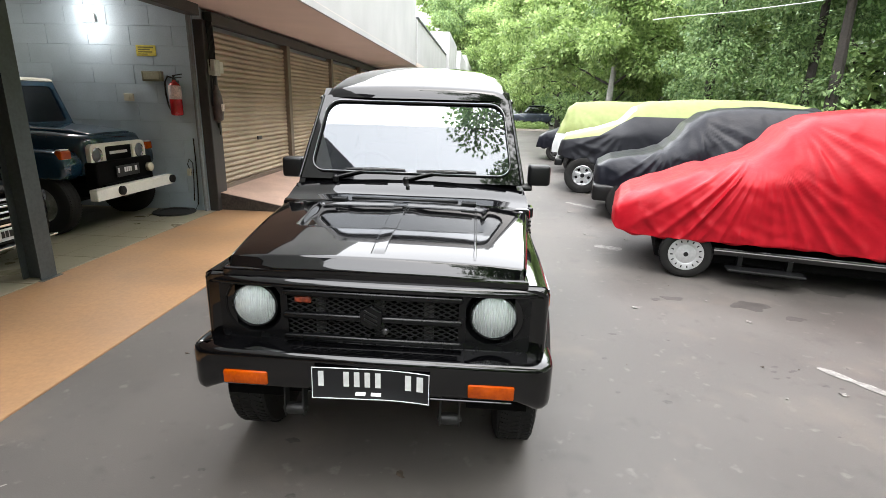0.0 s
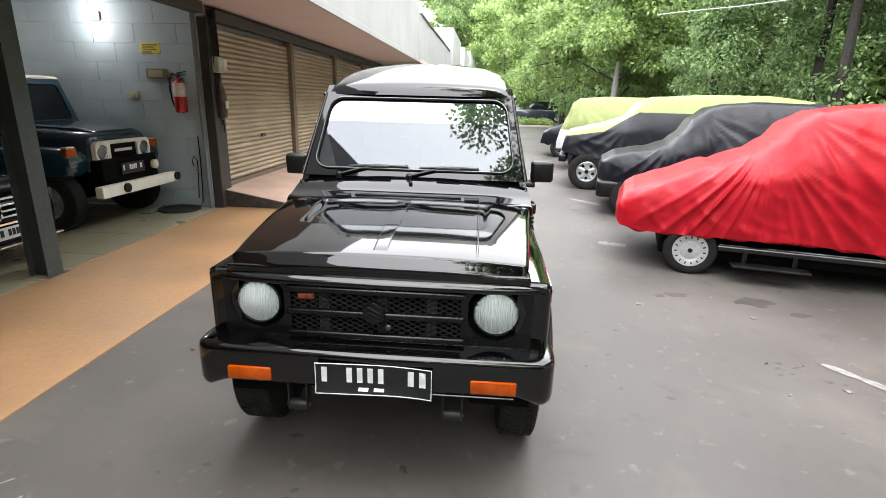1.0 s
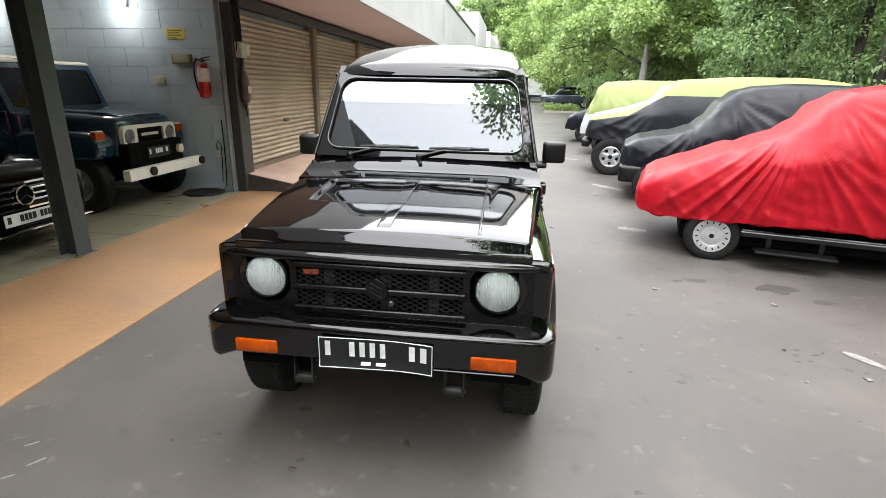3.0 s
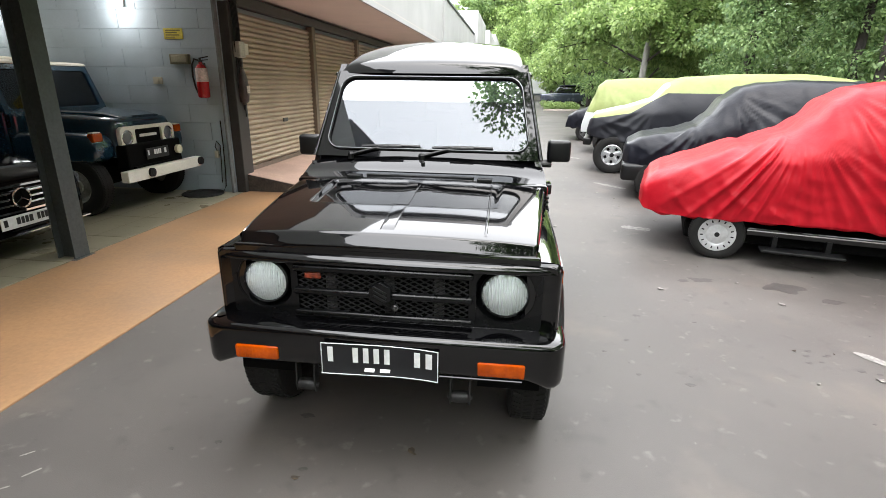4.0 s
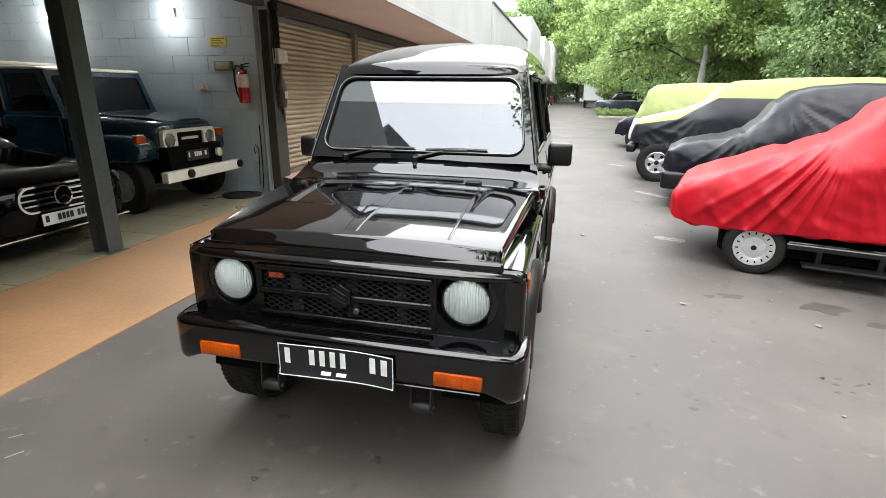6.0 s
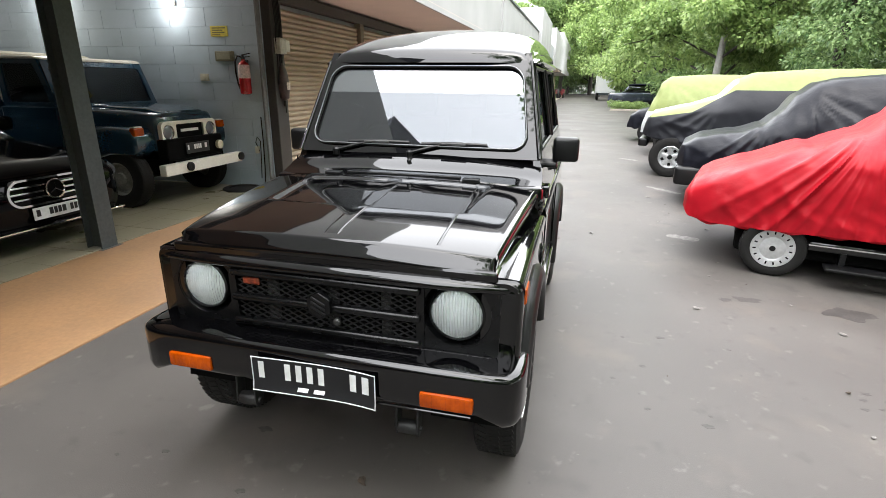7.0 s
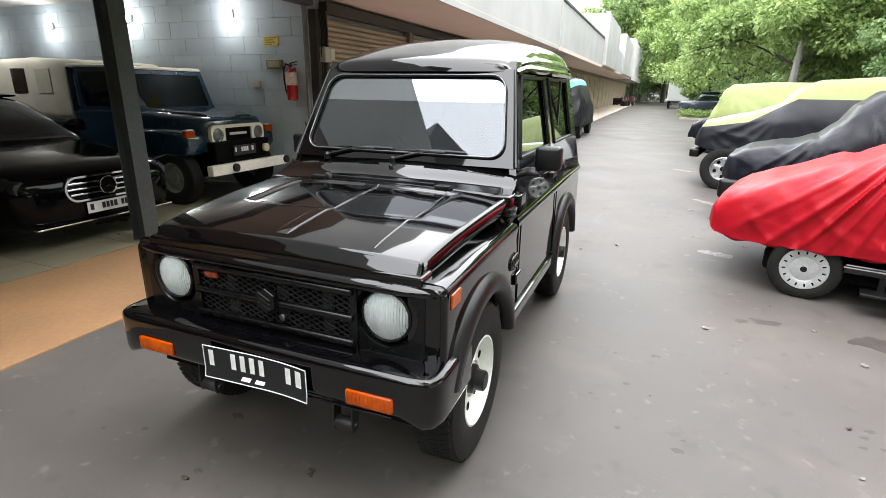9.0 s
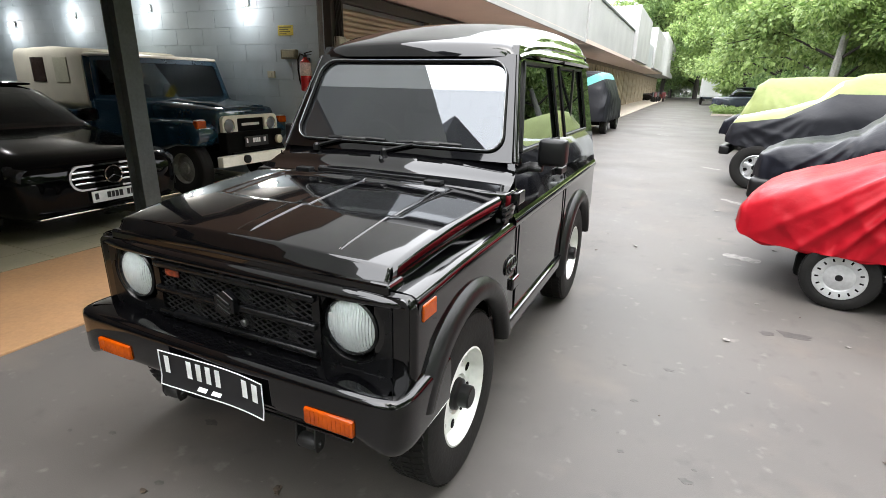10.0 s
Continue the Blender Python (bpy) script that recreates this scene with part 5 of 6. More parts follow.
def covered_car(m, label, L, half_w, wheels, r, width, rim_r, rim_mat, style, body_z, extras=None):
    """What shows below a cover: wheels, sills and floor of the parked car."""
    car = thing("covered_car", m, label, "car", group="covered cars")
    part("underbody", box(0.45, L - 0.4, -half_w + 0.10, half_w - 0.10, body_z[0], body_z[1], 0.04), DARK_VOID, car)
    part("body_shell", box(0.45, L - 0.30, -half_w + 0.12, half_w - 0.12, body_z[1] - 0.04, body_z[1] + 0.25, 0.06), BLACK_PAINT, car)
    for x in wheels:
        for s in (-1, 1):
            make_wheel(car, "wheel", pose(x, s * (half_w - width / 2 - 0.01), r, 0, 0, 90 if s > 0 else -90), r, width, rim_r, rim_mat, style, "")
    return car


RED_CLOTH = cloth("red_cover_cloth", (0.315, 0.005, 0.012), 0.5, 0.6)
BLACK_CLOTH = cloth("black_cover_cloth", (0.0075, 0.0083, 0.0125), 0.44, 0.7)

# red covered estate car
RED_M = pose(1.423, 6.016, 0, 0, 0, -15)
make_cover(RED_M, "bright red cloth cover pulled over a parked car", [(0, 0.62), (0.05, 0.73), (0.15, 0.80), (0.4, 0.895), (0.9, 1.075), (1.22, 1.195), (1.38, 1.32), (1.53, 1.50), (1.72, 1.61), (2.0, 1.655), (2.25, 1.68), (3.2, 1.68), (3.8, 1.5), (4.05, 1.2), (4.15, 0.8)],
           [(0, 0.62), (0.05, 0.70), (0.25, 0.78), (0.8, 0.83), (3.7, 0.83), (4.05, 0.74), (4.15, 0.6)], [(0, 0.50), (0.08, 0.42), (0.3, 0.39), (1.1, 0.405), (1.7, 0.415), (2.4, 0.38), (4.15, 0.38)], 1.0, [RED_CLOTH], seed=3, folds=((1.30, 1.30, 40, 1.2, -78, 60), (1.52, 1.60, 24, 1.6, 15, 70)), amp=1.25, ey=0.36, ez=0.48, nx=300, nv=200)
rc = covered_car(RED_M, "dark car under a red cover, silver wheel trims showing", 4.2, 0.80, (0.74, 3.15), 0.245, 0.17, 0.166, surface("grey_trim_plastic", (0.46, 0.465, 0.47), 0.33, metal=0.4, vary=0.1, scale=14), "cap", (0.16, 0.36))
part("sill", box(0.98, 2.95, -0.79, -0.72, 0.27, 0.345, 0.012), BLACK_PAINT, rc)
part("sill_trim", box(0.98, 2.95, -0.797, -0.79, 0.315, 0.325), CHROME, rc)
step = part("side_step", box(1.10, 1.75, -0.93, -0.78, 0.155, 0.18, 0.008), BLACK_PLASTIC, rc)
part("step_bracket", box(1.2, 1.24, -0.80, -0.7, 0.16, 0.28), BLACK_PLASTIC, step)
part("step_bracket", box(1.62, 1.66, -0.80, -0.7, 0.16, 0.28), BLACK_PLASTIC, step)

# black covered saloon
BLK_M = pose(1.70, 8.56, 0, 0, 0, -12)
make_cover(BLK_M, "dull black cloth cover over a parked car", [(0, 0.68), (0.05, 0.80), (0.25, 0.90), (0.65, 0.985), (0.93, 1.07), (1.1, 1.22), (1.27, 1.46), (1.48, 1.605), (1.75, 1.66), (2.1, 1.69), (2.7, 1.68), (3.6, 1.50), (4.2, 1.1), (4.35, 0.8)],
           [(0, 0.55), (0.1, 0.70), (0.4, 0.80), (3.9, 0.80), (4.35, 0.62)], [(0, 0.53), (0.3, 0.50), (1.0, 0.50), (4.35, 0.5)], 1.0, [BLACK_CLOTH], seed=11, folds=((1.05, 1.17, 26, 1.1, -80, 55), (1.3, 1.55, 20, 1.5, 15, 70)), amp=1.45, ey=0.36, ez=0.48, nx=180, nv=140)
bc = covered_car(BLK_M, "dark car under a black cover with its bumper showing", 4.3, 0.80, (0.50, 3.1), 0.29, 0.18, 0.18, STEEL_DULL, "spoke", (0.2, 0.50))
part("front_bumper", box(0.0, 0.35, -0.78, 0.78, 0.27, 0.52, 0.05, 3), BLACK_PLASTIC, bc, smooth=True)

# off-road car under a lime, silver and black cover
LIM_M = pose(1.48, 11.04, 0, 0, 0, -10)


BLACK_C, LIME_C, SILVER_C, TEAL_C = (0.0075, 0.0083, 0.0120), (0.205, 0.24, 0.085), (0.50, 0.52, 0.52), (0.13, 0.42, 0.38)
LIME_MIX = panelled_cloth("lime_and_black_cloth", LIME_C, [(SILVER_C, [(1, 0, 0, 1.38), (0, -1, 0, 0.56)]), (BLACK_C, [(0, 1, 0, -0.42), (-0.17, 0, 1, 0.99)]), (BLACK_C, [(0, 1, 0, -0.42), (-1, 0, 1.67, 1.12), (0, 0, 1, 1.48)]), (BLACK_C, [(0, 1, 0, -0.1), (0, 0, 1, 0.86)])])
LIME_SILVER = panelled_cloth("lime_and_silver_cloth", LIME_C, [(SILVER_C, [(0, 0, 1, 0.98)])])
TEAL_MIX = panelled_cloth("black_and_teal_cloth", BLACK_C, [(TEAL_C, [(0, 0.45, 1, 1.72), (0, -0.45, -1, -1.45)])])


make_cover(LIM_M, "lime green and black cloth cover over a parked off-road car", [(0, 0.85), (0.04, 1.0), (0.12, 1.10), (0.65, 1.22), (1.1, 1.37), (1.40, 1.67), (1.65, 1.77), (2.6, 1.82), (3.6, 1.82), (4.4, 1.72), (4.8, 1.4), (4.9, 0.9)],
           [(0, 0.62), (0.1, 0.74), (0.4, 0.85), (4.5, 0.85), (4.9, 0.7)], [(0, 0.70), (0.2, 0.66), (0.45, 0.60), (0.9, 0.55), (4.9, 0.5)], 1.15, [LIME_MIX], seed=23, folds=((1.2, 1.3, 22, 1.1, -80, 60), (0.1, 1.02, 20, 0.9, 10, 80)), amp=1.15)
lc = covered_car(LIM_M, "off-road car under a lime and black cover, silver rims showing", 4.8, 0.86, (0.50, 3.4), 0.345, 0.24, 0.20, SILVER, "spoke", (0.35, 0.62))
part("front_bumper", box(-0.06, 0.10, -0.70, 0.70, 0.50, 0.64, 0.03, 3), BLACK_PLASTIC, lc, smooth=True)

# lime covered van behind it
L2_M = pose(1.75, 14.0, 0, 0, 0, -10)
make_cover(L2_M, "lime green cloth cover with silver front over a parked van", [(0, 0.75), (0.06, 0.98), (0.2, 1.3), (0.32, 1.62), (0.5, 1.74), (1.2, 1.78), (3.2, 1.78), (3.8, 1.6), (4.0, 1.0)],
           [(0, 0.6), (0.15, 0.75), (0.5, 0.84), (3.6, 0.84), (4.0, 0.7)], [(0, 0.5), (4.0, 0.45)], 1.1, [LIME_SILVER], seed=31, folds=((0.5, 1.6, 14, 1.5, -60, 70),))
covered_car(L2_M, "van under a lime green cover", 3.9, 0.82, (0.6, 3.0), 0.30, 0.2, 0.18, STEEL_DULL, "spoke", (0.25, 0.5))

# small black covered car farther on
B2_M = pose(1.65, 17.0, 0, 0, 0, -10)
make_cover(B2_M, "black cloth cover over a small parked car", [(0, 0.55), (0.06, 0.74), (0.3, 0.88), (0.9, 1.08), (1.4, 1.38), (2.4, 1.45), (3.4, 1.2), (3.7, 0.8)],
           [(0, 0.55), (0.2, 0.72), (0.5, 0.8), (3.4, 0.8), (3.7, 0.6)], [(0, 0.38), (3.7, 0.35)], 0.95, [BLACK_CLOTH], seed=41, folds=((1.0, 1.1, 14, 1.2, -70, 60),))
covered_car(B2_M, "small car under a black cover", 3.6, 0.78, (0.6, 2.8), 0.28, 0.18, 0.17, STEEL_DULL, "spoke", (0.2, 0.42))

# tall car under a black and teal cover by the shops
T_M = pose(-2.48, 18.2, 0, 0, 0, 90)
make_cover(T_M, "black cloth cover with a teal stripe over a tall parked car", [(0, 0.8), (0.05, 1.1), (0.15, 1.5), (0.3, 1.88), (0.6, 1.98), (2.5, 1.98), (3.2, 1.3), (4.0, 1.0), (4.1, 0.7)],
           [(0, 0.6), (0.1, 0.78), (0.4, 0.86), (3.7, 0.86), (4.1, 0.7)], [(0, 0.42), (4.1, 0.4)], 1.1, [TEAL_MIX], seed=53, folds=((0.4, 1.6, 14, 1.3, -70, 70),), amp=1.4)
covered_car(T_M, "tall car under a black and teal cover", 4.0, 0.84, (0.7, 3.2), 0.33, 0.22, 0.19, STEEL_DULL, "spoke", (0.28, 0.45))


# ---- lofted car bodies ----
def loft(sections, n=28, e1=0.4, e2=0.4):
    """Rounded box sections along x: (x, half width, bottom, top)."""
    rows = []
    for x, w, z0, z1 in sections:
        rows.append([(x, math.copysign(abs(math.cos(a)) ** e1, math.cos(a)) * w, (z0 + z1) / 2 + math.copysign(abs(math.sin(a)) ** e2, math.sin(a)) * (z1 - z0) / 2) for a in [2 * math.pi * k / n for k in range(n)]])
    return grid(rows, closed=True, cap=True)


# blue off-road pickup in the garage: local x runs back from the nose
BLUE = surface("dark_blue_car_paint", (0.009, 0.032, 0.058), 0.16, vary=0.15, scale=3, coat=0.7)
CREAM = surface("cream_canvas", (0.58, 0.55, 0.45), 0.75, vary=0.1, scale=3, fine=80, bump=0.2)
WHITE_BODY = surface("cream_white_paint", (0.66, 0.64, 0.57), 0.4, vary=0.06, scale=6)
blue = thing("pickup", pose(-4.50, 6.22, 0, 0, 0, 180), "dark blue old off-road pickup with cream canvas back in the garage", "car")
part("bonnet", loft([(0.26, 0.50, 0.70, 1.10), (0.30, 0.53, 0.66, 1.15), (0.7, 0.57, 0.66, 1.19), (1.3, 0.66, 0.66, 1.22)], 40, 0.25, 0.3), BLUE, blue, smooth=True, sharp=60)
for s in (-1, 1):
    part("front_wing", loft([(0.30, 0.14, 0.72, 0.90), (0.36, 0.17, 0.66, 0.98), (0.7, 0.18, 0.66, 1.01), (1.25, 0.17, 0.5, 1.01), (1.35, 0.15, 0.45, 0.98)], 32, 0.35, 0.35), BLUE, blue, smooth=True, sharp=60).location = (0, s * 0.66, 0)
    ind = part("turn_lamp", box(0.30, 0.38, s * 0.74 - 0.075, s * 0.74 + 0.075, 0.90, 1.0, 0.015), AMBER, blue, "amber turn lamp on the wing")
    part("lamp_cap", box(0.31, 0.375, s * 0.74 - 0.06, s * 0.74 + 0.06, 1.0, 1.012, 0.004), surface("white_lens", (0.6, 0.58, 0.52), 0.3), ind)
    hl = part("headlamp", lathe([(0.098, 0.0), (0.098, -0.02), (0.088, -0.03), (0.07, 0.0)], 28, "x", pose(0.235, s * 0.385, 0.92)), CHROME, blue, smooth=True)
    part("lens", lathe([(0.083, -0.015), (0.06, -0.03), (0.005, -0.035)], 28, "x", pose(0.235, s * 0.385, 0.92)), surface("dim_lamp_glass", (0.10, 0.11, 0.12), 0.1, coat=0.6), hl, smooth=True)
    part("door", box(1.40, 2.28, s * 0.80 - 0.02, s * 0.80 + 0.02, 0.55, 1.22, 0.015), BLUE, blue)
    fr = part("door_window_frame", plate_with_holes([(1.42, 1.22), (2.28, 1.22), (2.28, 1.78), (1.62, 1.78)], [[(1.52, 1.27), (2.20, 1.27), (2.20, 1.72), (1.68, 1.72)]], 1, s * 0.76 - 0.015, s * 0.76 + 0.015), BLUE, blue)
    part("door_glass", plate_with_holes([(1.52, 1.27), (2.20, 1.27), (2.20, 1.72), (1.68, 1.72)], [], 1, s * 0.76 - 0.003, s * 0.76 + 0.003), window_film("clear_glass", 0.75, 0.05), fr)
    for x in (0.68, 3.1):
        make_wheel(blue, "wheel", pose(x, s * 0.70, 0.37, 0, 0, 90 if s > 0 else -90), 0.37, 0.2, 0.21, surface("grey_wheel_paint", (0.22, 0.22, 0.20), 0.5, vary=0.25, scale=8), "disc", "")
part("cab_body", box(1.30, 2.42, -0.78, 0.78, 0.5, 1.20, 0.03), BLUE, blue)
part("cab_roof", loft([(1.58, 0.75, 1.765, 1.785), (1.64, 0.79, 1.765, 1.81), (2.3, 0.79, 1.765, 1.83), (2.42, 0.78, 1.765, 1.83)], 32, 0.3, 0.5), WHITE_BODY, blue, "cream painted cab roof", smooth=True)
RAKE = Matrix(((1, 0, 0.36, -0.36 * 1.18), (0, 1, 0, 0), (0, 0, 1, 0), (0, 0, 0, 1)))
hole = rounded(-0.69, 0.69, 1.25, 1.70, 0.05)
bm = plate_with_holes([(-0.78, 1.16), (0.78, 1.16), (0.75, 1.78), (-0.75, 1.78)], [hole], 0, 1.38, 1.42)
bmesh.ops.transform(bm, matrix=RAKE, verts=bm.verts)
part("screen_frame", bm, BLUE, blue)
bm = plate_with_holes(hole, [], 0, 1.395, 1.40)
bmesh.ops.transform(bm, matrix=RAKE, verts=bm.verts)
part("screen_glass", bm, window_film("clear_glass", 0.75, 0.05), blue)
part("cab_rear_wall", plate_with_holes([(-0.78, 1.18), (0.78, 1.18), (0.78, 1.78), (-0.78, 1.78)], [rounded(-0.71, 0.71, 1.24, 1.74, 0.06)], 0, 2.40, 2.42), BLUE, blue)
part("steering_wheel", tube([(1.66 - 0.05 * math.sin(2 * math.pi * i / 24), -0.36 + 0.19 * math.cos(2 * math.pi * i / 24), 1.25 + 0.15 * math.sin(2 * math.pi * i / 24)) for i in range(25)], 0.013, 6), BLACK_PLASTIC, blue)
for s in (-1, 1):
    part("seat", box(1.95, 2.12, s * 0.36 - 0.22, s * 0.36 + 0.22, 0.8, 1.42, 0.05), SEAT, blue, smooth=True)
part("load_bed", box(2.44, 4.1, -0.80, 0.80, 0.6, 1.05, 0.02), BLUE, blue)
can = part("canvas_back", loft([(2.44, 0.79, 1.04, 1.85), (2.5, 0.80, 1.04, 1.88), (3.3, 0.80, 1.04, 1.92), (4.05, 0.80, 1.04, 1.90), (4.12, 0.77, 1.04, 1.86)], 44, 0.16, 0.22), CREAM, blue, "cream canvas back with small windows", smooth=True, sharp=50)
for s in (-1, 1):
    for x0 in (2.75, 3.3):
        part("canvas_window", box(x0, x0 + 0.32, s * 0.80 - 0.008, s * 0.80 + 0.008, 1.42, 1.76, 0.006), surface("brown_window", (0.035, 0.024, 0.02), 0.25) if x0 > 3 else surface("cream_window_flap", (0.46, 0.45, 0.34), 0.7), can)
bez = part("grille_bezel", plate_with_holes(rounded(-0.50, 0.50, 0.775, 1.05, 0.07), [circle2(-0.385, 0.92, 0.096, 28), circle2(0.385, 0.92, 0.096, 28), rounded(-0.25, 0.25, 0.82, 1.01, 0.02)], 0, 0.205, 0.26), WHITE_BODY, blue, "cream white grille bezel")
part("grille_opening", box(0.225, 0.245, -0.24, 0.24, 0.84, 1.01), DARK_VOID, bez)
part("emblem_bar", box(0.215, 0.225, -0.16, 0.16, 0.91, 0.945, 0.004), surface("pale_emblem", (0.6, 0.6, 0.58), 0.4), bez, "plain pale emblem bar")
part("front_bumper", box(0.0, 0.10, -0.74, 0.74, 0.425, 0.56, 0.012), WHITE_BODY, blue, "cream white channel bumper")
for s in (-1, 1):
    part("bumper_rubber", lathe([(0.055, 0.0), (0.055, -0.03), (0.03, -0.04)], 20, "x", pose(0.0, s * 0.34 if s > 0 else -0.70, 0.50)), RUBBER, blue)
pl = part("number_plate", box(0.10, 0.11, -0.19, 0.24, 0.64, 0.775, 0.004), PLATE_BLACK, blue, "black number plate above the bumper")
for y0, y1 in ((0.19, 0.215), (0.07, 0.10), (0.035, 0.06), (0.0, 0.025), (-0.035, -0.01), (-0.14, -0.10)):
    part("plate_bar", box(0.097, 0.10, y0, y1, 0.69, 0.75), PLATE_WHITE, pl)
part("fog_lamp", lathe([(0.06, 0.0), (0.06, -0.04), (0.045, -0.05), (0.005, -0.055)], 22, "x", pose(0.12, -0.40, 0.70)), surface("cream_lamp", (0.55, 0.52, 0.38), 0.2, coat=0.5), blue, smooth=True)
part("front_apron", box(0.14, 0.3, -0.52, 0.52, 0.55, 0.84, 0.02), DARK_VOID, blue)
part("chassis", box(0.1, 4.0, -0.45, 0.45, 0.42, 0.58), DARK_VOID, blue)
part("axle", tube([(0.68, -0.66, 0.37), (0.68, 0.66, 0.37)], 0.06, 8), DARK_VOID, blue)
part("axle", tube([(3.1, -0.66, 0.37), (3.1, 0.66, 0.37)], 0.06, 8), DARK_VOID, blue)
part("bonnet_scoop", loft([(0.30, 0.36, 1.13, 1.17), (0.5, 0.4, 1.15, 1.215), (1.25, 0.46, 1.15, 1.25)], 24, 0.3, 0.6), BLUE, blue, smooth=True)

# black saloon in the garage
SALOON_PAINT = surface("black_saloon_paint", (0.0015, 0.0015, 0.0018), 0.12, vary=0.15, scale=2, coat=0.35, fine=200, spec=0.03)
SALOON_PAINT.node_tree.nodes["Principled BSDF"].inputs["Coat IOR"].default_value = 1.36
saloon = thing("saloon_car", pose(-4.38, 3.98, 0, 0, 0, 180), "glossy black saloon car with chrome grille in the garage", "car")
part("body", loft([(0.0, 0.55, 0.32, 0.58), (0.04, 0.70, 0.24, 0.70), (0.16, 0.82, 0.20, 0.78), (0.4, 0.89, 0.19, 0.83), (0.9, 0.92, 0.19, 0.90), (1.45, 0.92, 0.19, 0.97), (2.6, 0.93, 0.19, 0.99), (3.8, 0.92, 0.2, 1.0), (4.6, 0.88, 0.25, 0.98), (4.85, 0.75, 0.35, 0.85)], 44, 0.35, 0.42), SALOON_PAINT, saloon, smooth=True, sharp=70)
part("glasshouse", loft([(1.35, 0.70, 0.90, 0.97), (1.7, 0.70, 0.9, 1.18), (2.1, 0.68, 0.9, 1.37), (2.5, 0.66, 0.9, 1.43), (3.2, 0.65, 0.9, 1.43), (3.9, 0.66, 0.9, 1.22), (4.25, 0.66, 0.9, 1.0)], 40, 0.4, 0.5), GLASS_DARK, saloon, "dark tinted glasshouse", smooth=True, sharp=70)
part("cabin_core", loft([(1.6, 0.6, 0.85, 1.0), (2.2, 0.58, 0.85, 1.3), (3.2, 0.56, 0.85, 1.34), (3.9, 0.55, 0.85, 1.1)], 20), DARK_VOID, saloon)
part("roof_skin", loft([(2.2, 0.58, 1.39, 1.425), (2.5, 0.62, 1.39, 1.452), (3.2, 0.61, 1.39, 1.452), (3.5, 0.55, 1.37, 1.40)], 30, 0.4, 0.6), SALOON_PAINT, saloon, smooth=True)
gr = part("grille", plate_with_holes(rounded(-0.42, 0.42, 0.46, 0.705, 0.115, 8), [rounded(-0.40, 0.40, 0.478, 0.687, 0.10, 8)], 0, -0.015, 0.03), CHROME, saloon, "chrome grille frame")
part("grille_back", box(0.03, 0.05, -0.38, 0.38, 0.47, 0.69), DARK_VOID, gr)
for z, w in ((0.636, 0.39), (0.582, 0.395), (0.53, 0.37)):
    part("grille_bar", box(-0.008, 0.03, -w, w, z - 0.009, z + 0.009, 0.004), CHROME, gr)
rg = part("round_emblem", tube([(-0.025, 0.085 * math.cos(2 * math.pi * i / 36), 0.585 + 0.085 * math.sin(2 * math.pi * i / 36)) for i in range(37)], 0.008, 6), CHROME, gr, "plain chrome ring emblem", smooth=True)
part("emblem_disc", lathe([(0.08, -0.02), (0.005, -0.022)], 30, "x", pose(0, 0, 0.585)), DARK_VOID, rg)
for k in range(3):
    a = math.pi / 2 + 2 * math.pi * k / 3
    part("emblem_spoke", tube([(-0.026, 0, 0.585), (-0.026, 0.08 * math.cos(a), 0.585 + 0.08 * math.sin(a))], 0.010, 5, 0.003), CHROME, rg)
pl = part("number_plate", box(-0.03, -0.02, -0.25, 0.25, 0.335, 0.445, 0.004), PLATE_WHITE, saloon, "white number plate below the grille")
for y0, y1 in ((0.19, 0.225), (0.07, 0.105), (0.03, 0.06), (-0.01, 0.02), (-0.055, -0.02), (-0.13, -0.10), (-0.17, -0.14), (-0.215, -0.18)):
    part("plate_bar", box(-0.033, -0.03, y0, y1, 0.365, 0.425), PLATE_BLACK, pl)
for s in (-1, 1):
    hl = part("headlamp", loft([(0.10, 0.10, 0.58, 0.70), (0.2, 0.15, 0.58, 0.74), (0.40, 0.10, 0.66, 0.77)], 24, 0.5, 0.6), GLASS_DARK, saloon, "dark headlamp with pale light strips", smooth=True)
    for k in range(2):
        part("light_strip", tube([(0.135 + 0.10 * q - 0.02 * math.sin(3 * q), s * (0.06 * q - 0.06 + 0.03 * k), 0.615 + 0.05 * k + 0.05 * q) for q in (0, 0.35, 0.7, 1.0)], 0.006, 6), surface("pale_light_guide", (0.55, 0.58, 0.6), 0.3), hl)
    hl.location = (0, s * 0.68, 0)
    part("mirror", loft([(1.75, 0.06, 0.98, 1.10), (1.80, 0.11, 0.96, 1.13), (1.9, 0.10, 0.97, 1.12)], 20, 0.6, 0.6), SALOON_PAINT, saloon, smooth=True).location = (0, s * 0.98, 0)
    part("chrome_sill", box(1.6, 4.2, s * 0.90 - 0.006, s * 0.90 + 0.006, 0.985, 1.0), CHROME, saloon)
    for x in (0.9, 3.75):
        make_wheel(saloon, "wheel", pose(x, s * 0.82, 0.33, 0, 0, 90 if s > 0 else -90), 0.33, 0.22, 0.225, SILVER, "spoke", "")
part("lower_lip", box(-0.01, 0.05, -0.72, 0.72, 0.255, 0.27, 0.003), CHROME, saloon)

# second dark car deeper in the garage
van = thing("van", pose(-9.4, 3.9, 0, 0, 0, 180), "dark van parked deep inside the garage", "car")
part("body", loft([(0, 0.7, 0.3, 1.0), (0.3, 0.85, 0.25, 1.15), (0.9, 0.88, 0.25, 1.75), (3.6, 0.88, 0.25, 1.78), (3.8, 0.8, 0.3, 1.6)], 32, 0.3, 0.3), BLACK_PAINT, van, smooth=True, sharp=60)
part("windscreen", loft([(0.36, 0.6, 1.2, 1.25), (0.75, 0.72, 1.2, 1.66)], 16, 0.3, 0.3), GLASS_DARK, van)
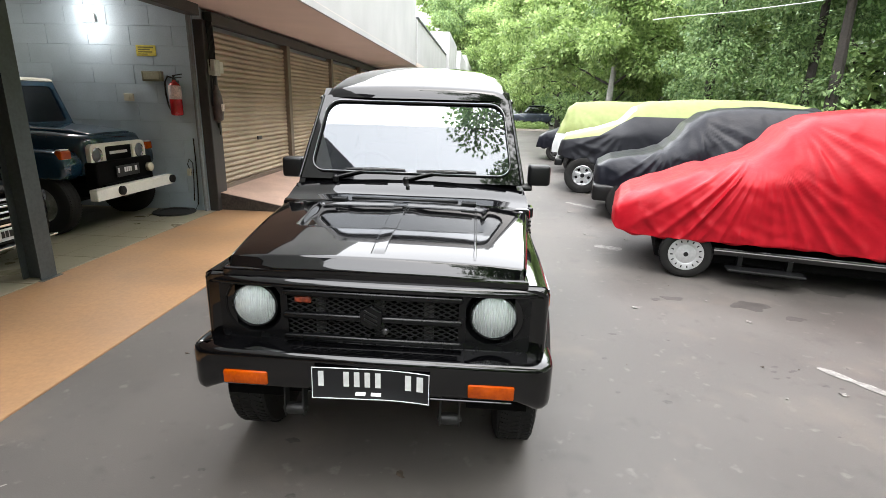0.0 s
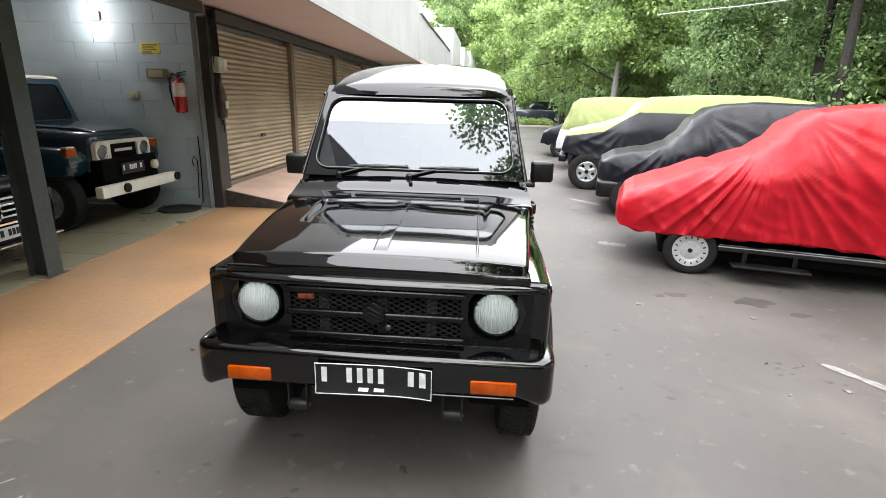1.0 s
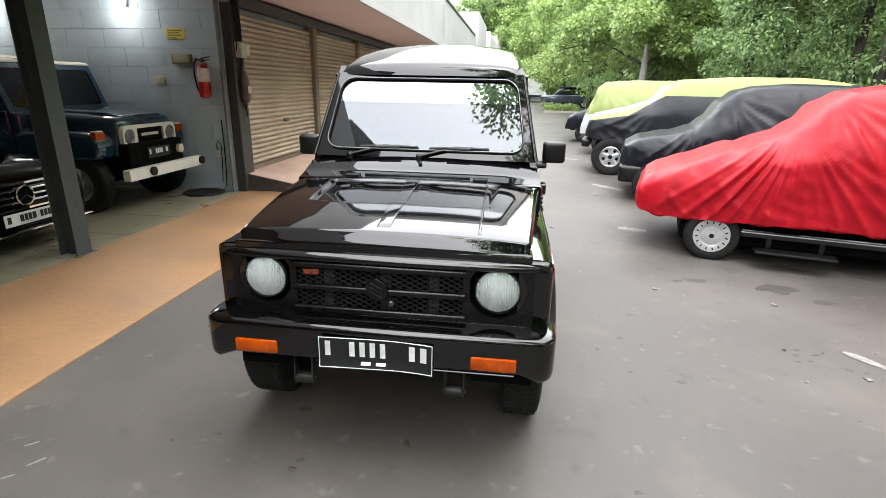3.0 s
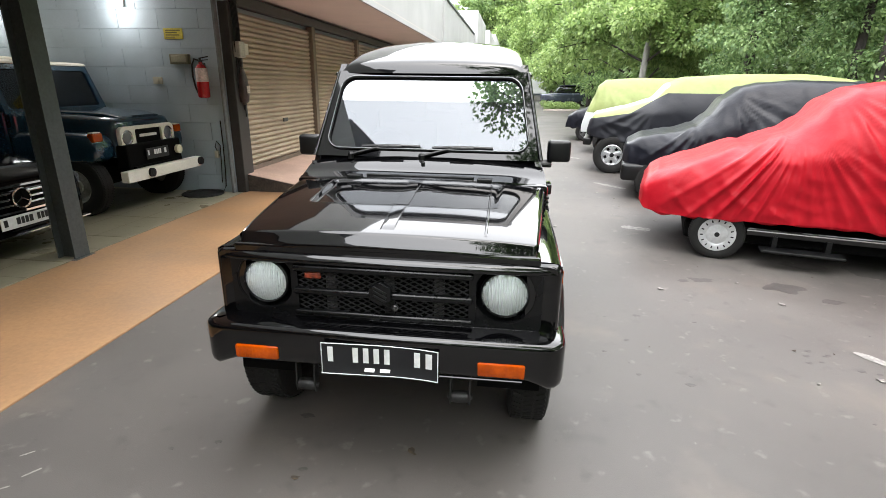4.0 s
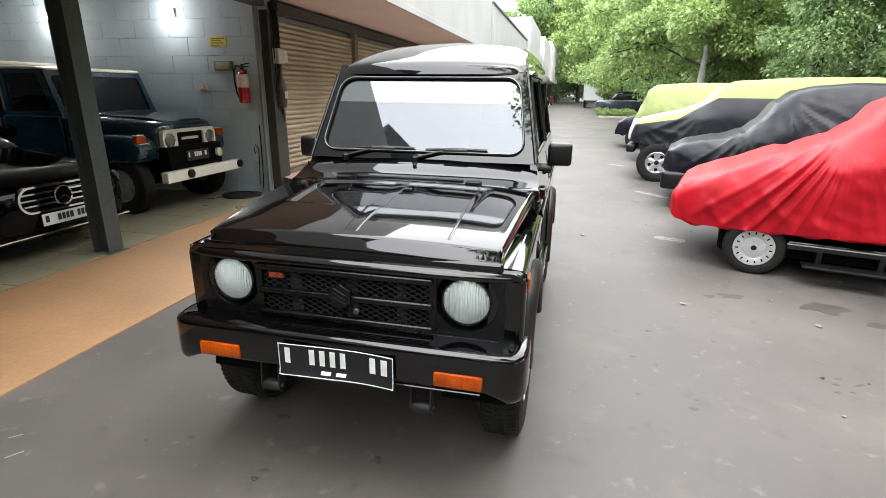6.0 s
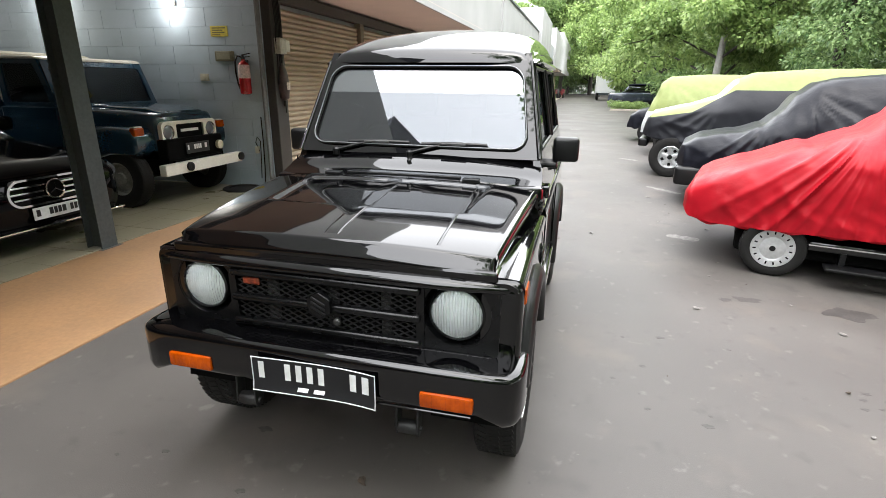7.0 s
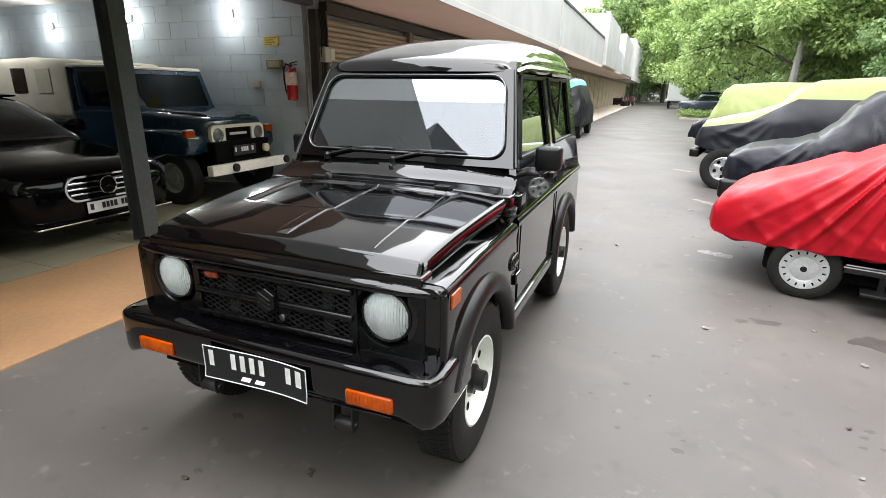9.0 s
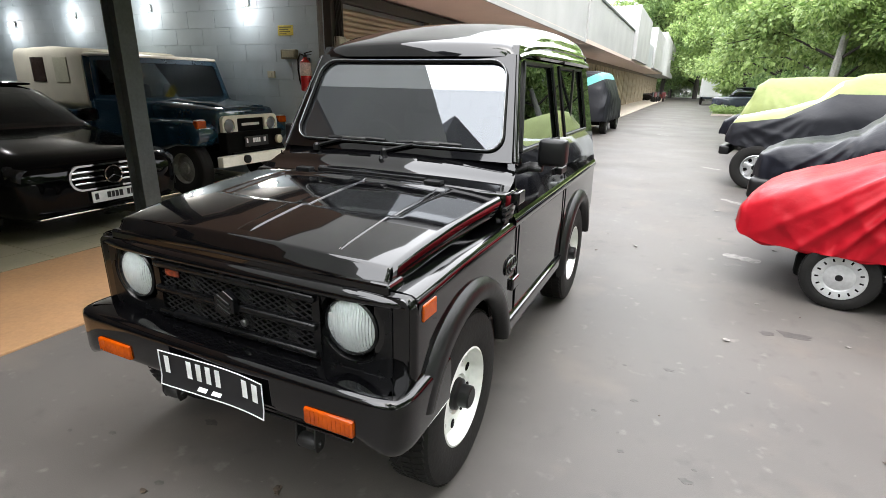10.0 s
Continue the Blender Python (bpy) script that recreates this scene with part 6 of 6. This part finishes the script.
for s in (-1, 1):
    for x in (0.7, 3.0):
        make_wheel(van, "wheel", pose(x, s * 0.78, 0.31, 0, 0, 90 if s > 0 else -90), 0.31, 0.2, 0.2, SILVER, "spoke", "")


# ---- trees ----
BARK = surface("grey_brown_bark", (0.034, 0.028, 0.024), 0.9, vary=0.3, scale=5, fine=25, bump=0.8)
PALE_BARK = surface("pale_bark", (0.32, 0.31, 0.29), 0.85, vary=0.2, scale=4, fine=25, bump=0.6)
LEAF_A = leaf_material("leaf_fresh_green", (0.11, 0.19, 0.050), (0.40, 0.52, 0.19), 0.5)
LEAF_B = leaf_material("leaf_deep_green", (0.055, 0.12, 0.04), (0.21, 0.33, 0.12), 0.58)
LEAF_IVY = leaf_material("leaf_ivy_green", (0.07, 0.14, 0.05), (0.34, 0.46, 0.20), 0.5)
# far foliage: distance haze is put into this paler leaf colour
LEAF_FAR = leaf_material("leaf_haze_paled_green", (0.20, 0.28, 0.16), (0.46, 0.56, 0.36), 0.5)
LEAF_C = leaf_material("leaf_mid_green", (0.085, 0.155, 0.055), (0.33, 0.45, 0.18), 0.5)


def leaf_mesh(name, clumps, per, size, seed, droop=0.3):
    """Leaves as small folded blades, scattered in clumps."""
    rng = np.random.default_rng(seed)
    c = np.array([q[:3] for q in clumps])
    rad = np.array([q[3] for q in clumps])
    n = len(clumps) * per
    idx = np.repeat(np.arange(len(clumps)), per)
    d = rng.normal(size=(n, 3))
    d /= np.linalg.norm(d, axis=1)[:, None]
    r = rad[idx] * (0.35 + 0.65 * rng.random(n) ** 0.6)
    pos = c[idx] + d * r[:, None] * np.array([1, 1, 0.62])
    # leaves point outwards and hang a little
    ax = d + rng.normal(scale=0.55, size=(n, 3)) + np.array([0, 0, -droop])
    ax /= np.linalg.norm(ax, axis=1)[:, None]
    up = np.array([0, 0, 1.0]) + rng.normal(scale=0.45, size=(n, 3))
    side = np.cross(ax, up)
    side /= np.linalg.norm(side, axis=1)[:, None] + 1e-6
    nrm = np.cross(side, ax)
    ln = size * (0.5 + 0.65 * rng.random(n))[:, None]
    wd = ln * 0.32
    a = pos
    b = pos + ax * ln * 0.45 + side * wd - nrm * ln * 0.05
    e = pos + ax * ln + nrm * -ln * 0.12
    f = pos + ax * ln * 0.45 - side * wd - nrm * ln * 0.05
    verts = np.stack([a, b, e, f], axis=1).reshape(-1, 3)
    faces = np.arange(4 * n).reshape(-1, 4)
    me = bpy.data.meshes.new(name)
    me.from_pydata(verts.tolist(), [], faces.tolist())
    return me


def make_tree(name, m, label, height, spread, base, leaf, bark, seed, n_limbs=9, per=230, size=0.2, clump_r=0.75, trunk_r=0.16, lean=(0, 0)):
    rng = random.Random(seed)
    tree = thing(name, m, label, "tree", group="trees along the yard")
    bm = bmesh.new()
    top = Vector((lean[0], lean[1], height * 0.8))
    spine = [Vector((lean[0] * t + 0.12 * math.sin(5 * t + seed) * t, lean[1] * t + 0.1 * math.cos(4 * t + seed) * t, height * 0.8 * t)) for t in [i / 8 for i in range(9)]]
    add_tube(bm, spine, trunk_r, 10, trunk_r * 0.3)
    clumps = []
    limbs = bmesh.new()
    for k in range(n_limbs):
        t = base / height + (0.95 - base / height) * (k + rng.random()) / n_limbs
        s = spine[min(8, int(t / 0.8 * 8) if t < 0.8 else 8)]
        ang = k * 2.4 + rng.random()
        reach = spread * (0.55 + 0.45 * rng.random()) * (1 - 0.35 * max(0, t - 0.55))
        tip = s + Vector((math.cos(ang) * reach, math.sin(ang) * reach, height * 0.10 + rng.random() * height * 0.10 - 0.2 * reach * (t < 0.5)))
        mid = (s + tip) / 2 + Vector((0, 0, 0.25 * reach * rng.random()))
        add_tube(limbs, [s, mid, tip], trunk_r * 0.30, 6, trunk_r * 0.06)
        for i in range(5):
            u = 0.35 + 0.65 * (i + rng.random() * 0.6) / 5
            p = s.lerp(mid, u * 2) if u < 0.5 else mid.lerp(tip, min(1, u * 2 - 1))
            off = Vector((rng.gauss(0, 0.45), rng.gauss(0, 0.45), rng.gauss(0.05, 0.3))) * spread * 0.25
            clumps.append((*(p + off), clump_r * (0.7 + 0.6 * rng.random())))
    for i in range(6):
        clumps.append((top.x + rng.gauss(0, spread * 0.28), top.y + rng.gauss(0, spread * 0.28), height * (0.82 + 0.14 * rng.random()), clump_r * (0.8 + 0.4 * rng.random())))
    part("trunk", bm, bark, tree, smooth=True)
    part("limbs", limbs, BARK, tree, smooth=True)
    me = leaf_mesh("crown", clumps, per, size, seed)
    me.materials.append(leaf)
    cr = new("crown", me)
    cr.parent = tree
    return tree


t_a = make_tree("tree", pose(4.45, 20.3, 0), "leafy green tree with pale trunk beside the parked cars", 8.0, 3.4, 1.9, LEAF_A, PALE_BARK, 5, 17, 620, 0.165, 0.8, 0.15, (0.15, 0))
t_b = make_tree("tree", pose(8.45, 14.0, 0), "dark trunked tree with hanging leaves behind the parked cars", 9.0, 3.2, 4.4, LEAF_B, BARK, 8, 13, 480, 0.14, 0.75, 0.17, (0.3, 0.3))
t_c = make_tree("tree", pose(13.8, 22.0, 0), "dense mid green tree behind the yard", 9.5, 4.0, 1.6, LEAF_C, BARK, 13, 15, 270, 0.235, 0.9, 0.18)
t_d = make_tree("tree", pose(6.2, 31.0, 0), "tall light green tree along the lane", 11.0, 4.2, 1.8, LEAF_A, BARK, 21, 15, 270, 0.275, 1.0, 0.2)


t_e = make_tree("tree", pose(3.4, -3.3, 0), "tall fine leaved tree overhanging the yard", 9.5, 3.9, 5.0, LEAF_B, BARK, 34, 15, 500, 0.115, 0.7, 0.18, (-1.35, 0.8))


def again(t, x, y, turn, k=1.0):
    c = copy_thing(t, pose(x, y, 0, 0, 0, turn))
    c.scale = (k, k, k)
    return c


for t, x, y, turn, k in ((t_c, 7.6, 24.5, 40, 0.95), (t_d, 9.5, 29.0, 100, 1.0), (t_c, 13.5, 26.0, 300, 1.1),
                         (t_d, 5.4, 40.0, 30, 1.05), (t_c, 9.0, 38.0, 160, 1.1), (t_d, 4.5, 52.0, 200, 1.15), (t_c, 7.5, 50.0, 75, 1.2), (t_d, 2.0, 74.0, 10, 1.3), (t_c, -3.5, 86.0, 40, 1.8), (t_d, 1.0, 88.0, 90, 1.75), (t_c, 5.5, 82.0, 10, 1.8), (t_d, -7.0, 92.0, 60, 1.8), (t_c, -2.5, 90.0, 130, 1.4), (t_d, 6.0, 66.0, 250, 1.3), (t_c, -8.0, 98.0, 20, 1.5), (t_d, 3.5, 92.0, 90, 1.5), (t_c, 12.0, 46.0, 20, 1.2),
                         # mostly unseen copies, added to block sky light from the garage and darken reflections
                         (t_c, 18.5, 14.0, 90, 1.5), (t_d, 17.0, 22.0, 140, 1.3), (t_a, 13.5, 7.5, 60, 1.5), (t_c, 15.5, 4.0, 220, 1.5), (t_b, 11.5, 2.0, 310, 1.4), (t_c, 12.0, -3.5, 130, 1.4), (t_d, 10.5, -9.0, 45, 1.1), (t_b, 8.0, -13.0, 200, 1.1), (t_c, 17.0, -7.0, 15, 1.1), (t_c, 4.5, -15.0, 75, 1.0), (t_d, 1.0, -17.0, 160, 0.95), (t_c, -1.5, -20.0, 260, 1.1), (t_d, 6.0, -20.0, 10, 1.1), (t_c, 12.5, -16.0, 300, 1.15)):
    again(t, x, y, turn, k)
# ivy-clad trunks behind the cars
for k, (x, y, h, rad) in enumerate(((6.05, 15.5, 7.5, 0.95), (8.5, 15.2, 7.5, 1.2), (11.6, 14.6, 5.0, 0.8))):
    ivy = thing("ivy_clad_tree", pose(x, y, 0), "tree trunk thickly clad in dark green ivy leaves", "tree", group="ivy clad trees")
    part("trunk", tube([(0, 0, 0), (0.1, 0, h * 0.5), (0.0, 0.1, h)], 0.14, 8, 0.06), BARK, ivy, smooth=True)
    rk = random.Random(200 + k)
    cl = []
    for i in range(46):
        z = h * (0.12 + 0.88 * i / 46)
        a = rk.random() * 6.28
        q = rad * (0.5 + 0.5 * rk.random()) * (0.75 + 0.35 * math.sin(3 * z + k))
        cl.append((q * math.cos(a), q * math.sin(a), z, 0.42 + 0.2 * rk.random()))
    me = leaf_mesh("ivy", cl, 420, 0.115, 300 + k, 0.6)
    me.materials.append(LEAF_IVY)
    iv = new("ivy", me)
    iv.parent = ivy
# more woods behind, uncountable
rng = random.Random(77)
clumps = []
for k in range(420):
    y = rng.uniform(-10, 110)
    x = rng.uniform(17, 30) if y < 60 else rng.uniform(-14, 26)
    if y >= 60:
        y = rng.uniform(96, 120)
    clumps.append((x, y, rng.uniform(0.8, 11.0), rng.uniform(1.2, 2.2)))
clumps += [(rng.uniform(-9, 14), rng.uniform(92, 98), rng.uniform(0.3, 4.5), rng.uniform(1.0, 1.8)) for k in range(90)]
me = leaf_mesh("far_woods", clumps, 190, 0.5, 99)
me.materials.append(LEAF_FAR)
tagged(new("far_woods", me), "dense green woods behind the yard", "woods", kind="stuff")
# low shrubs between the trunks behind the cars
clumps = [(rng.uniform(6.5, 15), rng.uniform(8, 34), rng.uniform(0.3, 1.6), rng.uniform(0.5, 0.9)) for k in range(240)]
clumps += [(rng.uniform(5.5, 8), rng.uniform(22, 60), rng.uniform(0.3, 1.4), rng.uniform(0.5, 0.9)) for k in range(120)]
me = leaf_mesh("undergrowth", clumps, 270, 0.135, 17)
me.materials.append(LEAF_C)
tagged(new("undergrowth", me), "dense dark green shrubs behind the parked cars", "shrubs", kind="stuff")
# thicket added behind the viewpoint, so upright paint reflects something dark
clumps = [(rng.uniform(-2.2, 18), rng.uniform(-17, -12), rng.uniform(0.3, 3.2), rng.uniform(0.6, 1.1)) for k in range(200)]
clumps += [(rng.uniform(-2, 24), rng.uniform(-30, -22), rng.uniform(1, 10), rng.uniform(1.2, 2.2)) for k in range(160)]
me = leaf_mesh("thicket", clumps, 110, 0.34, 18)
me.materials.append(LEAF_B)
tagged(new("thicket", me), "dense dark green thicket, unseen, added to darken reflections", "shrubs", kind="stuff")
hedge = thing("hedge", pose(2.9, 36.0, 0), "low clipped green hedge beside the lane", "hedge")
me = leaf_mesh("leaves", [(rng.uniform(-0.8, 1.2), rng.uniform(-0.5, 4.0), rng.uniform(0.1, 0.4), 0.28) for k in range(60)], 120, 0.10, 4)
me.materials.append(LEAF_A)
hl = new("leaves", me)
hl.parent = hedge
part("kerb", box(-1.0, 1.5, -0.9, -0.75, 0.0, 0.12, 0.01), PALE, hedge)

# overhead wire
wire = thing("overhead_wire", pose(0, 0, 0), "thin pale cable strung between the trees", "cable")
part("strand", tube([(3.05, 11.05, 3.29), (3.38, 11.0, 3.33), (4.5, 10.95, 3.44), (5.71, 10.9, 3.6), (9.0, 10.7, 4.1), (13, 10.4, 4.8)], 0.009, 6), surface("pale_cable", (0.5, 0.5, 0.5), 0.5), wire)

# far vehicles at the lane's end
truck = thing("box_truck", pose(2.3, 57.0, 0), "small truck with a white box body, parked far down the lane", "truck")
part("cargo_box", box(-0.95, 0.95, 0.0, 3.6, 0.75, 2.45, 0.03), surface("white_box_paint", (0.72, 0.73, 0.74), 0.5, vary=0.05, scale=1), truck)
part("cab", box(-0.85, 0.85, 3.65, 5.2, 0.5, 1.9, 0.1), surface("truck_blue_grey", (0.2, 0.24, 0.3), 0.4), truck)
for sx in (-0.75, 0.75):
    for y in (0.8, 4.4):
        make_wheel(truck, "wheel", pose(sx, y, 0.36, 0, 0, 0 if sx > 0 else 180), 0.36, 0.2, 0.2, STEEL_DULL, "spoke", "")
suv = thing("estate_car", pose(2.1, 44.6, 0), "dark blue grey estate car parked across the lane's edge", "car")
SUV_PAINT = surface("dark_blue_grey_paint", (0.05, 0.06, 0.085), 0.25, vary=0.1, coat=0.6)
part("body", loft([(0, 0.7, 0.35, 0.85), (0.15, 0.84, 0.3, 0.95), (1.2, 0.86, 0.28, 1.02), (4.0, 0.86, 0.3, 1.05), (4.3, 0.78, 0.35, 0.95)], 32, 0.3, 0.4), SUV_PAINT, suv, smooth=True, sharp=60)
part("cabin", loft([(1.0, 0.68, 0.95, 1.02), (1.5, 0.68, 0.95, 1.55), (3.7, 0.68, 0.95, 1.6), (4.1, 0.66, 0.95, 1.1)], 32, 0.3, 0.35), GLASS_DARK, suv, smooth=True, sharp=60)
part("roof", loft([(1.4, 0.64, 1.56, 1.60), (2, 0.68, 1.56, 1.66), (3.7, 0.66, 1.56, 1.65)], 24, 0.4, 0.6), SUV_PAINT, suv, smooth=True)
for sy in (-0.75, 0.75):
    for x in (0.8, 3.4):
        make_wheel(suv, "wheel", pose(x, sy, 0.33, 0, 0, 90 if sy > 0 else -90), 0.33, 0.2, 0.2, SILVER, "spoke", "")


def make_motorbike(m, color):
    b = thing("motorbike", m, "dark scooter parked far down the lane beside the shops", "motorbike", group="motorbikes far down the lane")
    for y in (0.0, 1.2):
        part("wheel", lathe([(0.17, -0.04), (0.28, -0.05), (0.29, 0.0), (0.28, 0.05), (0.17, 0.04)], 20, "x", pose(0, y, 0.29)), RUBBER, b)
    part("body", loft([(0.0, 0.14, 0.35, 0.6), (0.4, 0.2, 0.3, 0.75), (1.0, 0.2, 0.45, 0.8), (1.4, 0.1, 0.6, 0.78)], 16), color, b, smooth=True).rotation_euler = (0, 0, radians(90))
    part("leg_shield", box(-0.2, 0.2, 0.02, 0.1, 0.35, 1.0, 0.03), color, b)
    part("handlebar", tube([(-0.32, 0.1, 1.02), (0, 0.02, 1.0), (0.32, 0.1, 1.02)], 0.025, 6), BLACK_PLASTIC, b)
    part("seat", box(-0.13, 0.13, 0.45, 1.15, 0.78, 0.88, 0.03), SEAT, b)


for k, (x, y, yaw) in enumerate(((-2.9, 60.0, 70), (-2.75, 61.5, 60), (-2.6, 63.5, 75), (-2.2, 65.5, 20))):
    make_motorbike(pose(x, y, 0, 0, 0, yaw), (BLACK_PLASTIC, surface("dull_red_fairing", (0.12, 0.012, 0.012), 0.4))[k % 2])


# ---- marks and litter on the asphalt ----
ROAD_PAINT = surface("worn_road_paint", (0.20, 0.19, 0.178), 0.7, vary=0.25, scale=18, fine=60, bump=0.2, stain=0.3)
for k, (x0, y0, x1, y1, w) in enumerate(((-2.11, 1.69, -2.15, 1.65, 0.008), (-1.99, 1.60, -2.03, 1.54, 0.010), (-2.03, 1.49, -2.08, 1.45, 0.008), (1.38, 9.05, 1.80, 8.55, 0.10), (1.28, 6.14, 1.58, 6.02, 0.13), (2.15, 3.24, 2.75, 2.45, 0.055), (1.15, 12.4, 1.5, 12.1, 0.12), (-0.1, 19.8, 0.25, 19.7, 0.12), (-0.2, 23.2, 0.15, 23.1, 0.12), (-0.25, 26.5, 0.1, 26.5, 0.12))):
    pm = thing("paint_mark", pose(x0, y0, 0.004), "worn white painted line remnant on the asphalt", "road marking", group="painted line remnants")
    d = Vector((x1 - x0, y1 - y0, 0))
    nrm = Vector((-d.y, d.x, 0)).normalized()
    rows = []
    rr = random.Random(k)
    for i in range(15):
        p = d * (i / 14)
        ww = w * (0.35 + 0.3 * rr.random()) * (0.5 if i in (0, 14) else 1)
        rows.append([tuple(p + nrm * ww * (1 + 0.3 * rr.random())), tuple(p - nrm * ww)])
    part("paint", grid(rows), ROAD_PAINT, pm)

rr = random.Random(5)
PAPER = surface("litter_paper", (0.19, 0.18, 0.165), 0.7, vary=0.3, scale=30)
DRY = surface("dry_leaf", (0.06, 0.041, 0.027), 0.8, vary=0.4, scale=30)


def scrap(x, y, s, material, label, nm):
    t = thing(nm, pose(x, y, 0.003, 0, 0, rr.random() * 360), label, "litter", group="litter on the ground")
    rows = []
    for i in range(5):
        wv = s * (0.12 + 0.42 * math.sin(math.pi * (i + 0.5) / 5)) * (0.6 + 0.8 * rr.random())
        rows.append([(s * (i - 2) * 0.4 + 0.25 * s * rr.uniform(-1, 1) * abs(u), wv * u + 0.2 * s * rr.uniform(-1, 1), abs(0.25 * s * noise.noise((i, u, x))) + 0.05 * s * (1 - u * u) + 0.002) for u in (-1, -0.3, 0.4, 1)])
    bm = grid(rows)
    r = bmesh.ops.extrude_face_region(bm, geom=bm.faces[:])
    bmesh.ops.translate(bm, vec=(0, 0, 0.002), verts=[v for v in r["geom"] if isinstance(v, bmesh.types.BMVert)])
    part("scrap", bm, material, t)


for x, y, s in ((1.21, 4.15, 0.03), (2.06, 3.97, 0.03), (0.49, 5.99, 0.035), (1.30, 8.16, 0.04), (1.27, 6.71, 0.03), (1.45, 4.9, 0.02), (1.6, 5.3, 0.02), (1.75, 6.5, 0.03), (2.1, 2.9, 0.03), (1.9, 4.4, 0.02), (-0.05, 21.0, 0.06)):
    scrap(x, y, s, PAPER, "crumpled white scrap of paper on the asphalt", "paper_scrap")
for k in range(46):
    x, y = (rr.uniform(-2.3, 3.2), rr.uniform(1.2, 9)) if k < 26 else (rr.uniform(-4.3, -2.6), rr.uniform(2.4, 7.1))
    if -1.35 < x < 0.25 and 1.6 < y < 5.4:
        continue
    scrap(x, y, rr.uniform(0.006, 0.018), DRY if k % 3 else PAPER, "small dry brown leaf lying on the ground" if k % 3 else "tiny pale scrap on the ground", "dry_leaf" if k % 3 else "paper_scrap")
for x, y, s in ((-0.44, 1.93, 0.03), (-3.28, 4.62, 0.035), (-4.05, 5.6, 0.05), (-4.1, 4.3, 0.05), (1.78, 3.2, 0.016), (-0.9, 1.7, 0.02)):
    scrap(x, y, s, DRY, "small dry brown leaf lying on the ground", "dry_leaf")

# oil stains: thin dark films
OIL = surface("oil_stain", (0.043, 0.0385, 0.035), 0.58, vary=0.35, scale=9, fine=60)
for x, y, s in ((1.46, 4.39, 0.05), (1.61, 4.44, 0.09), (2.25, 4.35, 0.16), (2.5, 4.1, 0.08), (2.7, 5.0, 0.2), (3.2, 4.9, 0.25), (-0.89, 1.76, 0.022), (-1.34, 1.87, 0.018), (-1.01, 2.12, 0.03), (1.83, 3.15, 0.02), (1.88, 3.08, 0.016), (1.80, 3.06, 0.018), (1.87, 3.22, 0.025), (1.94, 3.16, 0.016), (2.06, 3.0, 0.018), (2.14, 2.98, 0.014), (2.10, 2.92, 0.014), (0.9, 3.6, 0.03), (0.75, 3.2, 0.02), (1.0, 2.7, 0.025), *((rr.uniform(-2.2, 2.6), rr.uniform(0.9, 3.6), rr.uniform(0.006, 0.018)) for k in range(34))):
    st = thing("oil_stain", pose(x, y, 0.0), "dark dried oil stain on the asphalt", "stain", group="oil stains")
    pts = [(s * (1 + 0.8 * noise.noise((math.cos(a) * 1.5, math.sin(a) * 1.5, x * 7))) * math.cos(a), 0.6 * s * (1 + 0.8 * noise.noise((math.cos(a) * 1.5, math.sin(a) * 1.5, x * 5 + 3))) * math.sin(a)) for a in [2 * math.pi * i / 28 for i in range(28)]]
    part("film", prism(pts, 2, -0.002, 0.0008), OIL, st)

# ---- surroundings closing the yard ----
# out-of-view block, added to close the yard for light and reflections
setting("wall_south_2", box(-14, -2.6, -24, -14.01, 0, 7.0), FASCIA, "off-white rendered block, unseen, added behind the viewpoint")

# ---- masonry pieces ----
bw, bh = 0.60, 0.252
first = None
for j in range(12):
    z = 0.006 + j * bh
    hgt = min(bh, 2.95 - z)
    if hgt < 0.05:
        continue
    x = -4.105 - (bw / 2 if j % 2 else 0.0)
    if j % 2:
        part("block", box(-4.105 - bw / 2 + 0.004, -4.109, 7.148, 7.162, z + 0.002, z + hgt - 0.002, 0.0015, 1), BLOCK_PAINT, wall_north)
    for i in range(16):
        x1 = x - i * bw
        x0 = max(x1 - bw, -13.98)
        if x1 - x0 < 0.1:
            break
        if x1 - x0 > bw - 0.01 and hgt > bh - 0.01:
            if first is None:
                first = part("block", box(-bw + 0.002, -0.002, 0.0, 0.014, 0.002, bh - 0.002, 0.0015, 1), BLOCK_PAINT, wall_north)
                first.location = (x1, 7.148, z)
            else:
                share("block", first, wall_north, pose(x1, 7.148 + 0.0015 * math.sin(i * 7 + j * 3), z))
        else:
            part("block", box(x0 + 0.004, x1 - 0.004, 7.148, 7.162, z + 0.002, z + hgt - 0.002, 0.0015, 1), BLOCK_PAINT, wall_north)
TILE = surface("cream_floor_tile", (0.20, 0.18, 0.122), 0.3, vary=0.09, scale=1.2, fine=30, rough_vary=0.12, per_object=0.04, world_space=True)
floor = bpy.data.objects["floor"]
first = None
for i in range(14):
    for j in range(20):
        x, y = -4.0 - (i + 1) * 0.4, 7.13 - (j + 1) * 0.4
        if first is None:
            first = part("tile", box(0.0015, 0.3985, 0.0015, 0.3985, 0.0, 0.008, 0.001, 1), TILE, floor)
            first.location = (x, y, 0.006)
        else:
            share("tile", first, floor, pose(x, y, 0.006 + 0.0006 * math.sin(i * 5 + j * 3)))
